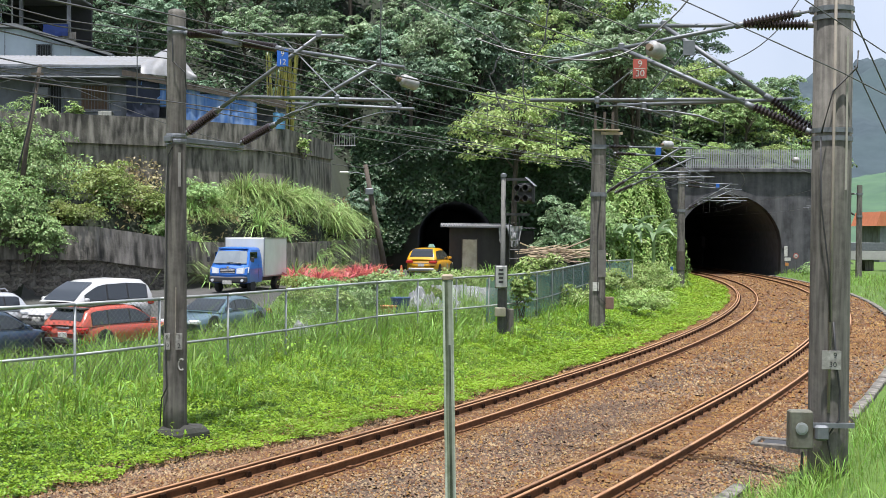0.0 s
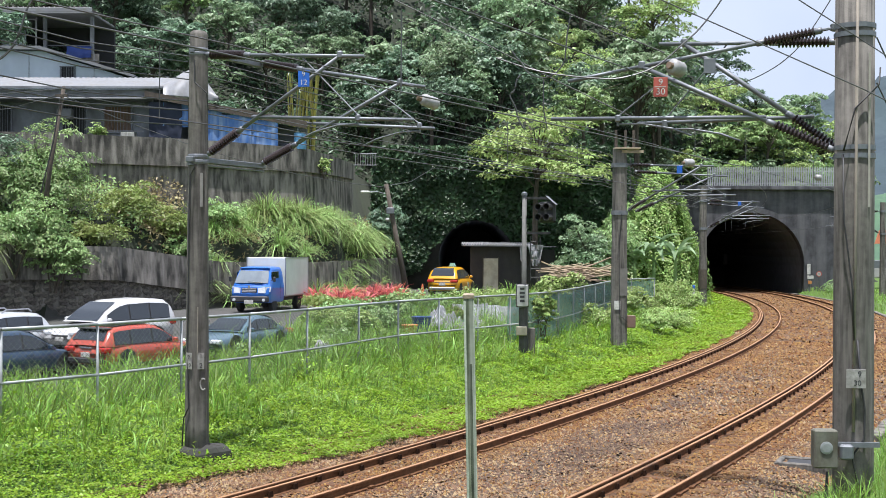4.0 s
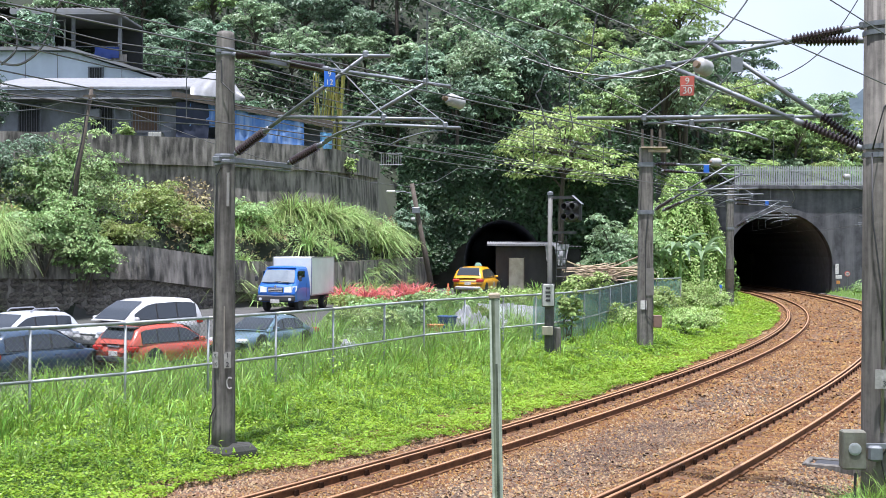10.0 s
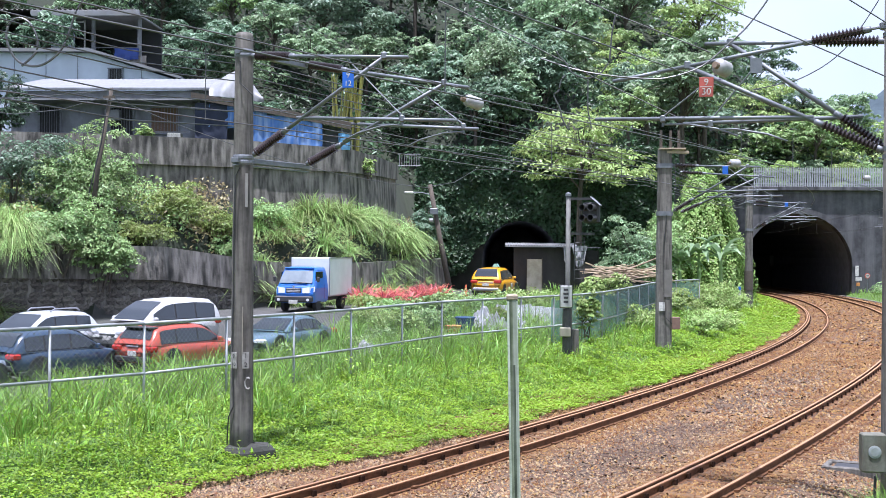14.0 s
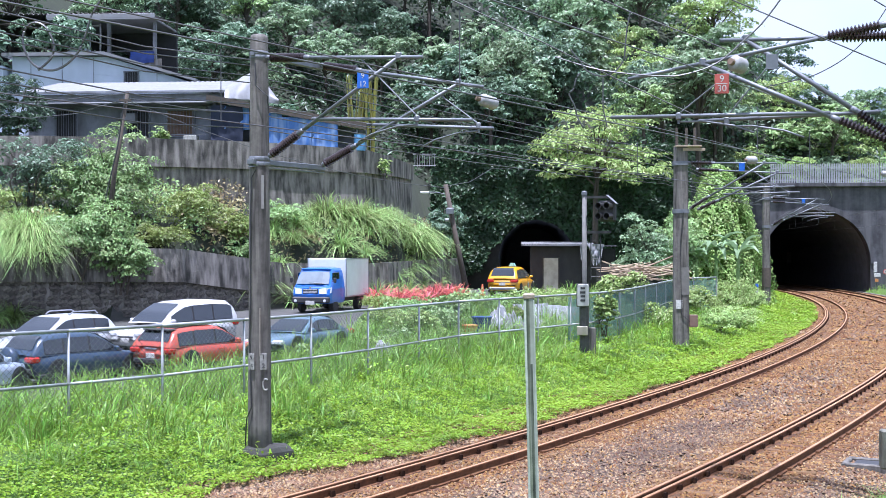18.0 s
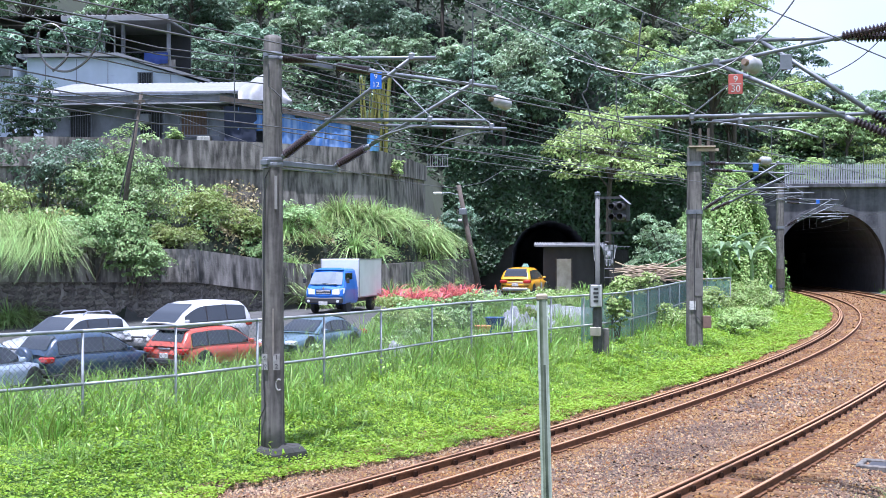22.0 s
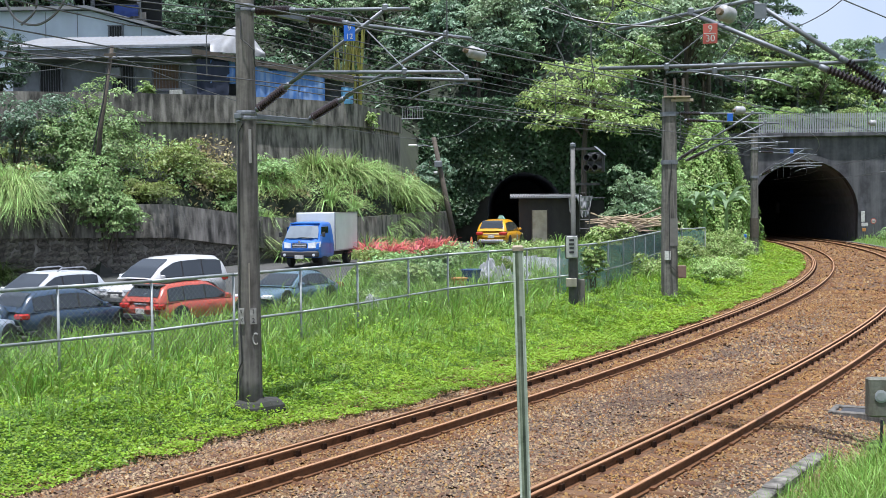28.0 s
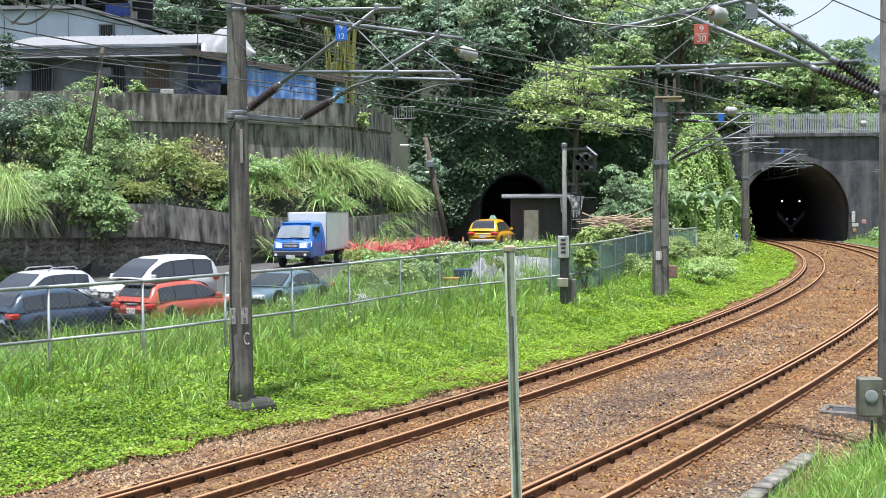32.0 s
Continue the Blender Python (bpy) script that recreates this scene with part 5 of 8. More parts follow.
# ---- grass, ground cover, shrubs ----
def blades(rng, base, length, width, lean=0.5, lean_dir=None, droop=0.6):
    """Arching grass blades on the points base."""
    k = len(base)
    a = rng.uniform(0, 6.283, k) if lean_dir is None else lean_dir + rng.normal(0, 0.7, k)
    o = np.stack([np.cos(a), np.sin(a), np.zeros(k)], 1)
    side = np.stack([-np.sin(a), np.cos(a), np.zeros(k)], 1)
    tw = rng.uniform(0, 6.283, k)
    side = side * np.cos(tw)[:, None] * 0.6 + side * 0.4 + o * 0.5 * np.sin(tw)[:, None]
    L = length * rng.uniform(0.45, 1.25, k)
    ln = lean * rng.uniform(0.2, 1.3, k)
    w = width * rng.uniform(0.7, 1.3, k)
    P = []
    for f, wf in ((0, 0.8), (0.35, 1.0), (0.7, 0.75)):
        h = L * f * (1 - droop * ln * f * 0.55)
        q = base + o * (L * ln * f * f)[:, None] + np.array([0, 0, 1]) * h[:, None]
        P += [q - side * (w * wf * 0.5)[:, None], q + side * (w * wf * 0.5)[:, None]]
    tip = base + o * (L * ln * 1.05)[:, None] + np.array([0, 0, 1]) * (L * (1 - droop * ln * 0.8))[:, None]
    P.append(tip)
    v = np.stack(P, 1).reshape(-1, 3)
    i = np.arange(k)[:, None] * 7
    f = np.concatenate([i + np.array(t) for t in ((0, 1, 3), (0, 3, 2), (2, 3, 5), (2, 5, 4), (4, 5, 6))], 1).reshape(-1, 3)
    return v, f


def patchy(x, y, scale, seed):
    return np.array([noise.noise((a * scale, b * scale, seed)) for a, b in zip(x, y)])


def on_bank(rng, n, s0, s1, o0, o1, power=1.0):
    """Random points beside the line: s along it, o off it (more of them near s0 for a larger power)."""
    s = s0 + (s1 - s0) * rng.random(n) ** power
    o = rng.uniform(o0, o1, n)
    x, y, th = (np.interp(s, LINE[:, 0], LINE[:, k]) for k in (1, 2, 3))
    x, y = x + o * np.cos(th), y - o * np.sin(th)
    return x, y, s, o


def cover():
    rng = np.random.default_rng(21)
    V, F, k = [], [], 0
    for n, s0, s1, size in ((155000, -5, 24, 0.054), (66000, 20, 55, 0.085), (28000, 50, 92, 0.145)):
        x, y, s, o = on_bank(rng, n, s0, s1, -6.3, -0.4)
        edge = -1.45 + 0.75 * patchy(s, o * 0, 0.22, 4) + 0.5 * patchy(s, o, 0.9, 9)
        near = np.clip((s - 4.5) / 5.5, 0, 1)
        edge = (edge - 0.1) * (1 - near) + (-0.5 + 0.35 * patchy(s, o, 0.5, 2) + 0.25 * patchy(s, o, 2.2, 5)) * near
        dens = 0.35 + 0.65 * (o > -4.2)
        keep = (o < edge) & (rng.random(len(o)) < dens)
        x, y, s, o = x[keep], y[keep], s[keep], o[keep]
        h = 0.04 + 0.13 * np.clip(patchy(x, y, 0.7, 7) + 0.4, 0, 1) + 0.16 * np.clip(patchy(x, y, 2.6, 19) + 0.1, 0, 1)
        z = np.maximum(height(x, y), np.interp(o, [-2.6, -2.0, -1.25, -0.6], [-0.24, -0.26, -0.2, -0.16])) + h * rng.uniform(0.55, 1.15, len(x))
        c = np.stack([x, y, z], 1)
        v, f = leaves(rng, c, np.tile([0, 0, 1.0], (len(c), 1)), size, 0.8, 0.4, 0.2, 0.4)
        V.append(v), F.append(f + k)
        k += len(v)
    single("ground_cover", grid_mesh("ground_cover", np.concatenate(V), np.concatenate(F)), L_COVER, "bright green low creeping ground cover beside the track", "plants", kind="stuff")


def tufts(rng, x, y, n_each, length, width, spread=0.09):
    """Tufts of blades that arch outwards from their middle."""
    k = len(x)
    z = height(x, y) - 0.02
    idx = np.repeat(np.arange(k), n_each)
    a = rng.uniform(0, 6.283, len(idx))
    q = spread * np.sqrt(rng.random(len(idx))) * rng.uniform(0.6, 1.6, k)[idx]
    base = np.stack([x[idx] + q * np.cos(a), y[idx] + q * np.sin(a), z[idx]], 1)
    L = (length * rng.uniform(0.65, 1.3, k))[idx]
    wind = rng.normal(0.3, 0.5, k)[idx]
    return blades(rng, base, L, width, 0.75, np.where(rng.random(len(idx)) < 0.75, a, wind), 0.7)


def tall_grass():
    rng = np.random.default_rng(22)
    V, F, k = [], [], 0
    for n, s0, s1, ln, wd, each in ((2150, -9, 22, 0.62, 0.024, 16), (1400, 18, 50, 0.7, 0.034, 13), (800, 46, 90, 0.7, 0.045, 11)):
        x, y, s, o = on_bank(rng, n, s0, s1, -14.6, -2.2)
        p = patchy(x, y, 0.45, 3)
        want = np.interp(o, [-14.6, -10.5, -5.2, -4.2, -3.2, -2.2], [0.95, 0.98, 0.95, 0.8, 0.5, 0.2]) + 0.5 * p
        keep = rng.random(n) < want
        x, y, o, p = x[keep], y[keep], o[keep], p[keep]
        L = ln * np.interp(o, [-10, -8, -6, -4.5, -2.5], [1.5, 1.6, 1.35, 0.85, 0.5]) * (1 + 0.45 * p) * np.interp(s[keep], [30, 50], [1, 0.6])
        v, f = tufts(rng, x, y, each, L, wd)
        V.append(v), F.append(f + k)
        k += len(v)
        # short blades between the tufts
        m = n * 4
        x, y, s, o = on_bank(rng, m, s0, s1, -9.5, -2.6)
        v, f = blades(rng, np.stack([x, y, height(x, y) - 0.02], 1), np.full(m, ln * 0.5), wd * 0.8, 0.8)
        V.append(v), F.append(f + k)
        k += len(v)
    single("tall_grass", grid_mesh("tall_grass", np.concatenate(V), np.concatenate(F)), L_GRASS, "tall uncut green grass along the fence", "grass", kind="stuff")
    # grass on the near right bank and beyond the right track
    V, F, k = [], [], 0
    for n, s0, s1, o0, o1, ln, wd in ((9000, -14, 6, 6.85, 8.2, 0.5, 0.014), (13000, -14, 14, 7.4, 12, 0.55, 0.014), (11000, 14, 104, 7.3, 14, 0.5, 0.03)):
        x, y, s, o = on_bank(rng, n, s0, s1, o0, o1)
        keep = y > 7
        x, y = x[keep], y[keep]
        v, f = blades(rng, np.stack([x, y, height(x, y) - 0.02], 1), ln * (1 + 0.4 * patchy(x, y, 0.5, 8)), wd, 0.7)
        V.append(v), F.append(f + k)
        k += len(v)
    # weeds in the stones at the foot of the thick mast
    m = 420
    x, y = 4.75 + 0.75 * rng.normal(0, 0.6, m), 16.2 + rng.normal(0, 0.45, m)
    v, f = blades(rng, np.stack([x, y, np.full(m, -0.3)], 1), np.full(m, 0.36), 0.012, 0.9)
    V.append(v), F.append(f + k)
    single("bank_grass", grid_mesh("bank_grass", np.concatenate(V), np.concatenate(F)), L_GRASS, "long arching grass on the near bank", "grass", kind="stuff")


def ballast_stones():
    rng = np.random.default_rng(23)
    V, F, R, k = [], [], [], 0
    ico = np.array([(0, 0, 1), (0.9, 0, 0.25), (0.28, 0.85, 0.2), (-0.73, 0.53, 0.3), (-0.73, -0.53, 0.2), (0.28, -0.85, 0.3)], float)
    tri = np.array([(0, 1, 2), (0, 2, 3), (0, 3, 4), (0, 4, 5), (0, 5, 1)])
    for n, s0, s1, size in ((96000, -3, 15, 0.027), (40000, 13, 38, 0.041), (12000, 36, 92, 0.065)):
        x, y, s, o = on_bank(rng, n, s0, s1, -2.5, 7.5)
        prof = np.interp(o, [-2.6, -2.0, -1.25, -0.6, 0.5, 1.7, 2.6, 3.6, 4.8, 6.0, 6.7, 7.6], [-0.2, -0.26, -0.2, -0.16, -0.15, -0.15, -0.15, -0.15, -0.15, -0.16, -0.22, -0.42])
        near_rail = np.minimum.reduce([np.abs(o - q) for q in (0, GAUGE, SPACING, SPACING + GAUGE)])
        check = np.minimum(np.abs(o - 0.14), np.abs(o - SPACING - 0.14))
        keep = (near_rail > 0.09) & (check > 0.13)
        x, y, s, o, prof = x[keep], y[keep], s[keep], o[keep], prof[keep]
        m = len(x)
        # rust spreads from the rails, and over the whole bed further along
        mid_gap = np.minimum(np.abs(o - GAUGE / 2), np.abs(o - SPACING - GAUGE / 2))
        far = np.interp(np.hypot(x, y), [15, 45], [0.0, 0.75])
        kind = (rng.random(m) < np.clip(np.interp(mid_gap, [0.6, 1.3], [0.8, 0.2]) + far, 0, 0.9)).astype(np.int32)
        oil = np.interp(o, [1.7, 2.3, 3.0, 3.6], [0, 1, 1, 0]) * np.interp(s, [5, 9, 19, 27], [0, 1, 1, 0]) * np.clip(0.75 + 1.4 * patchy(s, o, 0.45, 41), 0, 1)
        R.append(np.where(rng.random(m) < 0.8 * oil, 2, kind))
        sz = size * rng.uniform(0.55, 1.3, m)
        sh = rng.uniform(0.6, 1.25, (m, 1, 3)) * (1 + rng.normal(0, 0.16, (m, 6, 3)))
        p = ico[None] * sh * sz[:, None, None]
        a = rng.uniform(0, 6.283, m)
        ca, sa = np.cos(a)[:, None], np.sin(a)[:, None]
        q = np.stack([p[..., 0] * ca - p[..., 1] * sa, p[..., 0] * sa + p[..., 1] * ca, p[..., 2] * 1.15], 2)
        tilt = rng.normal(0, 0.35, (m, 2))
        q[..., 2] += q[..., 0] * tilt[:, :1] + q[..., 1] * tilt[:, 1:]
        q += np.stack([x, y, prof - 0.012 + rng.uniform(-0.01, 0.02, m)], 1)[:, None, :]
        V.append(q.reshape(-1, 3))
        F.append((np.arange(m)[:, None, None] * 6 + tri[None]).reshape(-1, 3) + k)
        k += m * 6
    me = grid_mesh("ballast_stones", np.concatenate(V), np.concatenate(F))
    me.materials.append(STONE)
    me.materials.append(RUSTSTONE)
    me.materials.append(OILSTONE)
    me.polygons.foreach_set("material_index", np.repeat(np.concatenate(R).astype(np.int32), 5))
    single("ballast_stones", me, STONE, "angular grey-brown ballast stones, rusty near the rails", "stones", kind="stuff")


def undergrowth():
    rng = np.random.default_rng(24)
    # wooded hillside
    n = 105000
    x, y = rng.uniform(-40, 42, n), rng.uniform(58, 165, n)
    d = foot_distance(x, y)
    keep = (d > 1.6) & ((x > -6) | (d > 24)) & (rng.random(n) < np.interp(y, [58, 90, 140, 165], [1, 0.9, 0.35, 0.35]))
    x, y = x[keep], y[keep]
    h = np.clip(1.5 + 2.2 * patchy(x, y, 0.35, 5), 0.1, 4)
    z = height(x, y) + h * rng.uniform(0.35, 1, len(x))
    c = np.stack([x, y, z], 1)
    v, f = leaves(rng, c, np.tile([0, -0.6, 0.6], (len(c), 1)), np.interp(y, [80, 130], [0.38, 0.7])[:, None], 0.45, 0.3, 0.2, 0.6)
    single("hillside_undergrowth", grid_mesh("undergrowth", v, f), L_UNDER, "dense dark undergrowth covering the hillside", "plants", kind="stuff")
    # creepers on the rock face over the small tunnel
    n = 34000
    x, z = rng.uniform(-6.2, 11, n), rng.uniform(1.5, 10.5, n)
    arch = np.hypot(x - OX, np.maximum(z - OS, 0))
    lim = np.interp(x, [-6, -3.9, -2.2, 3.9, 4.5, 7, 11], [1.2, 1.4, 3.6, 4.2, 2.4, 0.8, 0.6]) + 0.9 * patchy(x, z, 0.6, 6)
    keep = (z > lim) & (arch > OH + 0.05)
    x, z = x[keep], z[keep]
    y = 79.85 - 0.9 * np.clip(patchy(x, z, 0.5, 12) + 0.35, 0, 1) * rng.random(len(x)) - 0.25 * rng.random(len(x))
    v, f = leaves(rng, np.stack([x, y, z], 1), np.tile([0, -1.0, 0.3], (len(x), 1)), 0.34, 0.5, 0.2, 0.2, 0.5)
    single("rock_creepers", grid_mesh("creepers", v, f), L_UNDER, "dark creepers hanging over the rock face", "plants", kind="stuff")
    # weeds on the slope between the retaining walls
    n = 150000
    x, y = rng.uniform(-34, -2, n), rng.uniform(44, 80, n)
    d = foot_distance(x, y)
    keep = (d > 0.35) & (foot_distance(x, y, BACK) < -0.1) & (x < -3.5) & (patchy(x, y, 0.35, 14) > -0.38)
    x, y = x[keep], y[keep]
    h = np.clip(0.55 + 1.2 * patchy(x, y, 0.5, 15), 0.08, 1.7)
    z = height(x, y) + h * rng.uniform(0.2, 1, len(x))
    c = np.stack([x, y, z], 1)
    v, f = leaves(rng, c, np.tile([0, -0.5, 0.7], (len(c), 1)), 0.17, 0.5, 0.3, 0.2, 0.6)
    me = grid_mesh("slope_weeds", v, f)
    me.materials.append(L_SHRUB)
    me.materials.append(L_YELLOW)
    yel = (patchy(x, y, 0.28, 17) + rng.normal(0, 0.15, len(x))) > 0.0
    me.materials.append(L_DRY)
    dry = (patchy(x, y, 0.4, 27) + rng.normal(0, 0.12, len(x))) > 0.2
    me.polygons.foreach_set("material_index", np.repeat(np.where(dry, 2, yel).astype(np.int32), 2))
    single("slope_weeds", me, L_SHRUB, "green and yellowing weeds on the slope between the walls", "plants", kind="stuff")


def bush_mesh(seed, rx, ry, rz, leaf, n, clumps=9, aspect=0.5):
    rng = random.Random(seed)
    bl = []
    for i in range(clumps):
        a, q = rng.uniform(0, 6.283), math.sqrt(rng.random()) * 0.62
        e = rng.uniform(0.3, 0.5)
        bl.append((rx * q * math.cos(a), ry * q * math.sin(a), rz * rng.uniform(0.25, 0.66), rx * e, ry * e, rz * e * 0.85))
    return crown_mesh(seed, bl, n, leaf, aspect, 0.05, 12, (0.32, 0.62), "foliage")


def bush(x, y, z, rx, ry, rz, seed, material, leaf, n, label, aspect=0.5, group="shrubs", name="shrub", clumps=9):
    t = thing(name, pose(x, y, z), label, "shrub", group)
    part("foliage", bush_mesh(seed, rx, ry, rz, leaf, n, clumps, aspect), material, t)
    high = 0.8 if rz > 2.2 else 0.42
    st = Bits()
    rng = random.Random(seed)
    for i in range(5):
        st.tube([(rng.uniform(-0.2, 0.2), rng.uniform(-0.2, 0.2), -0.2), (rx * rng.uniform(-0.3, 0.3), ry * rng.uniform(-0.3, 0.3), rz * high * 0.5), (rx * rng.uniform(-0.5, 0.5), ry * rng.uniform(-0.5, 0.5), rz * high)], [0.05, 0.035, 0.015] if rz > 2.2 else [0.02, 0.015, 0.01], 5)
    part("stem", st, BARK, t)
    return t


def creeper_mound(x, y, z, rx, ry, h, seed, material, leaf, n, label, lean=0.0):
    """A steep heap wholly covered with creeper leaves; lean: how far its top lies to the side."""
    t = thing("creeper_mound", pose(x, y, z), label, "shrub", "shrubs")
    rng = np.random.default_rng(seed)

    def skin(a, f):
        bump = 1 + 0.16 * np.sin(a * 3 + seed + f * 4) + 0.1 * np.sin(a * 7 + f * 9 + seed) + 0.07 * np.sin(a * 13 - f * 17)
        r = (1.0 - 0.35 * f) * np.sqrt(np.clip(1 - f ** 4, 0, 1)) * bump
        return np.stack([rx * r * np.cos(a) + lean * f, ry * r * np.sin(a), h * f], -1)

    core = Bits().loft([[tuple(p * np.array([0.86, 0.86, 0.94])) for p in skin(np.arange(16) * 0.3927, np.full(16, f))] for f in (0.0, 0.2, 0.4, 0.6, 0.75, 0.88, 0.96)])
    part("core", core, SOIL, t, "shaded earth and stems under the creeper")
    a, f = rng.uniform(0, 6.283, n), rng.random(n) ** 0.85
    c = skin(a, f) * rng.uniform(0.93, 1.06, n)[:, None]
    out = np.stack([np.cos(a), np.sin(a), 0.25 + 0.9 * f ** 3], 1)
    v, q = leaves(rng, c, out, leaf, 0.62, 0.5, 0.2, 0.42)
    part("foliage", grid_mesh("foliage", v, q), material, t)
    return t


def clump_mesh(seed, n, length, width, spread, lean=0.9, droop=0.75, down=None):
    rng = np.random.default_rng(seed)
    a, q = rng.uniform(0, 6.283, n), spread * np.sqrt(rng.random(n))
    base = np.stack([q * np.cos(a), q * np.sin(a), np.zeros(n)], 1)
    v, f = blades(rng, base, np.full(n, length), width, lean, a if down is None else np.full(n, down), droop)
    return grid_mesh("blades", v, f)


def silvergrass():
    ms = [clump_mesh(40 + i, 340, 1.5, 0.052, 0.16, 1.1, 1.15) for i in range(4)]
    rng = random.Random(6)
    spots = []
    tries = 0
    while len(spots) < 84 and tries < 9000:
        tries += 1
        x, y = rng.uniform(-12.0, -3.4), rng.uniform(53, 74)
        d = float(foot_distance(np.array([x]), np.array([y]))[0])
        u = float(foot_distance(np.array([x]), np.array([y]), BACK)[0])
        if 0.45 < d < 5.0 and u < -0.4 and all((x - a) ** 2 + (y - b) ** 2 > 0.85 for a, b, _ in spots):
            spots.append((x, y, rng.uniform(0.55, 0.95) + 0.15 * float(sstep(-9.5, -6.5, x)) * float(sstep(72, 62, y))))
    spots += [(x, y, 1.0) for x, y in ((-21.5, 46.9), (-22.6, 46.7), (-20.8, 47.3), (-22.0, 47.9), (-23.6, 47.0), (-24.8, 46.8), (-21.2, 48.4))]
    spots += [(x, y, 1.05) for x, y in ((-10.6, 54.5), (-9.7, 55.4), (-8.8, 56.4), (-8.0, 57.2), (-7.3, 58.3), (-6.6, 59.6), (-6.1, 61.0))]
    spots += [(x, y, rng.uniform(0.95, 1.35)) for x, y in ((-9.9, 59.0), (-9.1, 59.6), (-8.3, 60.1), (-7.6, 61.0), (-7.1, 62.4), (-6.7, 64.0), (-6.7, 61.8), (-6.2, 65.5), (-5.7, 68.2), (-6.4, 63.6), (-6.0, 67.0))]
    hang = [clump_mesh(50 + i, 900, 1.55, 0.03, 0.6, 1.35, 1.3, -1.57) for i in range(2)]
    for i, (x, y, z) in enumerate(((-19.6, 46.6, 3.5), (-20.5, 46.5, 3.7), (-21.4, 46.4, 3.7), (-22.4, 46.2, 3.8), (-20.0, 46.7, 4.1), (-21.9, 46.5, 4.2))):
        t = thing("silvergrass_clump", pose(x, y, z, 0, 0, 9 * i - 20), "long pale silvergrass hanging over the top of the wall", "grass clump", "silvergrass clumps")
        part("tuft", hang[i % 2], L_PAMPAS, t)
    for x, y, k in spots:
        t = thing("silvergrass_clump", pose(x, y, ground_at(x, y) - 0.05, rng.uniform(-8, 22), 0, 0) @ pose(0, 0, 0, 0, 0, rng.uniform(0, 360)), "arching clump of long pale-edged silvergrass on the slope", "grass clump", "silvergrass clumps")
        t.scale = (k, k, k)
        part("tuft", ms[rng.randrange(4)], L_PAMPAS, t)


def fence_weeds():
    rng = np.random.default_rng(31)
    x, y, s, o = on_bank(rng, 26000, -12, 40, -9.5, -4.2)
    p = patchy(x, y, 0.55, 21)
    keep = p > 0.02
    x, y, p = x[keep], y[keep], p[keep]
    z = height(x, y) + (0.15 + 1.5 * p) * rng.random(len(x))
    v, f = leaves(rng, np.stack([x, y, z], 1), np.tile([0, 0, 1.0], (len(x), 1)), 0.085, 0.5, 0.4, 0.2, 0.6)
    # low broad-leaved clumps among the ground cover
    m = len(v)
    x, y, s, o = on_bank(rng, 34000, -11, 60, -5.8, -1.9)
    p = patchy(x, y, 1.1, 33)
    keep = p > 0.24
    x, y, p = x[keep], y[keep], p[keep]
    z = height(x, y) + 0.05 + (0.1 + 0.9 * (p - 0.2)) * rng.random(len(x))
    v2, f2 = leaves(rng, np.stack([x, y, z], 1), np.tile([0, 0, 1.0], (len(x), 1)), 0.09, 0.5, 0.4, 0.2, 0.6)
    v, f = np.concatenate([v, v2]), np.concatenate([f, f2 + m])
    single("fence_weeds", grid_mesh("fence_weeds", v, f), L_COVER, "leafy weeds among the tall grass by the fence", "plants", kind="stuff")


cover()
fence_weeds()
tall_grass()
ballast_stones()
undergrowth()
silvergrass()
# shrubs on and above the lower wall
bush(-18.4, 51.6, 4.4, 3.0, 1.8, 4.6, 61, L_SHRUB, 0.16, 15000, "large leafy shrub on the slope by the leaning pole", 0.42, clumps=16)
bush(-18.4, 48.0, 2.5, 2.6, 1.7, 3.0, 62, L_SHRUB, 0.14, 14000, "dense shrub hanging over the retaining wall", 0.5, clumps=14)
bush(-16.7, 48.3, 1.9, 1.6, 1.2, 2.4, 63, L_SHRUB, 0.13, 9000, "leafy shrub drooping over the wall", 0.5)
bush(-21.8, 51.0, 5.0, 2.6, 2.0, 3.8, 64, L_DARK, 0.18, 4400, "dark shrub near the top of the wall", 0.5)
bush(-23.6, 49.0, 4.2, 2.6, 2.0, 3.4, 65, L_BRIGHT, 0.18, 4600, "bright green shrub on the slope", 0.5)
bush(-15.0, 52.2, 4.0, 1.9, 1.6, 2.6, 66, L_YELLOW, 0.14, 3800, "yellow-green weedy shrub on the slope", 0.5)
bush(-15.3, 50.0, 3.4, 1.6, 1.0, 1.4, 99, L_YELLOW, 0.11, 4200, "yellow-green weeds at the top of the wall", 0.5)
bush(-13.2, 53.4, 3.8, 1.7, 1.4, 1.7, 90, L_YELLOW, 0.13, 3000, "yellow-green weeds on the slope", 0.5)
bush(-11.6, 56.0, 4.4, 1.6, 1.4, 1.6, 91, L_SHRUB, 0.13, 2600, "low shrub on the slope", 0.5)
bush(-12.3, 53.2, 2.7, 1.6, 1.0, 1.3, 92, L_SHRUB, 0.11, 4200, "leafy weeds at the top of the wall", 0.5)
bush(-25.4, 57.0, 8.2, 2.2, 2.0, 4.2, 67, L_CONIFER, 0.16, 7500, "dark conifer-like shrub on the terrace", 0.4)
bush(-18.1, 58.2, 8.8, 0.6, 0.5, 1.0, 93, L_BRIGHT, 0.12, 900, "small bright potted shrub on the parapet", 0.5)
bush(-7.4, 62.6, 7.4, 0.5, 0.5, 1.2, 94, L_BRIGHT, 0.12, 700, "small shrub growing from the wall end", 0.5)
bush(-4.6, 72.0, 3.2, 1.6, 2.0, 3.6, 95, L_DARK, 0.24, 2600, "dark broad-leaved shrub by the rock face", 0.5)
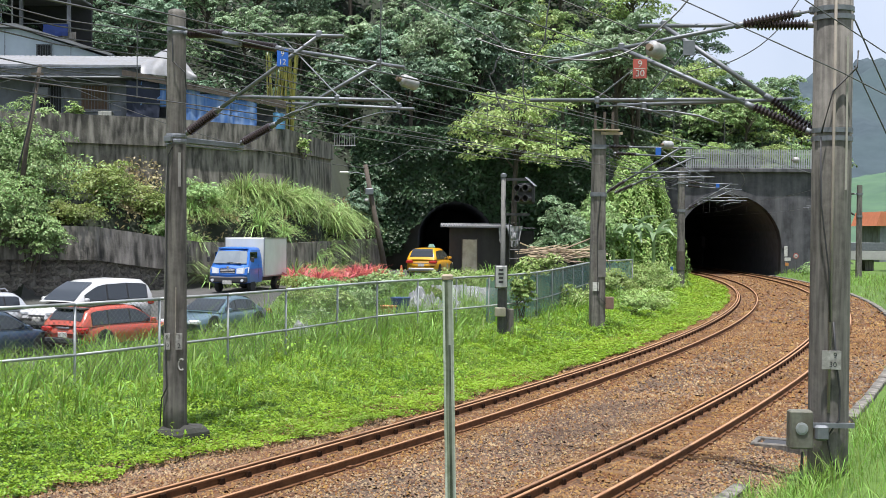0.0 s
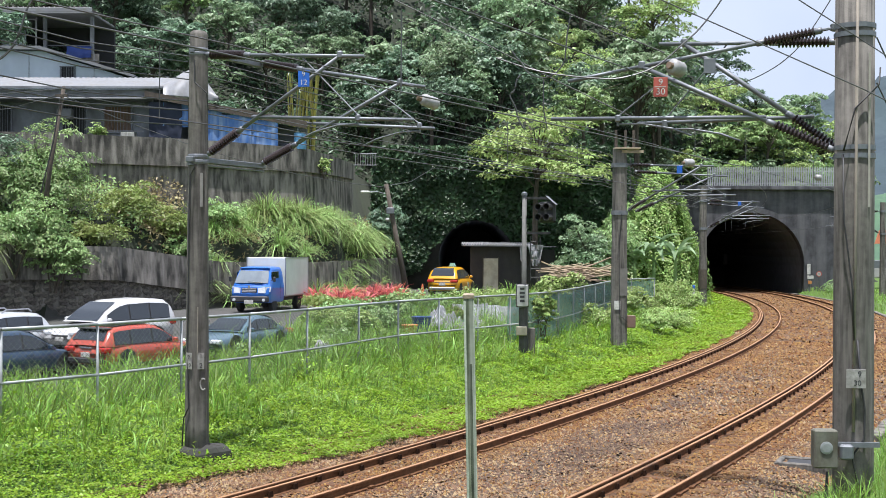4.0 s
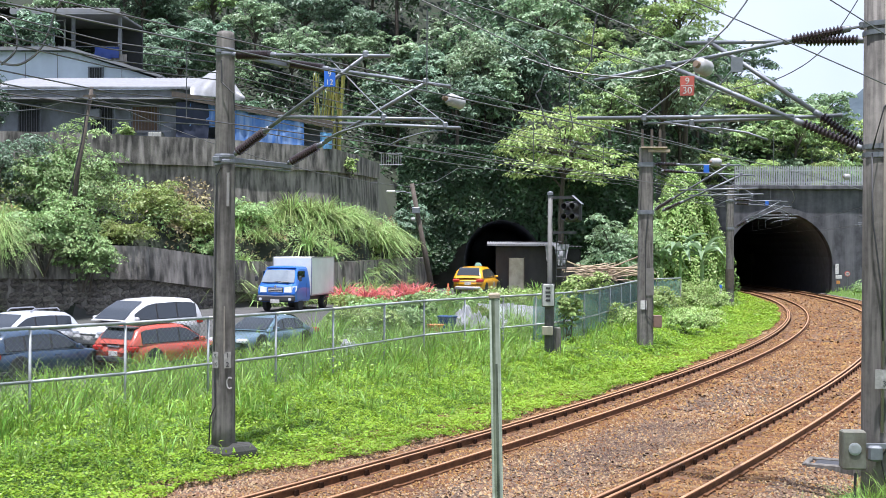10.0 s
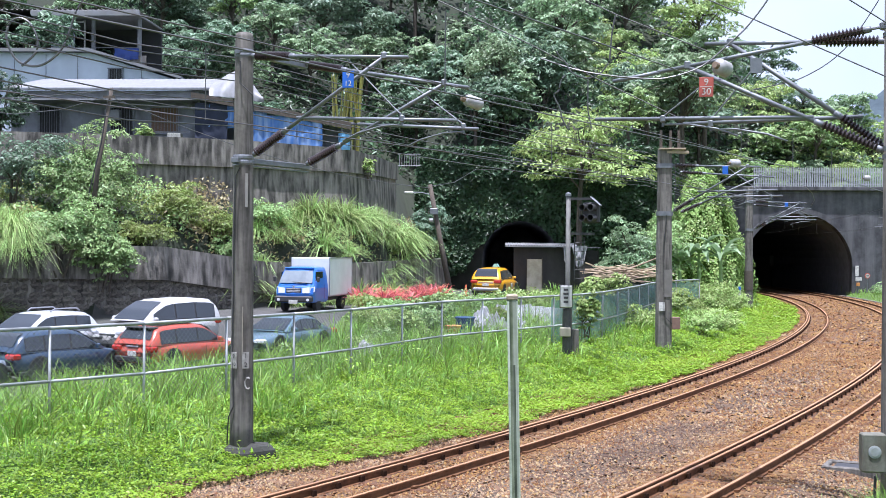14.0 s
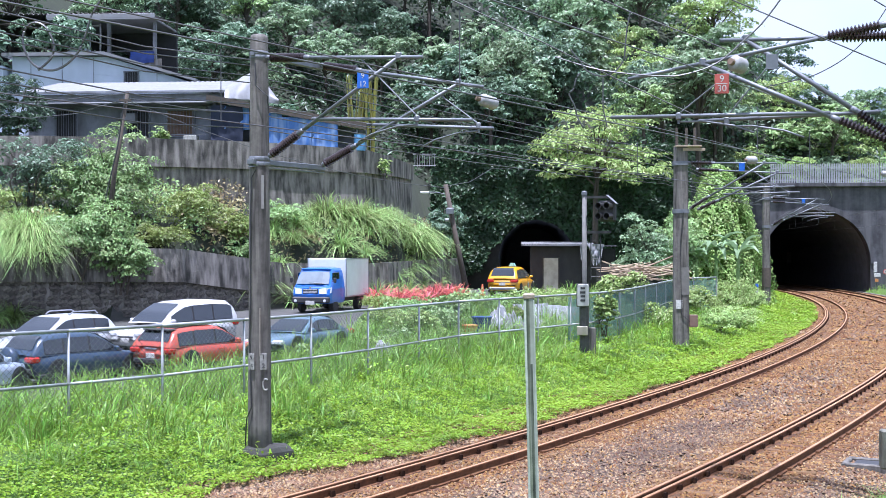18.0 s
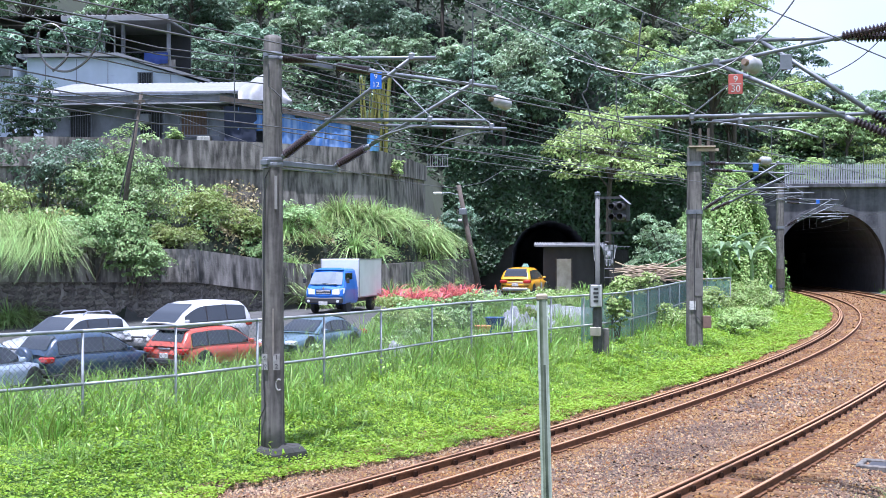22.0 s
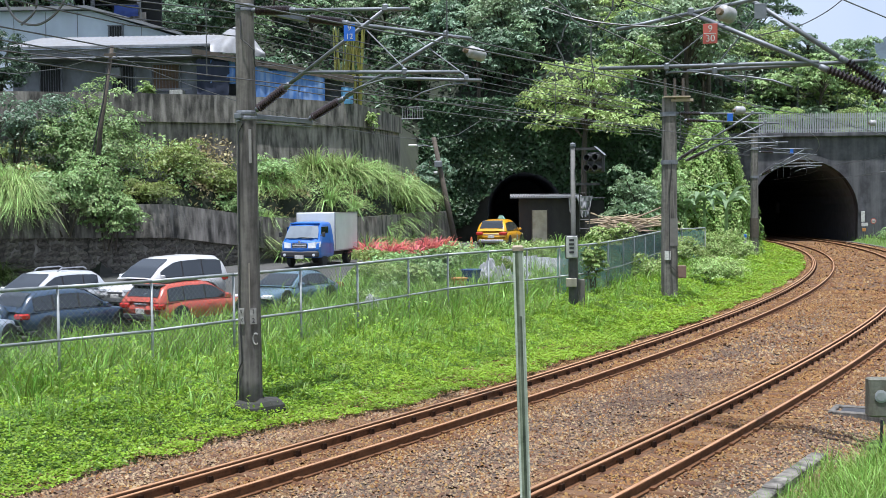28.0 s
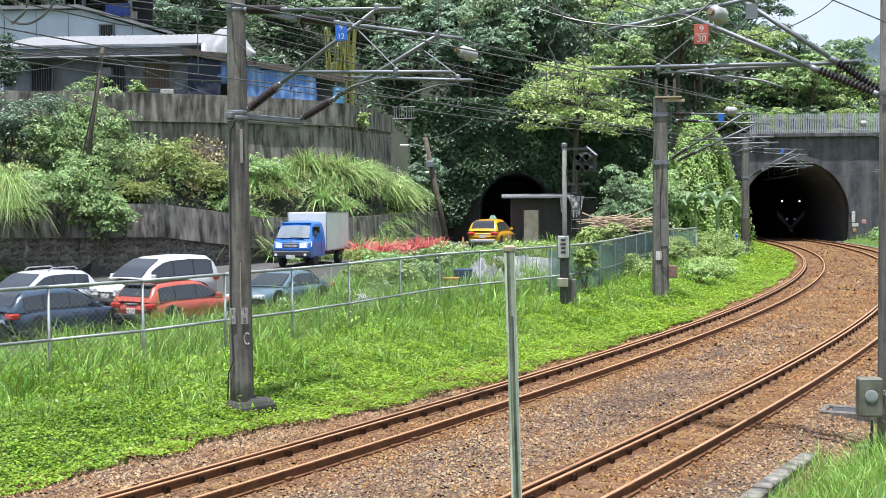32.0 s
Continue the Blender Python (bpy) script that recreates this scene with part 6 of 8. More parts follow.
bush(8.3, 50.6, -0.1, 1.0, 0.7, 1.3, 96, L_BRIGHT, 0.085, 3400, "creeper over the end of the fence", 0.6)
bush(9.4, 54.0, -0.1, 1.4, 1.1, 1.3, 97, L_BRIGHT, 0.085, 4000, "overgrown shrub past the fence end", 0.6)
bush(8.6, 58.0, 0.0, 1.8, 1.4, 1.8, 98, L_BRIGHT, 0.1, 5200, "bright shrub past the fence end", 0.6)
for i, (x, y, r, hh, mm) in enumerate(((-5.2, 45.5, 1.3, 1.1, L_BRIGHT), (-3.6, 48.5, 1.4, 1.0, L_SHRUB), (-2.2, 51.0, 1.4, 1.0, L_BRIGHT), (-0.6, 53.5, 1.6, 1.0, L_SHRUB), (-4.6, 41.5, 1.0, 1.0, L_SHRUB), (-2.4, 42.4, 0.9, 0.9, L_BRIGHT),
                                        (-4.8, 50.0, 1.2, 0.8, L_BRIGHT), (2.2, 56.0, 1.7, 0.9, L_BRIGHT), (3.8, 52.0, 1.4, 1.3, L_SHRUB), (-6.6, 38.0, 0.9, 0.9, L_SHRUB), (1.2, 43.6, 0.8, 0.9, L_SHRUB), (-4.4, 47.0, 1.6, 1.3, L_SHRUB), (-5.8, 49.2, 1.2, 1.0, L_YELLOW), (-3.0, 45.0, 1.3, 1.2, L_SHRUB), (-1.6, 47.6, 1.5, 1.5, L_SHRUB), (0.8, 50.0, 1.6, 1.4, L_BRIGHT), (-0.4, 45.8, 1.0, 1.2, L_YELLOW), (-5.0, 39.6, 1.0, 0.9, L_BRIGHT), (3.0, 47.0, 1.3, 1.3, L_SHRUB), (5.2, 49.0, 1.4, 1.2, L_BRIGHT))):
    bush(x, y, ground_at(x, y) - 0.1, r, r * 0.7, hh, 120 + i, mm, 0.11, 1500, "leafy roadside weeds behind the fence", 0.55, "roadside weeds", "weed_patch", 7)
# plants between the shed and the portal
creeper_mound(12.7, 76.5, -0.2, 2.5, 2.6, 8.7, 68, L_VINE, 0.18, 16000, "tall mound wholly covered with sunlit creeper beside the tunnel", -0.4)
creeper_mound(14.4, 81.5, -0.3, 2.3, 2.4, 6.6, 69, L_VINE, 0.19, 10000, "creeper-covered bank beside the tunnel mouth", -0.5)
creeper_mound(10.4, 77.5, 0.2, 2.2, 2.0, 6.2, 67, L_SHRUB, 0.19, 9000, "dark creeper-covered bank behind the stick pile")
bush(9.2, 72.0, 0.4, 2.2, 1.8, 5.2, 70, L_SHRUB, 0.22, 5000, "dark shrub with drooping leaves", 0.35, clumps=12)
bush(7.4, 71.0, 0.4, 2.2, 1.8, 5.6, 71, L_HILL, 0.22, 5000, "feathery dark green shrub by the shed", 0.35, clumps=14)
bush(10.8, 66.0, 0.0, 2.2, 1.6, 2.0, 72, L_BRIGHT, 0.11, 6000, "low creeper mound by the fence end", 0.6, clumps=12)
bush(12.6, 69.0, 0.0, 1.6, 1.4, 1.4, 73, L_BRIGHT, 0.11, 4400, "low leafy shrub near the mast", 0.6)
bush(4.6, 58.4, 0.7, 1.3, 1.0, 1.7, 74, L_BRIGHT, 0.15, 2400, "leafy shrub below the stick pile", 0.6)
bush(2.75, 41.3, 0.75, 0.55, 0.4, 1.5, 75, L_BRIGHT, 0.1, 2600, "creeper climbing on the fence", 0.7)
bush(2.7, 62.0, 0.75, 2.3, 1.0, 0.5, 76, L_BRIGHT, 0.12, 3000, "low bright green hedge plants before the shed", 0.6, clumps=14)
bush(-3.2, 47.0, 0.4, 1.2, 0.8, 1.5, 77, L_SHRUB, 0.13, 1600, "leafy shrub behind the fence", 0.6)
bush(-4.0, 43.0, 0.1, 1.5, 0.8, 1.3, 78, L_BRIGHT, 0.12, 1900, "bright leafy weeds behind the fence", 0.6)
for i, (x, y, z, r, h, mm) in enumerate(((19.4, 107.6, 9.0, 2.0, 4.6, L_BRIGHT), (22.2, 108.0, 9.1, 1.9, 3.6, L_SHRUB), (24.6, 107.6, 9.2, 1.8, 3.0, L_BRIGHT), (27.0, 108.2, 9.0, 2.0, 3.6, L_HILL), (29.6, 107.8, 8.9, 2.0, 3.4, L_BRIGHT), (32.4, 108.2, 8.6, 2.2, 3.6, L_SHRUB), (17.0, 104.0, 9.5, 2.0, 4.4, L_HILL))):
    bush(x, y, z - 0.4, r, r * 0.7, h, 150 + i, mm, 0.26, 3000, "leafy shrub behind the picket fence on the portal", 0.45, "portal shrubs", clumps=12)
for i, (x, y, r, h, mm) in enumerate(((0.0, 85.5, 2.6, 6.5, L_HILL), (-2.9, 86.0, 2.4, 5.5, L_DARK), (2.6, 88.0, 2.6, 6.5, L_DARK), (-0.6, 89.5, 2.6, 6.0, L_HILL))):
    bush(x, y, ground_at(x, y) - 0.4, r, r * 0.7, h, 170 + i, mm, 0.28, 3200, "dense leafy shrub above the small tunnel", 0.45, "hillside shrubs", clumps=14)
bush(36.5, 84.0, -0.2, 3.0, 2.2, 2.6, 79, L_SHRUB, 0.2, 3200, "shrub across the tracks", 0.5)
bush(31.5, 100.0, -0.2, 2.0, 1.2, 1.3, 80, L_SHRUB, 0.16, 1800, "low weeds at the foot of the portal", 0.5)
bush(41.0, 96.0, -0.2, 3.6, 2.2, 3.4, 81, L_HILL, 0.24, 3000, "dark shrub across the tracks", 0.5)


def banana(x, y, z, seed):
    rng = random.Random(seed)
    t = thing("banana_plant", pose(x, y, z), "broad-leaved banana plant beside the tunnel", "plant", "banana plants")
    stem = Bits().rod((0, 0, -0.2), (0, 0, 1.6), 0.12, 0.08)
    part("stem", stem, L_SHRUB, t)
    for i in range(11):
        a = i * 2.4 + rng.uniform(-0.3, 0.3)
        L, up = rng.uniform(1.5, 2.4), rng.uniform(0.5, 1.5)
        b = Bits()
        rings = []
        for k in range(11):
            f = k / 10
            c = Vector((math.cos(a) * L * f * 0.75, math.sin(a) * L * f * 0.75, 1.5 + L * (up * f - 0.8 * f * f)))
            w = 0.2 * math.sin(math.pi * min(0.97, 0.1 + f * 0.88)) * (1 + 0.22 * (k % 2))
            s = Vector((-math.sin(a), math.cos(a), 0)) * w
            lift = Vector((0, 0, w * 0.55))
            rings.append([c - s + lift, c, c + s + lift])
        b.loft(rings, closed=False)
        part("leaf", b, L_HILL, t)


banana(11.4, 71.5, 1.9, 1)
banana(10.2, 71.0, 1.4, 2)
banana(12.6, 71.0, 1.6, 3)


def cordyline():
    ms = [clump_mesh(80 + i, 42, 0.7, 0.06, 0.12, 1.1, 0.7) for i in range(3)]
    rng = random.Random(8)
    for i in range(26):
        f = i / 25
        x, y = -6.7 + 3.2 * f + rng.uniform(-0.3, 0.3), 53.5 + 7.0 * f + rng.uniform(-0.9, 0.9)
        t = thing("cordyline_plant", pose(x, y, ground_at(x, y) + rng.uniform(0.1, 0.4), rng.uniform(-15, 15), rng.uniform(-15, 15), rng.uniform(0, 360)), "red-leaved cordyline beside the road", "plant", "red cordyline plants")
        k = rng.uniform(0.9, 1.45)
        t.scale = (k, k, k)
        part("leaves", ms[i % 3], L_RED, t)
        part("stem", Bits().rod((0, 0, -0.6), (0, 0, 0.1), 0.03), BARK, t)


cordyline()


# ---- vehicles ----
def paint(name, c, rough=0.3):
    return mat(name, c, tuple(v * 0.85 for v in c), 2, rough, 0, coat=0.4)


GLASS = bpy.data.materials.new("tinted_glass")
GLASS.use_nodes = True
_g = GLASS.node_tree.nodes["Principled BSDF"]
_g.inputs["Base Color"].default_value, _g.inputs["Roughness"].default_value = (0.016, 0.021, 0.026, 1), 0.06
_g.inputs["Transmission Weight"].default_value, _g.inputs["IOR"].default_value = 0.1, 1.8
TYRE = mat("tyre_rubber", (0.02, 0.02, 0.02), (0.03, 0.03, 0.03), 8, 0.85, 0.2)
RIM = mat("alloy_rim", (0.4, 0.4, 0.42), (0.3, 0.3, 0.32), 8, 0.35, 0, metal=0.7)
PLASTIC = mat("black_plastic", (0.025, 0.025, 0.027), (0.035, 0.035, 0.037), 6, 0.6, 0.1)
LAMP_W = mat("clear_lamp", (0.66, 0.68, 0.7), (0.5, 0.52, 0.55), 20, 0.15, 0)
LAMP_R = mat("red_tail_lamp", (0.45, 0.03, 0.02), (0.3, 0.02, 0.015), 20, 0.2, 0)


def wheel(parent, x, y, r=0.32, w=0.2):
    s = 1 if x > 0 else -1
    m = pose(x, y, r, 0, 90, 0)
    t = part("wheel", Bits().lathe([(r * 0.6, -w / 2), (r * 0.93, -w / 2), (r, -w / 3), (r, w / 3), (r * 0.93, w / 2), (r * 0.6, w / 2)], 18, m), TYRE, parent)
    part("rim", Bits().lathe([(r * 0.62, w * 0.42 * s), (r * 0.55, w * 0.48 * s), (r * 0.2, w * 0.4 * s), (r * 0.08, w * 0.46 * s)], 14, m), RIM, t)


def car(name, x, y, fwd, L, W, H, material, label, shape="suv", rails=False, taxi=False, category="car"):
    """A parked car at (x, y), its nose along fwd; shape: suv, mpv or sedan."""
    z = ground_at(x, y)
    c = thing(name, pose(x, y, z, 0, 0, math.degrees(math.atan2(-fwd[0], fwd[1]))), label, category, "parked cars")
    w, h = W / 2, L / 2
    belt = {"suv": 0.6, "mpv": 0.58, "sedan": 0.62}[shape] * H
    hood = belt * {"suv": 0.97, "mpv": 0.93, "sedan": 0.94}[shape]
    secs = [(-h, 0.5, belt * 0.8, 0.84), (-h + 0.1, 0.3, belt * 0.97, 0.95), (-h * 0.5, 0.2, belt * 1.02, 1.0), (h * 0.3, 0.2, belt, 1.0), (h * 0.52, 0.2, hood * 0.98, 0.99), (h * 0.86, 0.22, hood * 0.86, 0.94), (h - 0.06, 0.3, hood * 0.74, 0.84), (h, 0.36, hood * 0.6, 0.74)]
    rings = []
    for yy, zl, zb, k in secs:
        q = w * k
        rings.append([(-q * 0.9, yy, zl), (-q, yy, zl + 0.14), (-q, yy, zb * 0.72), (-q * 0.95, yy, zb * 0.93), (-q * 0.86, yy, zb), (q * 0.86, yy, zb), (q * 0.95, yy, zb * 0.93), (q, yy, zb * 0.72), (q, yy, zl + 0.14), (q * 0.9, yy, zl)])
    part("body", Bits().loft(rings), material, c, smooth=True)
    part("sill", Bits().box((0, 0, 0.26), (W * 0.985, L * 0.93, 0.14), bevel=0.03), PLASTIC, c, "black lower cladding")
    prof = {"suv": [(-0.99, belt), (-0.96, belt + 0.12), (-0.86, H - 0.16), (-0.76, H - 0.05), (-0.4, H), (-0.05, H - 0.01), (0.08, H - 0.07), (0.3, H - 0.36), (0.47, belt)],
            "mpv": [(-1.0, belt), (-0.985, belt + 0.2), (-0.93, H - 0.2), (-0.84, H - 0.06), (-0.45, H), (0.0, H - 0.03), (0.16, H - 0.1), (0.4, H - 0.38), (0.6, belt)],
            "sedan": [(-0.78, belt), (-0.66, belt + 0.12), (-0.48, H - 0.1), (-0.36, H - 0.03), (-0.15, H), (0.0, H - 0.03), (0.1, H - 0.1), (0.28, H - 0.3), (0.42, belt)]}[shape]
    prof = [(a * h, b) for a, b in prof]
    zb = belt - 0.03
    f0 = prof[-1][0]

    def wide(z):
        return w * (0.93 - 0.2 * max(0.0, (z - belt) / (H - belt)) ** 1.3)

    rings = []
    for yy, zt in prof:
        zt = max(zt, zb + 0.03)
        a, b_, c_ = wide(zb), wide(zb + (zt - zb) * 0.75), wide(zt) * 0.86
        rings.append([(-a, yy, zb), (-b_, yy, zb + (zt - zb) * 0.8), (-c_, yy, zt - 0.01), (-c_ * 0.5, yy, zt + 0.012), (c_ * 0.5, yy, zt + 0.012), (c_, yy, zt - 0.01), (b_, yy, zb + (zt - zb) * 0.8), (a, yy, zb)])
    part("cabin", Bits().loft(rings, closed=False), material, c, smooth=True)

    def pane(nm, pts, material_=GLASS, label_="tinted glass"):
        q = [Vector(p) for p in pts]
        b = Bits().loft([q[i:i + 2] for i in range(0, len(q), 2)], closed=False)
        part(nm, b, material_, c, label_)

    def roofline(yy):
        return float(np.interp(yy, [p[0] for p in prof], [p[1] for p in prof]))

    for nm, ys in (("windscreen", np.linspace(prof[-1][0] - 0.04, prof[-3][0] + 0.03, 11)), ("rear_window", np.linspace(prof[1][0] + 0.01, prof[3][0] - 0.05, 11))):
        pts = []
        for yy in ys:
            zt = roofline(yy)
            q = wide(zt) * 0.84
            pts += [(-q, yy, zt + 0.03), (q, yy, zt + 0.03)]
        pane(nm, pts)
    cuts = {"suv": ((-0.8, -0.52), (-0.49, -0.1), (-0.07, 0.3)), "mpv": ((-0.88, -0.48), (-0.45, -0.05), (-0.02, 0.42)), "sedan": ((-0.56, -0.36), (-0.34, -0.02), (0.0, 0.27))}[shape]
    for s in (-1, 1):
        for k, (y0, y1) in enumerate(((cuts[0][0] - 0.012, cuts[-1][1] + 0.012), *cuts)):
            pts = []
            trim = 0.02 if k == 0 else 0.0
            for yy in np.linspace(y0 * h, y1 * h, 13 if k == 0 else 6):
                zt = roofline(yy) - 0.09 + trim
                z0 = belt + 0.03 - trim
                zt = max(zt, z0 + 0.02)
                zz = zb + (roofline(yy) - zb) * 0.8
                za = z0
                wa = wide(zb) + (wide(zb + (roofline(yy) - zb) * 0.75) - wide(zb)) * (za - zb) / max(0.05, zz - zb)
                zt = min(zt, zz)
                wt = wide(zb) + (wide(zb + (roofline(yy) - zb) * 0.75) - wide(zb)) * (zt - zb) / max(0.05, zz - zb)
                lift = 0.016 if k else 0.007
                pts += [(s * (wa + lift), yy, za), (s * (wt + lift), yy, zt)]
            pane("side_window", pts) if k else pane("window_trim", pts, PLASTIC, "black window trim")
    zt, wt = H - 0.03, wide(H) * 0.86
    r1, f1 = prof[3][0], prof[5][0]
    for s in (-1, 1):
        part("mirror", Bits().box((s * (w + 0.08), f0 - 0.35, belt + 0.07), (0.18, 0.12, 0.13), bevel=0.03), material, c)
        wheel(c, s * (w - 0.1), h * 0.62)
        wheel(c, s * (w - 0.1), -h * 0.6)
        part("wheel_arch", Bits().lathe([(0.37, 0), (0.41, 0.012), (0.37, 0.02)], 16, pose(s * w * 0.985, h * 0.62, 0.34, 0, 90 * s, 0)), PLASTIC, c)
        part("wheel_arch", Bits().lathe([(0.37, 0), (0.41, 0.012), (0.37, 0.02)], 16, pose(s * w * 0.985, -h * 0.6, 0.34, 0, 90 * s, 0)), PLASTIC, c)
        part("headlamp", Bits().box((s * w * 0.66, h - 0.13, hood * 0.72), (0.4, 0.26, 0.15), bevel=0.04), LAMP_W, c, "clear headlamp")
        part("tail_lamp", Bits().box((s * w * 0.76, -h + 0.11, belt * 0.86), (0.42, 0.3, 0.17), bevel=0.04), LAMP_R, c, "red tail lamp")
        part("door_seam", Bits().box((s * (w + 0.001), h * 0.05, belt * 0.62), (0.006, 0.012, belt * 0.6)), PLASTIC, c)
        part("door_handle", Bits().box((s * (w + 0.01), -h * 0.02, belt * 0.82), (0.03, 0.16, 0.03)), material, c)
        if rails:
            part("roof_rail", Bits().tube([(s * wt * 0.92, r1 + 0.15, zt + 0.04), (s * wt * 0.94, r1 + 0.3, zt + 0.13), (s * wt * 0.94, f1 - 0.3, zt + 0.13), (s * wt * 0.92, f1 - 0.12, zt + 0.04)], 0.025), RIM, c, "silver roof rail")
    part("grille", Bits().box((0, h - 0.03, hood * 0.58), (W * 0.42, 0.06, 0.16), bevel=0.02), PLASTIC, c)
    part("number_plate", Bits().box((0, -h + 0.03, belt * 0.68), (0.38, 0.08, 0.16), bevel=0.01), PAPER, c, "white number plate")
    part("number_plate", Bits().box((0, h, 0.48), (0.38, 0.05, 0.15), bevel=0.01), PAPER, c, "white number plate")
    part("bumper", Bits().box((0, -h + 0.05, 0.42), (W * 0.86, 0.16, 0.2), bevel=0.05), PLASTIC if not taxi else RIM, c)
    if taxi:
        part("roof_sign", Bits().prism([(-0.22, 0), (0.22, 0), (0.1, 0.2), (-0.1, 0.2)], -0.07, 0.07, pose(0, 0.1, H + 0.02)), mat("pale_blue_sign", (0.25, 0.5, 0.5), (0.2, 0.42, 0.42), 5, 0.4, 0), c, "pale roof sign")
        for s in (-1, 1):
            part("door_emblem", Bits().lathe([(0.16, 0), (0.16, 0.006), (0, 0.006)], 14, pose(s * (w + 0.004), 0.35, belt * 0.6, 0, 90 * s, 0)), PAPER, c, "round pale door emblem")
        part("chrome_bar", Bits().box((0, -h + 0.02, belt * 0.8), (W * 0.5, 0.05, 0.05)), RIM, c, "chrome tailgate bar")
    return c


F_AWAY = (0.16, 0.987)
suv = car("parked_suv", -13.5, 35.2, (0.55, 0.835), 4.3, 1.8, 1.45, paint("dark_blue_grey_paint", (0.025, 0.048, 0.085)), "dark blue-grey suv with a spare wheel, parked behind the fence")
spare = part("spare_wheel", Bits().lathe([(0.0, 0.0), (0.34, 0.0), (0.37, 0.05), (0.37, 0.18), (0.33, 0.22), (0.15, 0.24), (0.0, 0.24)], 20, pose(-0.2, -2.12, 0.72, 90, 0, 0)), paint("spare_cover", (0.03, 0.05, 0.085)), suv, "dark spare wheel cover", smooth=True)
red = car("parked_hatchback", -10.25, 37.2, (0.5, 0.866), 4.3, 1.78, 1.44, paint("orange_red_paint", (0.42, 0.075, 0.045)), "orange-red hatchback with a glossy black roof, parked")
part("roof_panel", Bits().loft([[(-0.52, -1.6, 1.415), (0.52, -1.6, 1.415)], [(-0.56, -0.86, 1.462), (0.56, -0.86, 1.462)], [(-0.55, -0.1, 1.452), (0.55, -0.1, 1.452)]], closed=False), paint("gloss_black_roof", (0.02, 0.02, 0.022), 0.15), red, "glossy black roof panel")
part("rear_wiper", Bits().rod((-0.25, -2.02, 1.0), (0.15, -1.98, 1.13), 0.014, n=5), RIM, red)
part("spoiler", Bits().box((0, -1.78, 1.36), (1.2, 0.3, 0.05), bevel=0.02), PLASTIC, red, "black roof spoiler")
part("badge_bar", Bits().box((0, -2.13, 0.8), (0.5, 0.05, 0.05), bevel=0.01), RIM, red, "chrome tailgate bar")
car("parked_suv", -15.7, 38.6, (-0.4, -0.917), 4.5, 1.82, 1.55, paint("silver_white_paint", (0.42, 0.44, 0.46)), "silver-white suv with roof rails, parked", rails=True)
car("parked_mpv", -12.4, 41.5, (-0.46, -0.888), 4.75, 1.82, 1.75, paint("white_paint", (0.52, 0.52, 0.515)), "white people carrier with a sloping bonnet, parked", "mpv")
car("parked_sedan", -7.75, 40.6, (-0.4, -0.917), 4.4, 1.74, 1.3, paint("steel_blue_paint", (0.085, 0.14, 0.18)), "steel-blue sedan parked behind the fence", "sedan")
car("parked_hatchback", -15.35, 31.6, F_AWAY, 4.2, 1.78, 1.55, paint("pale_blue_paint", (0.35, 0.42, 0.5)), "pale silver-blue car parked at the end of the row")
car("taxi", -0.7, 70.5, (0.24, 0.97), 4.6, 1.82, 1.64, paint("taxi_yellow_paint", (0.68, 0.33, 0.008)), "yellow taxi with a roof sign, stopped on the lane", taxi=True, category="taxi")


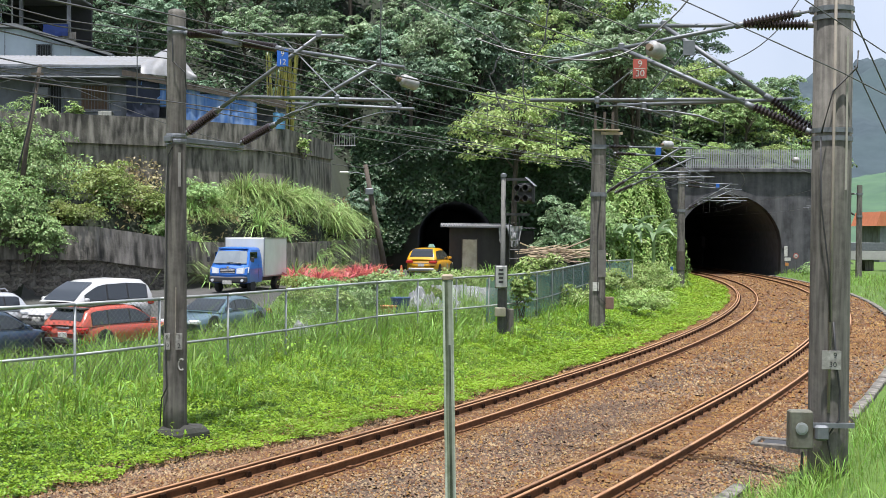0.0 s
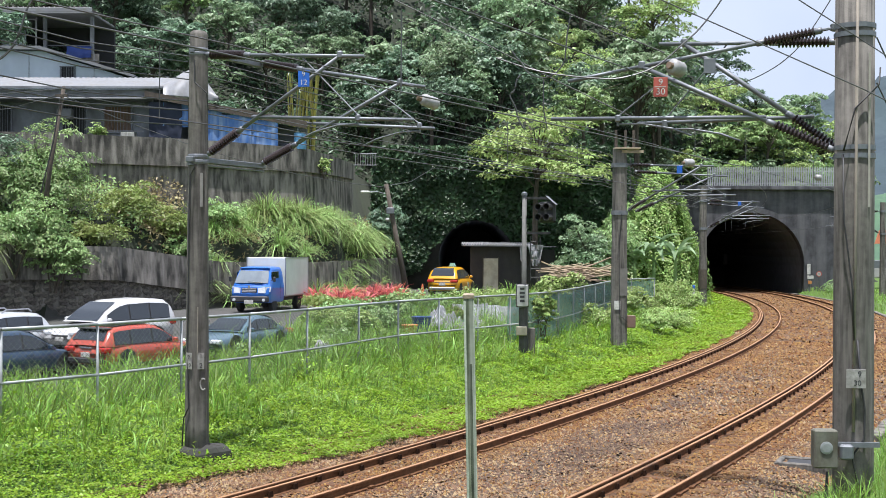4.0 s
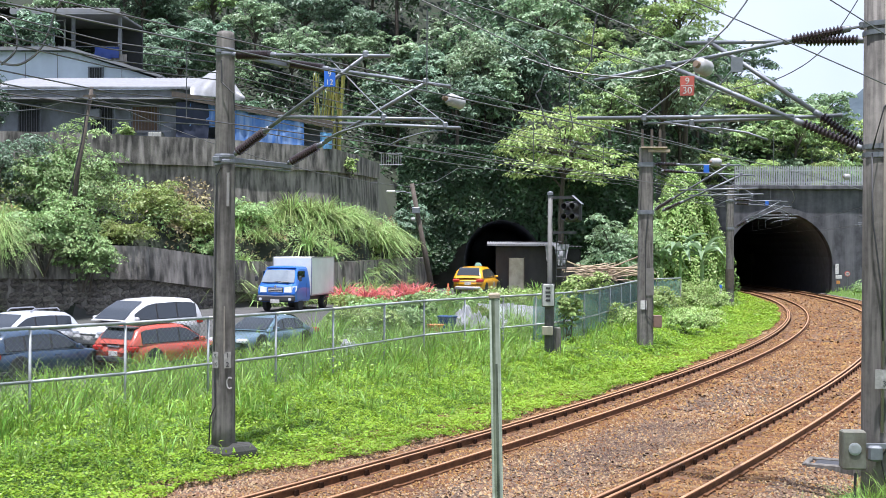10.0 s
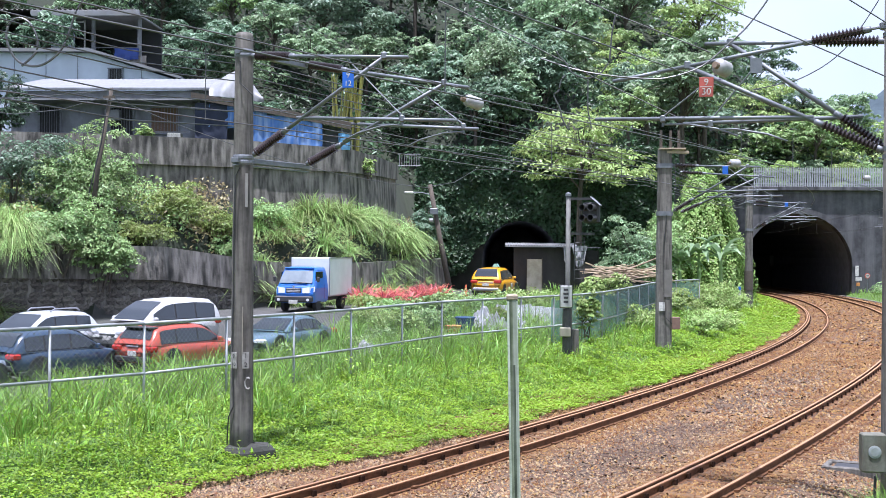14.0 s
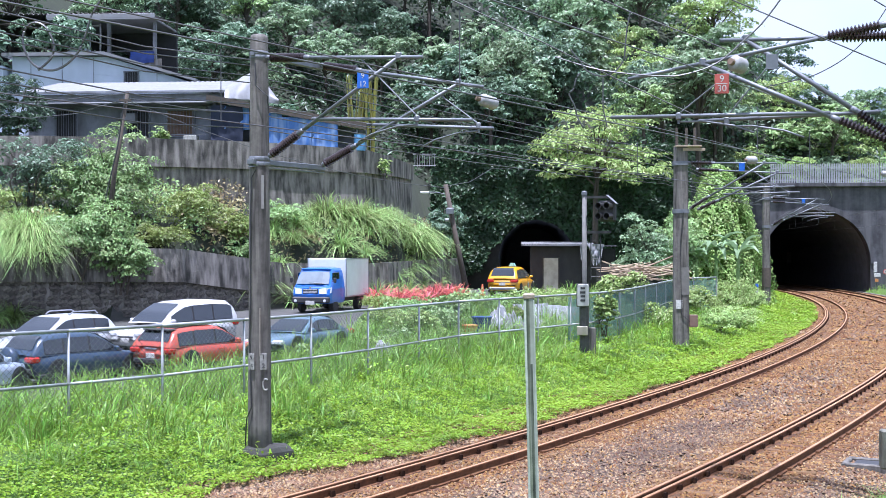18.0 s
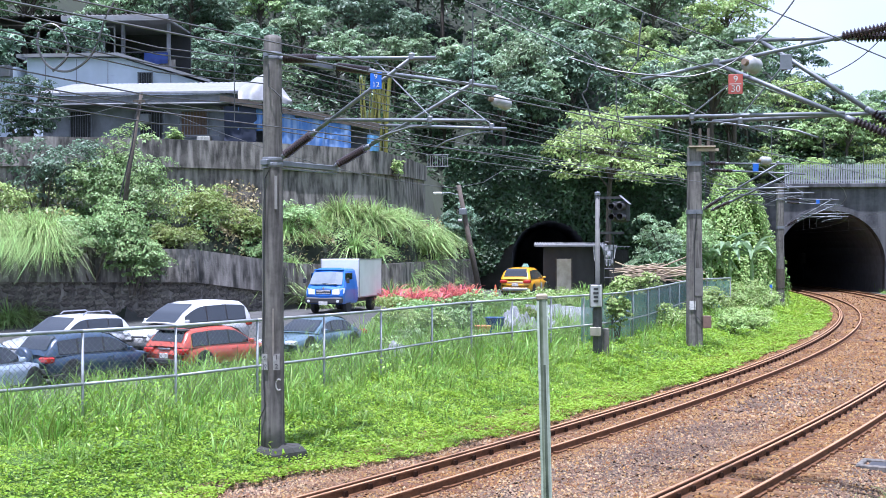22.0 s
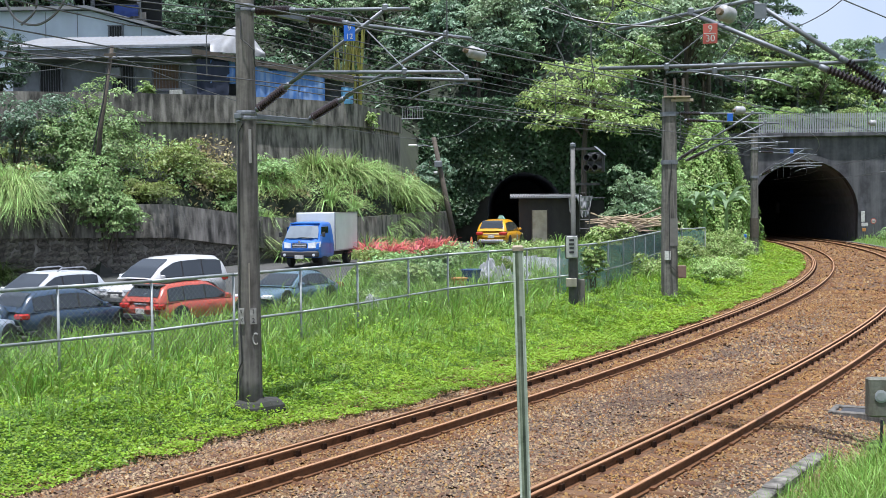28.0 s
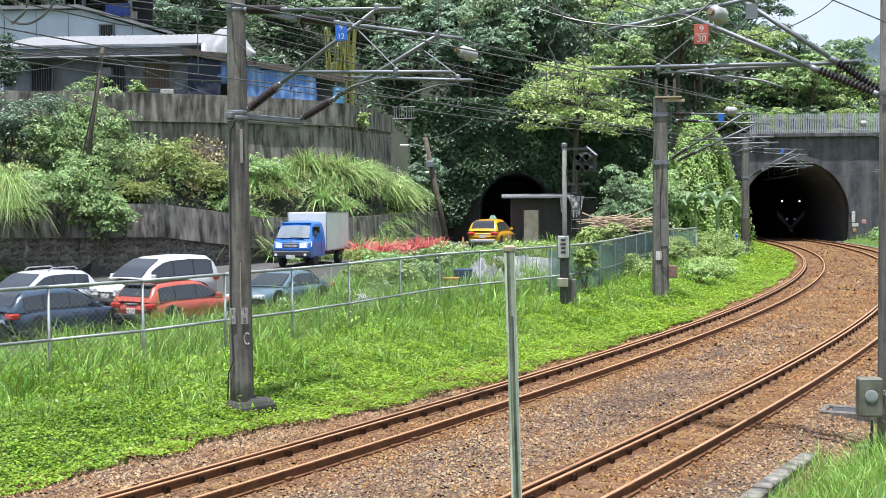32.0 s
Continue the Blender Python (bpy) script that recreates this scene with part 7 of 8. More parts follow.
def truck(x, y, fwd):
    z = ground_at(x, y)
    t = thing("box_truck", pose(x, y, z, 0, 0, math.degrees(math.atan2(-fwd[0], fwd[1]))), "small blue cab-over truck with a white cargo box", "truck")
    t.scale = (1.1, 1.08, 1.04)
    blue = paint("truck_blue_paint", (0.018, 0.13, 0.5))
    rings = []
    for zz, y0, y1, k in ((0.4, 0.5, 2.12, 0.93), (0.5, 0.5, 2.2, 0.99), (0.75, 0.5, 2.24, 1.0), (0.98, 0.5, 2.2, 1.0), (1.1, 0.5, 2.1, 0.98), (1.16, 0.5, 2.04, 0.97), (1.5, 0.52, 1.82, 0.92), (1.74, 0.55, 1.66, 0.86), (1.82, 0.58, 1.58, 0.8), (1.86, 0.75, 1.4, 0.6)):
        w = 0.78 * k
        rings.append([(-w, y0, zz), (w, y0, zz), (w, y1 - 0.3, zz), (w * 0.96, y1 - 0.1, zz), (w * 0.8, y1 - 0.01, zz), (0, y1 + 0.03, zz), (-w * 0.8, y1 - 0.01, zz), (-w * 0.96, y1 - 0.1, zz), (-w, y1 - 0.3, zz)])
    part("cab", Bits().loft(rings), blue, t, smooth=False)
    # pale base colour paints part of the sky's reflection into the glass
    pale = mat("sky_tinted_glass", (0.16, 0.19, 0.21), (0.12, 0.14, 0.16), 2, 0.05, 0, coat=1.0, spec=1.0)
    part("windscreen", Bits().loft([[(-0.68, 2.03, 1.2), (-0.4, 2.09, 1.2), (0.4, 2.09, 1.2), (0.68, 2.03, 1.2)], [(-0.64, 1.82, 1.5), (-0.38, 1.89, 1.5), (0.38, 1.89, 1.5), (0.64, 1.82, 1.5)], [(-0.58, 1.69, 1.7), (-0.34, 1.755, 1.7), (0.34, 1.755, 1.7), (0.58, 1.69, 1.7)]], closed=False), pale, t, "glossy windscreen with sky reflection paled into its colour")
    part("dashboard_paper", Bits().box((-0.25, 2.095, 1.22), (0.4, 0.02, 0.05), pose(0, 0, 0)), PAPER, t, "white paper behind the glass")
    part("roof_visor", Bits().box((0, 1.62, 1.8), (1.2, 0.16, 0.05), bevel=0.02), blue, t)
    part("wiper", Bits().rod((-0.5, 2.1, 1.2), (0.1, 2.1, 1.25), 0.012, n=5), PLASTIC, t)
    part("grille", Bits().box((0, 2.235, 0.9), (0.62, 0.04, 0.2), bevel=0.02), PLASTIC, t, "dark grille opening")
    for zz in (0.84, 0.9, 0.96):
        part("grille_bar", Bits().box((0, 2.255, zz), (0.58, 0.03, 0.03), bevel=0.008), RIM, t, "chrome grille bar")
    part("emblem", Bits().lathe([(0.05, 0), (0.05, 0.012), (0, 0.014)], 12, pose(0, 2.235, 1.05, -90, 0, 0)), RIM, t, "small round chrome emblem")
    part("bonnet_seam", Bits().box((0, 2.2, 1.1), (1.3, 0.02, 0.012)), PLASTIC, t)
    part("bumper", Bits().box((0, 2.2, 0.55), (1.56, 0.16, 0.26), bevel=0.05), PLASTIC, t, "black bumper")
    for s in (-1, 1):
        part("headlamp", Bits().loft([[(s * 0.36, 2.26, 0.8), (s * 0.36, 2.24, 1.0), (s * 0.36, 2.14, 1.0), (s * 0.36, 2.14, 0.8)], [(s * 0.62, 2.24, 0.8), (s * 0.64, 2.2, 1.04), (s * 0.64, 2.1, 1.04), (s * 0.62, 2.1, 0.8)], [(s * 0.79, 2.05, 0.84), (s * 0.785, 2.0, 1.06), (s * 0.74, 1.95, 1.06), (s * 0.74, 1.98, 0.84)]]), LAMP_W, t, "clear headlamp")
        part("fog_lamp", Bits().lathe([(0.06, 0), (0.06, 0.02), (0, 0.025)], 12, pose(s * 0.6, 2.285, 0.52, -90, 0, 0)), LAMP_W, t)
        part("mirror", Bits().box((s * 0.9, 1.95, 1.35), (0.12, 0.06, 0.2), bevel=0.02).rod((s * 0.75, 1.9, 1.3), (s * 0.9, 1.95, 1.33), 0.012, n=5), PLASTIC, t)
        part("side_window", Bits().box((s * 0.715, 1.35, 1.42), (0.03, 0.75, 0.48), bevel=0.01), GLASS, t, "tinted side window")
        part("door_seam", Bits().box((s * 0.785, 0.95, 0.85), (0.006, 0.012, 0.6)), PLASTIC, t)
        wheel(t, s * 0.66, 1.45, 0.28, 0.17)
        wheel(t, s * 0.66, -1.35, 0.28, 0.22)
    part("number_plate", Bits().box((0, 2.29, 0.44), (0.36, 0.02, 0.15)), PAPER, t, "white number plate")
    part("chassis", Bits().box((0, -0.6, 0.5), (1.2, 3.4, 0.16)), PLASTIC, t)
    white = mat("box_white_paint", (0.66, 0.67, 0.64), (0.58, 0.59, 0.56), 1.5, 0.5, 0.1, stain=(0.4, 0.38, 0.33), stain_scale=1.2, stain_amt=0.35, streak=0.8)
    box_ = part("cargo_box", Bits().box((0, -0.95, 1.42), (1.62, 2.75, 1.6), bevel=0.02), white, t, "white cargo box")
    for xx in (-0.81, 0.81):
        for yy in (-2.32, 0.42):
            part("edge_trim", Bits().box((xx, yy, 1.42), (0.035, 0.035, 1.62)), RIM, box_)
        part("edge_trim", Bits().box((xx, -0.95, 2.215), (0.04, 2.78, 0.04)), RIM, box_)
        part("edge_trim", Bits().box((xx, -0.95, 0.625), (0.04, 2.78, 0.05)), RIM, box_)


truck(-8.55, 52.2, (-0.2, -0.98))


# ---- shed and lane ----
def corrugated(x0, x1, y0, y1, z0, z1, pitch=0.2, amp=0.025):
    """A corrugated sheet; its ridges run along y from z0 to z1."""
    n = int((x1 - x0) / pitch * 4)
    top = [[(x0 + (x1 - x0) * i / n, y, z + amp * math.sin(i * math.pi / 2)) for i in range(n + 1)] for y, z in ((y0, z0), (y1, z1))]
    b = Bits().loft(top, closed=False)
    b.loft([[(p[0], p[1], p[2] - 0.012) for p in r] for r in top], closed=False)
    return b


TIN = mat("white_tin_roof", (0.215, 0.22, 0.23), (0.165, 0.17, 0.18), 1.2, 0.6, 0.1, stain=(0.16, 0.15, 0.13), stain_scale=1.6, stain_amt=0.6)
BLACKBOARD = mat("dark_sheet_siding", (0.028, 0.025, 0.024), (0.018, 0.016, 0.016), 3, 0.8, 0.4, 20, stain=(0.05, 0.045, 0.04), stain_scale=1.5, streak=0.8)
shed = thing("roadside_shed", Matrix(), "dark shed with a white corrugated roof and pale door", "shed")
SZ = 0.9
part("front_wall", Bits().box((1.95, 73.0, SZ + 1.42), (3.1, 0.12, 2.85)), BLACKBOARD, shed)
part("side_wall", Bits().box((0.45, 74.6, SZ + 1.42), (0.12, 3.1, 2.85)), BLACKBOARD, shed)
part("side_wall", Bits().box((3.46, 74.6, SZ + 1.42), (0.12, 3.1, 2.85)), BLACKBOARD, shed)
part("back_wall", Bits().box((1.95, 76.1, SZ + 1.42), (3.1, 0.12, 2.85)), BLACKBOARD, shed)
part("annex", Bits().box((4.55, 74.2, SZ + 1.35), (2.05, 2.6, 2.7), bevel=0.02), BLACKBOARD, shed, "black annex with vertical seams")
for i in range(9):
    part("batten", Bits().box((3.62 + i * 0.23, 72.88, SZ + 1.35), (0.03, 0.03, 2.6)), BLACKBOARD, shed)
part("roof", corrugated(-0.15, 4.3, 72.4, 76.6, SZ + 2.98, SZ + 3.15, 0.16, 0.022), TIN, shed, "white corrugated roof sheet")
part("annex_roof", corrugated(4.25, 5.75, 72.7, 75.6, SZ + 2.85, SZ + 2.9, 0.22, 0.03), mat("dark_tin_roof", (0.08, 0.08, 0.085), (0.06, 0.06, 0.062), 2, 0.6, 0.1), shed)
part("fascia", Bits().box((2.1, 72.42, SZ + 2.92), (4.5, 0.05, 0.08)), TIN, shed)
part("door", Bits().box((1.65, 72.92, SZ + 1.08), (0.9, 0.05, 2.1), bevel=0.01), mat("pale_door_paint", (0.5, 0.46, 0.34), (0.4, 0.37, 0.28), 2, 0.7, 0.1, stain=(0.25, 0.2, 0.13), stain_scale=2), shed, "pale weathered door")
for xx in (1.17, 2.13):
    part("door_frame", Bits().box((xx, 72.9, SZ + 1.1), (0.07, 0.08, 2.2)), OLDWOOD, shed)


def cloth(name, c, w, h, material, label, seed, yaw=0.0, amp=0.12, n=14, flat=False, category="cloth", group="", narrow=0.0):
    """A creased hanging sheet, or a crumpled heap where flat."""
    b = Bits()
    rows_ = []
    for j in range(n + 1):
        row = []
        for i in range(n + 1):
            u, v = i / n - 0.5, j / n - 0.5
            q = noise.noise((u * 5 + seed, v * (2 if not flat else 5), seed * 1.7)) + 0.4 * noise.noise((u * 14 + seed, v * 6, seed))
            if flat:
                r = max(0, 1 - (u * u + v * v) * 3.4)
                row.append((u * w, v * w * 0.6, max(0.0, h * r + amp * q * (0.3 + r))))
            else:
                row.append((u * w * (1 - narrow * (0.5 - v)) + 0.03 * q, amp * q * (1.2 - (v + 0.5) * 0.7), v * h - (0.1 + 0.5 * narrow) * h * abs(q) * (0.5 - v)))
        rows_.append(row)
    b.loft(rows_, closed=False)
    if not flat:
        b.loft([[(p[0], p[1] + 0.012, p[2]) for p in r] for r in rows_], closed=False)
    ob = single(name, b, material, label, category, group, m=pose(c[0], c[1], c[2], 0, 0, yaw), smooth=True)
    return ob


WSHEET = mat("white_plastic_sheet", (0.245, 0.25, 0.26), (0.185, 0.19, 0.2), 3, 0.5, 0.2, stain=(0.2, 0.19, 0.175), stain_scale=2, stain_amt=0.6)
GSHEET = mat("grey_plastic_sheet", (0.42, 0.44, 0.45), (0.3, 0.31, 0.32), 5, 0.5, 0.3, stain=(0.15, 0.15, 0.14), stain_scale=3, stain_amt=0.7)
BTARP = mat("blue_tarpaulin", (0.06, 0.17, 0.42), (0.03, 0.1, 0.28), 1.2, 0.5, 0.2, stain=(0.26, 0.36, 0.5), stain_scale=3.5, stain_amt=0.75, streak=0.9)
DTARP = mat("navy_tarpaulin", (0.006, 0.012, 0.03), (0.01, 0.016, 0.036), 2, 0.7, 0.2)
cloth("hung_cloth", (4.35, 72.2, 3.3), 0.95, 1.15, WSHEET, "white cloth hung over the shed roof edge", 3, 0, 0.3, 20, narrow=0.55)
cloth("hung_cloth", (3.56, 72.2, 3.4), 0.38, 0.95, WSHEET, "narrow white cloth hung on the shed", 5, 0, 0.2, 16, narrow=0.4)
# heaps behind the fence
for i, (x, y, w, h, m, lab) in enumerate(((-0.9, 45.0, 1.5, 0.6, WSHEET, "crumpled white plastic sheet heap"), (-0.3, 44.3, 1.0, 0.45, WSHEET, "small heap of white plastic bags"), (0.4, 44.2, 0.9, 0.4, GSHEET, "small heap of grey plastic bags"), (-4.6, 38.4, 0.8, 0.4, WSHEET, "white rubbish bags behind the fence"))):
    cloth("crumpled_sheet", (x, y, ground_at(x, y) + 0.25), w, h, m, lab, 10 + i, 12 * i, 0.3, 22, True, "plastic sheet", "crumpled sheets")
    single("soil_mound", Bits().loft([[(x + math.cos(a) * r * w * 0.45, y + math.sin(a) * r * w * 0.28, ground_at(x, y) - 0.1 + zz) for a in np.linspace(0, 5.8, 11)] for r, zz in ((1.1, 0), (0.95, 0.25), (0.6, 0.4))]), SOIL, "low mound of soil under the sheets", "soil mound", "soil mounds")
BOARD = mat("patchy_white_boards", (0.55, 0.56, 0.56), (0.36, 0.37, 0.38), 6, 0.6, 0.2, stain=(0.14, 0.14, 0.13), stain_scale=5, stain_amt=0.7, vary=0.25)
rb_ = random.Random(17)
for i in range(9):
    x = -0.1 + i * 0.46
    y = 46.2 + 0.28 * i
    bd = single("pale_board", Bits().box((0, 0, 0.52), (0.6, 0.04, 1.05), bevel=0.01), BOARD, "pale stained board leaning behind the fence", "board", "pale boards", m=pose(x, y, ground_at(x, y) - 0.05, rb_.uniform(-24, -8), rb_.uniform(-6, 6), 24 + rb_.uniform(-6, 6)))
cone = thing("traffic_cone", pose(-2.35, 67.5, ground_at(-2.35, 67.5)), "faded orange traffic cone by the taxi", "traffic cone")
part("cone", Bits().lathe([(0.14, 0.03), (0.04, 0.68), (0.0, 0.7)], 14), mat("cone_orange", (0.55, 0.14, 0.05), (0.48, 0.12, 0.045), 6, 0.6, 0), cone)
part("base", Bits().box((0, 0, 0.02), (0.38, 0.38, 0.04), bevel=0.01), PLASTIC, cone)


def tub(name, x, y, r, h, material, label, rim=True):
    t = thing(name, pose(x, y, ground_at(x, y) + 0.25), label, "bucket", "buckets")
    part("shell", Bits().lathe([(r * 0.8, 0), (r, h), (r * 0.93, h), (r * 0.75, 0.03), (0.01, 0.03)], 18), material, t, smooth=False)
    part("rim", Bits().lathe([(r, h - 0.04), (r * 1.07, h - 0.02), (r * 1.07, h + 0.01), (r, h + 0.015)], 18), material, t)


tub("orange_bucket", -1.95, 43.0, 0.28, 0.42, mat("orange_plastic", (0.55, 0.2, 0.06), (0.45, 0.16, 0.05), 5, 0.5, 0), "faded orange plastic tub behind the fence")
tub("blue_tub", -1.55, 43.8, 0.36, 0.6, mat("blue_plastic", (0.02, 0.06, 0.2), (0.02, 0.05, 0.16), 5, 0.5, 0), "dark blue plastic tub behind the fence")
tub("green_tub", 0.3, 44.6, 0.4, 0.35, mat("green_plastic", (0.02, 0.12, 0.08), (0.02, 0.1, 0.07), 5, 0.5, 0), "dark green plastic basin behind the fence")


def stick_pile():
    t = thing("stick_pile", Matrix(), "pile of pale cut bamboo sticks above the fence", "sticks")
    rng = random.Random(4)
    m = mat("pale_sticks", (0.36, 0.27, 0.18), (0.24, 0.18, 0.12), 3, 0.8, 0.2, vary=0.3)
    for i in range(46):
        a = rng.uniform(-0.5, 0.5) + (math.pi if i % 3 == 0 else 0)
        L = rng.uniform(1.6, 3.2)
        c = Vector((5.9 + rng.uniform(-0.9, 1.1), 60 + rng.uniform(-0.7, 0.7), 2.05 + rng.uniform(0, 0.7)))
        d = Vector((math.cos(a), 0.3 * rng.uniform(-1, 1), 0.28 * math.sin(a * 2) + rng.uniform(-0.05, 0.18))).normalized()
        part("stick", Bits().rod(c - d * L / 2, c + d * L / 2, rng.uniform(0.02, 0.035), n=5), m, t)
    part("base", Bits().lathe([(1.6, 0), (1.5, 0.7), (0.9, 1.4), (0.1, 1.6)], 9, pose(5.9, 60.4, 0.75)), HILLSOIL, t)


stick_pile()


# ---- leaning poles ----
p1 = thing("leaning_pole", Matrix(), "dark leaning wooden pole with cables on the slope", "pole", "leaning poles")
part("pole", Bits().tube([(-17.75, 49.3, 3.4), (-17.3, 49.3, 7.0), (-16.75, 49.3, 10.3)], [0.12, 0.1, 0.08], 8), OLDWOOD, p1, smooth=True)
part("cable", Bits().tube([(-16.85, 49.1, 9.7), (-17.1, 49.1, 8.0), (-17.7, 49.1, 5.5), (-18.2, 49.1, 4.2)], 0.03, 5), INK, p1)
part("crossarm", Bits().box((-16.8, 49.15, 9.9), (0.5, 0.1, 0.1)), OLDWOOD, p1)
p2 = thing("leaning_pole", Matrix(), "leaning grey pole with a street lamp arm beside the wall", "pole", "leaning poles")
part("pole", Bits().tube([(-3.05, 66, 0.6), (-3.65, 66, 3.6), (-4.35, 66, 7.2)], [0.17, 0.15, 0.12], 8), OLDWOOD, p2, smooth=True)
part("lamp_arm", Bits().tube([(-4.25, 66, 6.6), (-4.8, 65.9, 6.75), (-5.3, 65.8, 6.75)], 0.03, 6), STEEL, p2)
part("lamp", Bits().box((-5.5, 65.8, 6.74), (0.5, 0.2, 0.13), pose(0, 0, 0), bevel=0.04), mat("pale_lamp", (0.55, 0.55, 0.5), (0.45, 0.45, 0.42), 5, 0.4, 0), p2, "pale street lamp head")
part("bracket", Bits().box((-4.1, 65.85, 5.7), (0.45, 0.2, 0.35), bevel=0.03), STEEL, p2)
part("meter", Bits().rod((-4.35, 65.8, 5.2), (-4.15, 65.8, 5.2), 0.1), WHITE, p2)
wire([(-17.0, 50, 10.3), (-26, 44, 9.6), (-40, 36, 9.6)], 0.02, 0.4, "cable", "slack dark cable between poles", "pole cables")
wire([(-17.0, 50, 10.0), (-4.3, 66, 7.0)], 0.018, 0.7, "cable", "slack dark cable between poles", "pole cables")
wire([(-26, 56, 10.2), (-17.0, 50, 10.1), (-9, 61, 11.0)], 0.018, 0.5, "cable", "slack dark cable between poles", "pole cables")
wire([(-4.35, 66, 7.1), (-2.0, 74, 8.6), (1, 84, 10)], 0.018, 0.3, "cable", "slack dark cable between poles", "pole cables")


# ---- houses on the terrace ----
STUCCO = mat("grey_stucco", (0.25, 0.265, 0.285), (0.18, 0.19, 0.205), 1.5, 0.9, 0.3, 30, stain=(0.08, 0.08, 0.08), stain_scale=1.4, stain_amt=0.7, streak=0.6)
PALEBLUE = mat("pale_blue_siding", (0.56, 0.62, 0.7), (0.5, 0.56, 0.64), 1.2, 0.7, 0.1, stain=(0.4, 0.44, 0.5), stain_scale=0.6, streak=0.8)
# flat near black that paints the gloom inside windows and open shelters
OPENING = mat("painted_dark_interior", (0.02, 0.02, 0.022), (0.03, 0.03, 0.03), 2, 0.8, 0)
WOODEN = mat("brown_shutter_wood", (0.16, 0.1, 0.06), (0.11, 0.07, 0.045), 3, 0.8, 0.2)


def barred_window(parent, x, y, z, w, h, bars=9, wood=False):
    """A window behind vertical bars, facing -y; unless wood, a sheet painted dark for the unlit room."""
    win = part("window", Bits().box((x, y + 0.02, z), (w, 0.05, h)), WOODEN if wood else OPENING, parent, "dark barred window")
    for dx, dz, sx, sz in ((0, h / 2, w + 0.1, 0.06), (0, -h / 2, w + 0.1, 0.06), (-w / 2, 0, 0.06, h), (w / 2, 0, 0.06, h)):
        part("frame", Bits().box((x + dx, y - 0.03, z + dz), (sx, 0.08, sz)), STEEL, win)
    for i in range(bars):
        part("bar", Bits().rod((x - w / 2 + w * (i + 0.5) / bars, y - 0.06, z - h / 2), (x - w / 2 + w * (i + 0.5) / bars, y - 0.06, z + h / 2), 0.014, n=5), STEEL, win)


h1 = thing("terrace_house", Matrix(), "low grey house with a white tin roof behind the parapet", "house", "terrace houses")
part("wall", Bits().box((-21.3, 64.5, 10.0), (10.4, 5.0, 2.6)), STUCCO, h1)
part("awning", Bits().box((-21.2, 61.4, 11.25), (11.2, 1.5, 0.08), bevel=0.02), TIN, h1, "pale awning edge")
part("fascia", Bits().box((-21.2, 61.8, 11.6), (11.0, 0.1, 0.5)), STUCCO, h1)
part("roof", corrugated(-27.0, -14.9, 61.4, 67.5, 11.95, 13.3, 0.3, 0.016), TIN, h1, "white corrugated tin roof")
part("drainpipe", Bits().tube([(-17.0, 61.75, 11.3), (-16.6, 61.75, 10.9), (-16.3, 61.75, 10.7), (-16.3, 61.75, 8.9)], 0.05, 8), TIN, h1, "white drainpipe")
barred_window(h1, -24.4, 61.98, 10.3, 1.2, 1.5)
barred_window(h1, -20.5, 61.98, 10.2, 1.3, 1.6)
barred_window(h1, -18.2, 61.98, 10.3, 1.5, 1.4, 9, True)
part("air_conditioner", Bits().box((-20.9, 61.7, 10.55), (0.8, 0.4, 0.55), bevel=0.03), TIN, h1)
part("pergola_rail", Bits().box((-17.5, 61.0, 9.6), (1.8, 0.06, 0.06)), TIN, h1)
part("shelf", Bits().box((-17.4, 61.2, 9.35), (0.7, 0.5, 0.4), bevel=0.02), WOOD, h1)
def draped_sheet():
    top = [(-15.7, 62.4, 12.3), (-14.9, 62.2, 12.78), (-14.2, 61.8, 12.98), (-13.7, 61.6, 12.55), (-13.2, 61.4, 11.95), (-12.7, 61.2, 11.3)]
    low = [(-15.5, 60.75, 11.46), (-14.9, 60.6, 11.4), (-14.2, 60.55, 11.34), (-13.7, 60.55, 11.26), (-13.2, 60.6, 11.2), (-12.6, 60.65, 11.1)]
    rows_ = []
    for j in range(9):
        row = []
        for i in range(31):
            u = i / 30 * 5
            k, f = min(int(u), 4), u - min(int(u), 4)
            a, c = Vector(top[k]).lerp(Vector(top[k + 1]), f), Vector(low[k]).lerp(Vector(low[k + 1]), f)
            p = a.lerp(c, j / 8)
            q = (0.07 * math.sin(u * 5.2 + j * 0.35) + 0.05 * noise.noise((u * 2.1, j * 0.4, 4))) * j / 8
            row.append((p.x, p.y - q - 0.25 * math.sin(math.pi * j / 8), p.z + 0.16 * math.sin(math.pi * j / 8)))
        rows_.append(row)
    b = Bits().loft(rows_, closed=False)
    b.loft([[(p[0], p[1] + 0.02, p[2] - 0.02) for p in r] for r in rows_], closed=False)
    single("roof_sheet", b, WSHEET, "white sheet draped over the roof corner", "sheet", smooth=True)


draped_sheet()
part("gutter", Bits().box((-21.2, 61.33, 11.9), (11.6, 0.12, 0.14), bevel=0.02), STUCCO, h1, "grey gutter")
h2 = thing("lean_to", Matrix(), "dark lean-to hung with blue tarpaulins", "shelter")
part("back_wall", Bits().prism([(-16.2, 8.6), (-8.4, 8.6), (-8.4, 9.95), (-16.2, 11.4)], 63.1, 63.3), STUCCO, h2)
part("roof", Bits().loft([[(-16.3, 60.6, 11.45), (-16.3, 64, 11.75), (-16.3, 64, 11.85), (-16.3, 60.6, 11.55)], [(-8.2, 61.0, 9.95), (-8.2, 64, 10.3), (-8.2, 64, 10.4), (-8.2, 61.0, 10.05)]]), mat("dark_roof_felt", (0.05, 0.05, 0.055), (0.035, 0.035, 0.04), 2, 0.85, 0.3), h2, "dark felt roof")
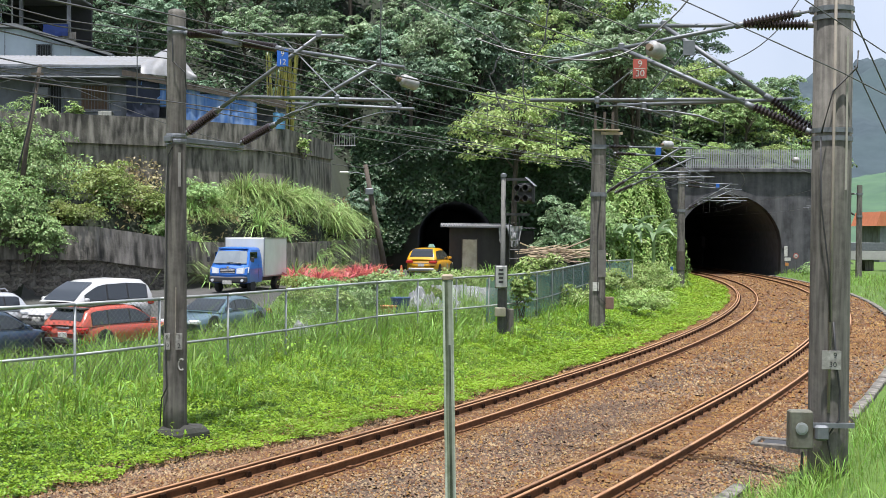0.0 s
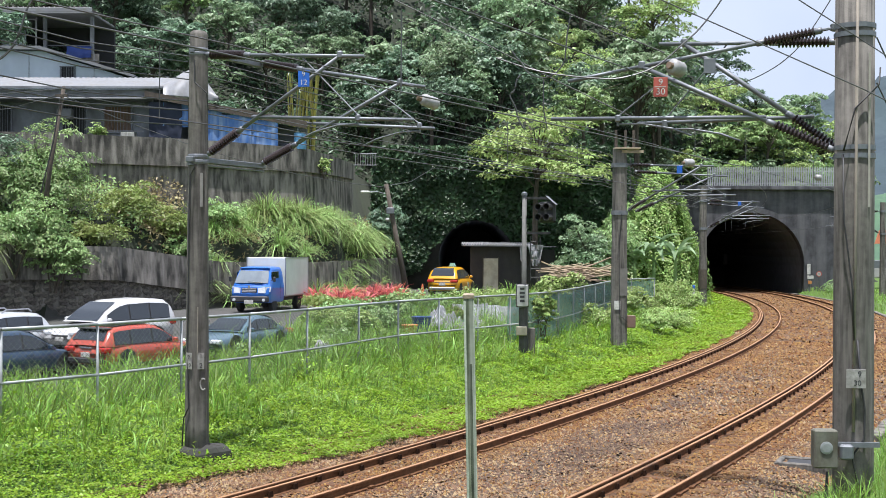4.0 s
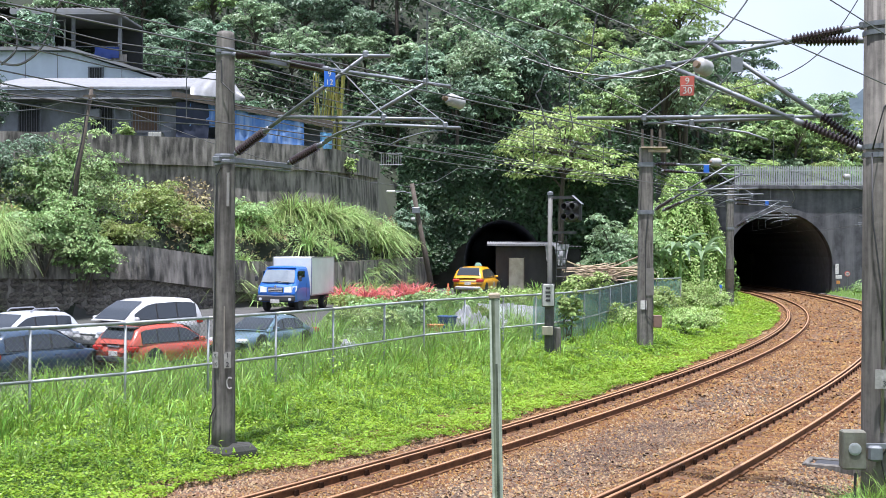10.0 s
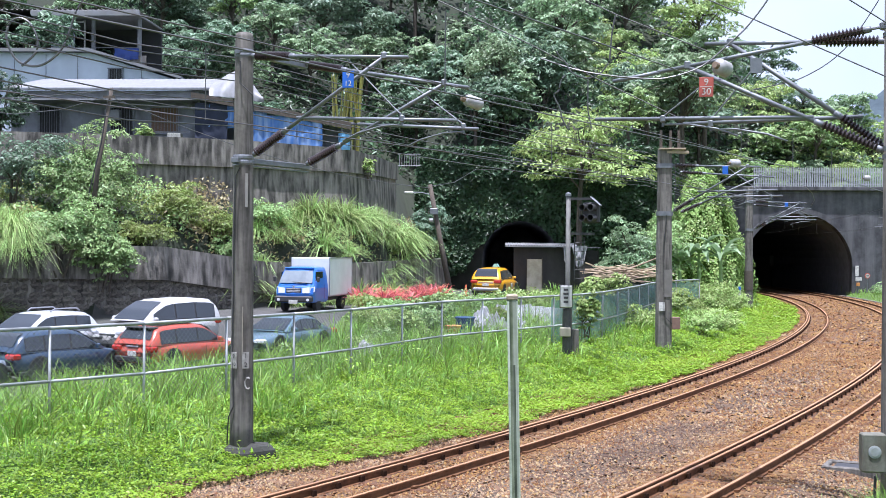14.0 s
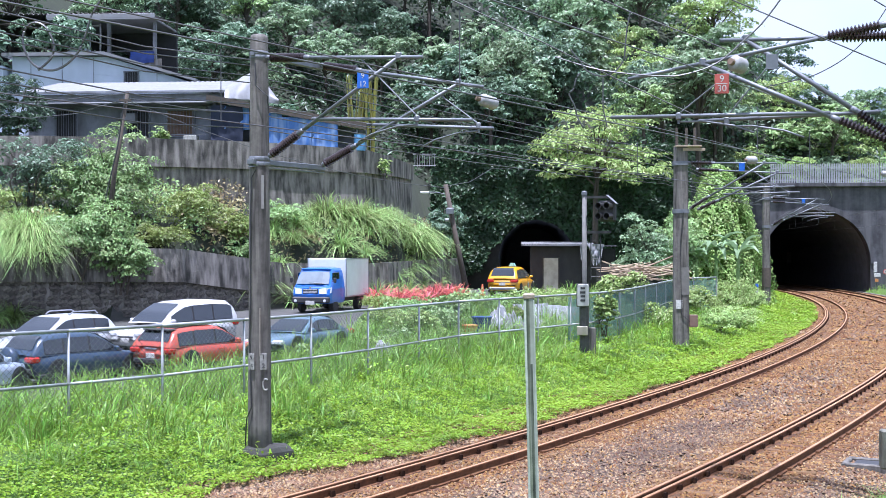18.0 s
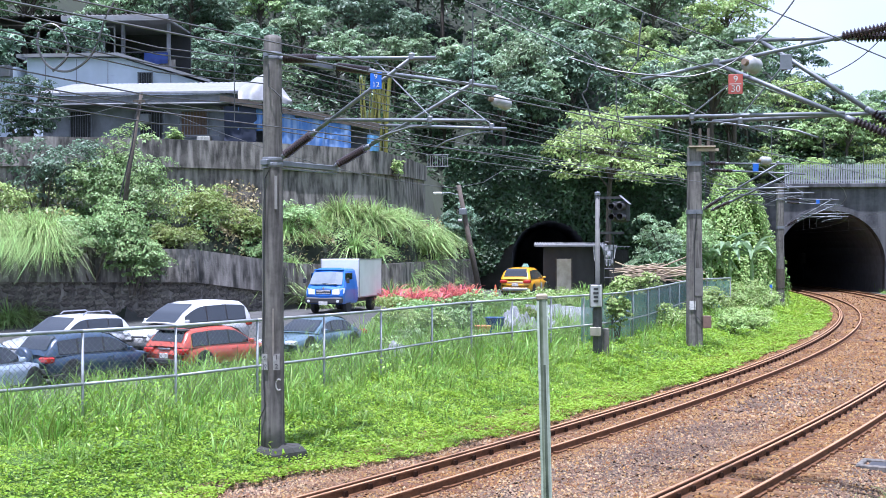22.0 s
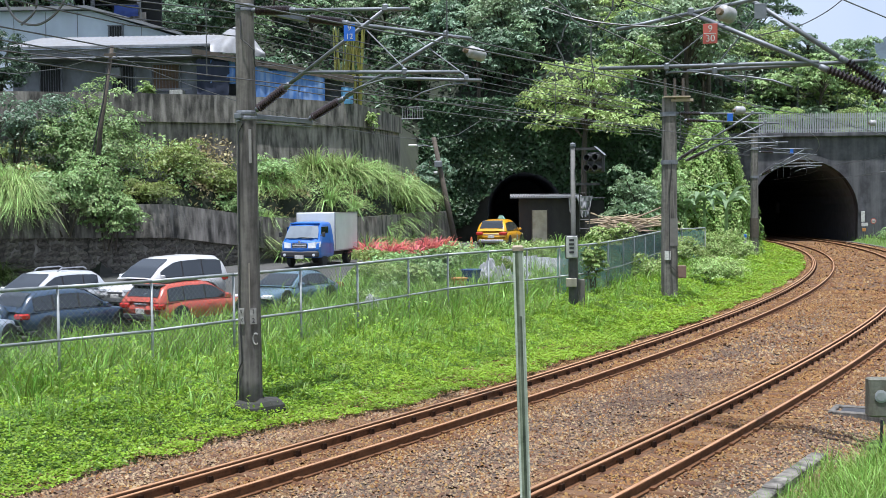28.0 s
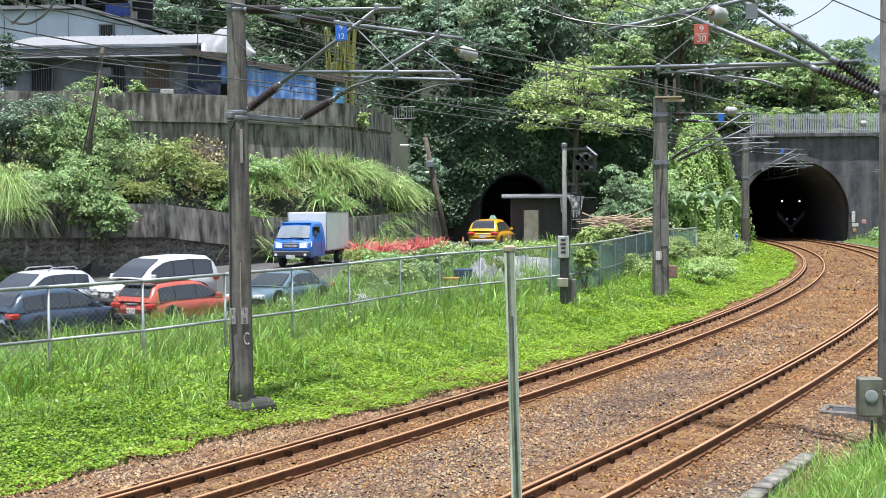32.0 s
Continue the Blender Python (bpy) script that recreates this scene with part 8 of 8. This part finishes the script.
part("fascia", Bits().loft([[(-16.4, 60.5, 11.3), (-16.4, 60.6, 11.3), (-16.4, 60.6, 11.62), (-16.4, 60.5, 11.62)], [(-8.1, 60.85, 9.75), (-8.1, 60.95, 9.75), (-8.1, 60.95, 10.1), (-8.1, 60.85, 10.1)]]), OLDWOOD, h2, "dark weathered fascia board")
for x in (-16.1, -14.2, -12.2, -10.2, -8.6):
    part("post", Bits().rod((x, 61.0, 8.6), (x, 61.0, 11.4 - (x + 16.3) * 0.185), 0.05, n=6), STEEL, h2)
for i, (x, w, h, m, lab) in enumerate(((-15.4, 1.7, 2.0, DTARP, "navy tarpaulin curtain on the lean-to"), (-15.2, 1.9, 1.2, BTARP, "blue tarpaulin curtain on the lean-to"), (-13.3, 1.6, 1.9, BTARP, "faded blue tarpaulin curtain"), (-11.8, 1.7, 1.8, BTARP, "faded blue tarpaulin curtain"), (-10.3, 1.4, 1.4, BTARP, "blue tarpaulin curtain on the lean-to"))):
    zt = 11.25 - (x + 16.3) * 0.18
    cloth("tarpaulin", (x, 60.85 - 0.05 * (i == 0), zt - h / 2), w, h, m, lab, 20 + i, 0, 0.12, 14, False, "tarpaulin", "tarpaulins")
single("water_drum", Bits().lathe([(0.3, 0), (0.32, 0.2), (0.3, 0.45), (0.32, 0.7), (0.3, 0.85), (0.05, 0.88)], 14), mat("blue_drum", (0.12, 0.3, 0.5), (0.1, 0.25, 0.42), 4, 0.5, 0), "pale blue plastic drum on the terrace wall", "drum", m=pose(-8.5, 61.2, 8.7))
h3 = thing("upper_house", Matrix(), "pale blue house with a shallow gable above the terrace", "house", "terrace houses")
part("wall", Bits().loft([[(-31.8, 72, 8), (-20.6, 72, 8), (-20.6, 78, 8), (-31.8, 78, 8)], [(-31.8, 72, 15.2), (-20.6, 72, 13.9), (-20.6, 78, 13.9), (-31.8, 78, 15.2)]]), PALEBLUE, h3)
part("gable", Bits().prism([(-31.8, 15.1), (-20.6, 13.8), (-20.6, 13.95), (-25.8, 15.55), (-31.8, 15.6)], 71.98, 78), PALEBLUE, h3)
part("roof", Bits().prism([(-32.3, 15.6), (-25.8, 15.58), (-20.0, 13.9), (-20.0, 14.05), (-25.8, 15.8), (-32.3, 15.8)], 71.5, 78.5), TIN, h3, "white roof edge")
barred_window(h3, -24.2, 71.95, 14.2, 0.9, 0.8, 6)
for x in (-30.6, -28.6, -26.6, -22.6):
    part("panel_seam", Bits().box((x, 71.97, 13.0), (0.03, 0.03, 5)), STUCCO, h3)
h4 = thing("upper_shelter", Matrix(), "open concrete upper floor with a rusty roof among the trees", "house", "terrace houses")
part("floor_slab", Bits().box((-28.2, 82, 15.9), (6.6, 5, 0.4)), WALL, h4)
part("side_wall", Bits().box((-30.6, 80.0, 17.5), (1.3, 1.0, 3.0)), PALEBLUE, h4, "pale rendered wall")
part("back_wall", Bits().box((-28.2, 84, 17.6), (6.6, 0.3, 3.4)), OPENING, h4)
part("parapet", Bits().box((-27.0, 79.7, 16.35), (4.6, 0.15, 0.6)), WALL, h4)
part("roof", Bits().box((-28.6, 81.3, 19.25), (7.4, 5.4, 0.16), bevel=0.03).box((-28.6, 78.66, 19.42), (7.5, 0.12, 0.3), bevel=0.02), TIN, h4, "pale flat roof slab")
part("upper_roof", corrugated(-39.0, -25.6, 79.2, 84.5, 19.75, 20.1, 0.35, 0.05), mat("rusty_tin", (0.2, 0.19, 0.185), (0.13, 0.12, 0.115), 1.2, 0.7, 0.2), h4, "grey corrugated roof")
for x in (-29.85, -28.95):
    part("opening_frame", Bits().box((x, 79.62, 17.7), (0.09, 0.09, 2.7)), WHITE, h4, "white opening frame")
part("opening_frame", Bits().box((-29.4, 79.62, 18.95), (0.99, 0.09, 0.09)), WHITE, h4, "white opening frame")
for x in (-28.4, -25.2):
    part("column", Bits().box((x, 79.8, 17.8), (0.22, 0.22, 3.0)), STUCCO, h4)
part("handrail", Bits().rod((-28.4, 79.66, 17.2), (-25.2, 79.66, 17.2), 0.03, n=6), STEEL, h4)
cloth("tarpaulin", (-26.0, 79.5, 16.75), 1.7, 0.75, mat("deep_blue_tarpaulin", (0.01, 0.04, 0.22), (0.008, 0.03, 0.15), 2, 0.5, 0.2), "blue tarpaulin on the upper parapet", 33, 0, 0.12, 10, False, "tarpaulin", "tarpaulins")
h6 = thing("timber_shelter", Matrix(), "dark open timber shelter among the trees above the houses", "shelter")
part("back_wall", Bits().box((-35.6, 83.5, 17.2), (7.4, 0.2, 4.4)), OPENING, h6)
part("roof", Bits().box((-35.4, 81.6, 19.1), (8.0, 4.6, 0.1), pose(0, 0, 0), bevel=0.02), OLDWOOD, h6, "dark plank roof")
part("floor", Bits().box((-35.6, 81.6, 15.6), (7.6, 4.4, 0.3)), OLDWOOD, h6)
for x in (-38.6, -36.6, -34.4, -32.4):
    part("post", Bits().rod((x, 79.6, 13.0), (x + 0.1, 79.6, 19.1), 0.09, n=7), OLDWOOD, h6)
for z in (16.5, 17.1):
    part("rail", Bits().rod((-38.8, 79.55, z), (-32.2, 79.55, z), 0.05, n=6), OLDWOOD, h6)
h5 = thing("side_house", Matrix(), "grey-white house end with an air conditioner", "house", "terrace houses")
part("wall", Bits().box((-34.5, 74, 12.4), (4.6, 5, 5.2)), PALEBLUE, h5)
part("air_conditioner", Bits().box((-33.0, 71.3, 14.7), (1.0, 0.5, 0.7), bevel=0.04), TIN, h5)


def bamboo():
    t = thing("bamboo_clump", Matrix(), "clump of yellow-green bamboo stems by the parapet", "bamboo")
    m = mat("yellow_bamboo", (0.2, 0.18, 0.03), (0.11, 0.13, 0.025), 2, 0.5, 0.1, vary=0.2)
    rng = random.Random(2)
    for i in range(26):
        x, y = -9.3 + rng.uniform(-0.75, 0.75), 68 + rng.uniform(-0.4, 0.4)
        part("stem", Bits().tube([(x, y, 8.0), (x + rng.uniform(-0.1, 0.1), y, 10.5), (x + rng.uniform(-0.4, 0.4), y, 13.6)], [0.06, 0.055, 0.03], 6), m, t)


bamboo()
wall_rail = thing("terrace_railing", Matrix(), "small white metal railing at the end of the terrace", "railing")
for i in range(9):
    part("bar", Bits().rod((-6.2 + i * 0.14, 67.5, 8.3), (-6.2 + i * 0.14, 67.5, 9.0), 0.02, n=5), TIN, wall_rail)
for z in (8.35, 9.0):
    part("rail", Bits().rod((-6.3, 67.5, z), (-5.0, 67.5, z), 0.025, n=6), TIN, wall_rail)


# ---- the far right ----
def trough():
    t = thing("cable_trough", Matrix(), "concrete cable trough with lids beside the right track", "cable trough", kind="structure")
    sl = list(np.arange(-16.5, 5.5, 1.2)) + list(np.arange(14, 96, 1.2))
    for k, s in enumerate(sl):
        a, th = on_line(s + 0.6, 6.72 if s < 7 else 7.12, -0.33 if s > 7 else -0.28)
        o = part("slab", SLAB, WALL, t)
        o.matrix_basis = pose(a.x, a.y, a.z + 0.012 * math.sin(k * 2.3), 0, 0, -math.degrees(th) + 0.8 * math.sin(k * 1.7))


SLAB = Bits().box((0, 0, 0), (0.24, 1.19, 0.34), bevel=0.02).mesh("slab")
trough()
# distance haze is mixed into the ridge's own blue-green colour
far_green = mat("far_forest_haze_tint", (0.038, 0.058, 0.07), (0.022, 0.038, 0.048), 0.05, 0.95, 0.0, stain=(0.04, 0.066, 0.07), stain_scale=0.008, stain_amt=0.7)


def mountain(name, cx, cy, w, dep, ridge, label, seed, material):
    nx, ny = 70, 24
    vs = []
    for j in range(ny + 1):
        v = j / ny
        for i in range(nx + 1):
            u = i / nx
            h = np.interp(u, np.linspace(0, 1, len(ridge)), ridge) * math.sin(math.pi * min(1, v * 1.05) * 0.5) ** 0.9
            h += 0.1 * h * noise.noise((u * 16, v * 7, seed)) + 0.05 * h * noise.noise((u * 45, v * 25, seed))
            vs.append((cx + (u - 0.5) * w, cy + (v - 0.5) * dep, h - 2))
    fs = [(j * (nx + 1) + i, j * (nx + 1) + i + 1, (j + 1) * (nx + 1) + i + 1, (j + 1) * (nx + 1) + i) for j in range(ny) for i in range(nx)]
    single(name, Bits().add(vs, fs), material, label, "mountain", kind="structure", smooth=True)


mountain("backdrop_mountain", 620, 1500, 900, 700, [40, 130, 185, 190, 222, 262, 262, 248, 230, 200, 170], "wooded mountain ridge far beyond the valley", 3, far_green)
mountain("backdrop_hill", 260, 520, 330, 200, [6, 20, 34, 40, 48, 60, 55], "wooded hill beyond the houses", 6, mat("far_forest", (0.06, 0.12, 0.06), (0.04, 0.085, 0.05), 0.06, 0.95, 0.0))
vh = thing("valley_house", Matrix(), "far house with an orange roof", "house")
part("wall", Bits().box((60, 152, 2.2), (11, 8, 5.0)), STUCCO, vh)
part("roof", Bits().prism([(-6.2, 4.6), (6.2, 4.6), (5.8, 5.0), (3.0, 6.4), (-5.6, 6.4)], -4.6, 4.6, pose(60, 152, 0)), mat("orange_roof", (0.55, 0.19, 0.09), (0.45, 0.15, 0.07), 1.5, 0.7, 0.1), vh, "orange roof")
vd = thing("road_viaduct", Matrix(), "pale concrete road deck with a parapet", "viaduct")
part("deck", Bits().box((52, 112, 1.6), (30, 3, 0.9), bevel=0.05), mat("pale_concrete", (0.4, 0.39, 0.37), (0.32, 0.31, 0.3), 1.5, 0.8, 0.2), vd)
part("parapet", Bits().box((52, 110.6, 2.4), (30, 0.2, 0.75), bevel=0.03), STEEL, vd)
for x in (40, 46, 52, 58):
    part("pier", Bits().box((x, 112, 0.3), (0.8, 1.6, 2.0)), CONCRETE, vd)
stone_wall = single("embankment_stones", Bits().loft([[(37 + 3 * i, 97 + 0.6 * math.sin(i), -0.6), (37 + 3 * i, 97.3, 1.5 + 0.2 * math.sin(i * 2)), (37 + 3 * i, 98.5, 1.6), (37 + 3 * i, 98.5, -0.6)] for i in range(7)]), ROCK, "dark rubble embankment beside the line", "embankment", kind="structure")
# lineside signs at the tunnel mouth
for x, z, w, h, lab, m in ((30.15, 2.0, 0.3, 0.9, "white lineside marker board", PAPER), (30.3, 1.3, 0.55, 0.3, "small white sign board", PAPER), (30.25, 0.85, 0.3, 0.28, "small orange sign board", mat("orange_board", (0.5, 0.22, 0.06), (0.4, 0.18, 0.05), 5, 0.6, 0))):
    s_ = thing("lineside_sign", Matrix(), lab, "sign", "lineside signs")
    part("board", Bits().box((x, 104.3, z), (w, 0.04, h), bevel=0.01), m, s_)
    part("post", Bits().rod((x, 104.36, -0.5), (x, 104.36, z), 0.03, n=6), STEEL, s_)
rs = thing("lineside_sign", Matrix(), "round white sign with a red ring", "sign", "lineside signs")
part("disc", Bits().lathe([(0.24, 0), (0.24, 0.03), (0, 0.03)], 20, pose(30.95, 104.0, 1.6, 90, 0, 0)), RED, rs)
part("face", Bits().lathe([(0.17, 0), (0.17, 0.036), (0, 0.036)], 20, pose(30.95, 103.995, 1.6, 90, 0, 0)), PAPER, rs)
part("bar", Bits().box((30.95, 103.95, 1.6), (0.22, 0.01, 0.06)), INK, rs)
part("post", Bits().rod((30.95, 104.05, -0.5), (30.95, 104.05, 1.55), 0.03, n=6), STEEL, rs)
bm_ = thing("lineside_marker", Matrix(), "small white and blue marker stake in the grass", "marker")
part("stake", Bits().box((13.6, 70.5, 0.6), (0.14, 0.1, 1.5), bevel=0.02), PAPER, bm_)
part("top", Bits().box((13.6, 70.5, 1.42), (0.16, 0.12, 0.22), bevel=0.02), BLUE, bm_, "blue top")
ts = thing("tunnel_signal", Matrix(), "dim signal head inside the tunnel", "signal")
part("post", Bits().rod((28.9, 132, -0.6), (28.9, 132, 2.4), 0.06), INK, ts)
part("head", Bits().box((28.9, 131.9, 2.6), (0.5, 0.2, 1.2), bevel=0.1), CONCRETE, ts)


barrel("barrel_insulator", (8.02, 42.5, 6.7), (1, 0.4, 0), 0.15, 0.38)
barrel("barrel_insulator", (27.3, 92, 9.25), (1, 0, 0), 0.24, 0.45)
pit = thing("cable_pit", pose(6.0, 20.9, -0.27, 0, 0, -24), "open concrete cable pit beside the mast", "cable pit")
for dx, dy, sx, sy in ((0, -0.32, 0.95, 0.1), (0, 0.32, 0.95, 0.1), (-0.43, 0, 0.1, 0.54), (0.43, 0, 0.1, 0.54)):
    part("kerb", Bits().box((dx, dy, 0.0), (sx, sy, 0.34), bevel=0.02), CONCRETE, pit)
part("lid", Bits().box((0.05, 0.03, 0.12), (0.72, 0.46, 0.04), bevel=0.01), PLASTIC, pit, "dark lid")


# ---- the train in the tunnel ----
def build_train():
    t = thing("train", pose(26.85, 262, 0), "electric train coloured dark for the tunnel gloom, with two lit roof headlamps", "train")
    # tunnel darkness is put into the train's colours: near black, no sheen, stripe dimmed
    grey = mat("train_body_tunnel_dark", (0.004, 0.004, 0.005), (0.003, 0.003, 0.004), 1, 0.95, 0, spec=0.0)
    dark = mat("train_front_tunnel_dark", (0.003, 0.003, 0.004), (0.003, 0.003, 0.003), 2, 0.95, 0, spec=0.0)
    rings = []
    for yy, k, zt in ((0.0, 0.9, 3.45), (0.25, 0.97, 3.58), (0.8, 1.0, 3.68), (20.0, 1.0, 3.7)):
        w = 1.42 * k
        rings.append([(-w * 0.94, yy, 0.35), (-w, yy, 0.9), (-w, yy, 2.9), (-w * 0.86, yy, zt - 0.2), (-w * 0.5, yy, zt), (w * 0.5, yy, zt), (w * 0.86, yy, zt - 0.2), (w, yy, 2.9), (w, yy, 0.9), (w * 0.94, yy, 0.35)])
    part("body", Bits().loft(rings), grey, t)
    part("front_mask", Bits().box((0, -0.03, 2.35), (2.3, 0.08, 1.5), bevel=0.06), dark, t, "black windscreen mask")
    part("windscreen", Bits().box((0, -0.08, 2.45), (2.0, 0.03, 0.9), bevel=0.02), dark, t, "dark windscreen")
    for s in (-1, 1):
        part("stripe", Bits().prism([(s * 1.22, 2.5), (s * 1.28, 2.0), (s * 0.1, 0.75), (s * 0.0, 0.95), (s * 0.0, 1.05)], -0.1, -0.04), mat("tunnel_dimmed_stripe", (0.05, 0.053, 0.056), (0.025, 0.027, 0.029), 3, 0.9, 0), t, "grey diagonal front stripe, colour dimmed for the tunnel dark")
        part("headlamp", Bits().lathe([(0.06, 0), (0.06, 0.05), (0.0, 0.06)], 14, pose(s * 0.8, -0.06, 3.38, 90, 0, 0)), glow("headlamp_light", (1.0, 0.93, 0.78), 4.0), t, "lit headlamp")
        part("lower_lamp", Bits().lathe([(0.09, 0), (0.09, 0.04), (0.0, 0.05)], 14, pose(s * 0.36, -0.1, 1.72, 90, 0, 0)), glow("lower_lamp_light", (0.9, 0.9, 0.85), 0.03), t, "dim lower lamp")
        part("bogie", Bits().box((s * 0.55, 2.6, 0.25), (0.3, 2.6, 0.5)).box((s * 0.55, 16.5, 0.25), (0.3, 2.6, 0.5)), PLASTIC, t)
    part("coupler", Bits().box((0, -0.25, 0.62), (0.3, 0.5, 0.3), bevel=0.05), PLASTIC, t)
    part("apron", Bits().box((0, -0.05, 0.42), (2.3, 0.15, 0.35), bevel=0.04), dark, t)
    return t


TRAIN = build_train()


def motions():
    # the train waits far inside, then comes on towards the mouth
    rows = [(0.0, pose(26.85, 262, 0)), (22.0, pose(26.85, 262, 0))]
    for t, y in ((24.0, 236.0), (26.0, 208.5), (28.0, 178.0), (30.0, 145.5), (31.0, 129.2), (32.0, 113.0)):
        rows.append((t, pose(26.85, y, 0)))
    walk(TRAIN, rows)


motions()
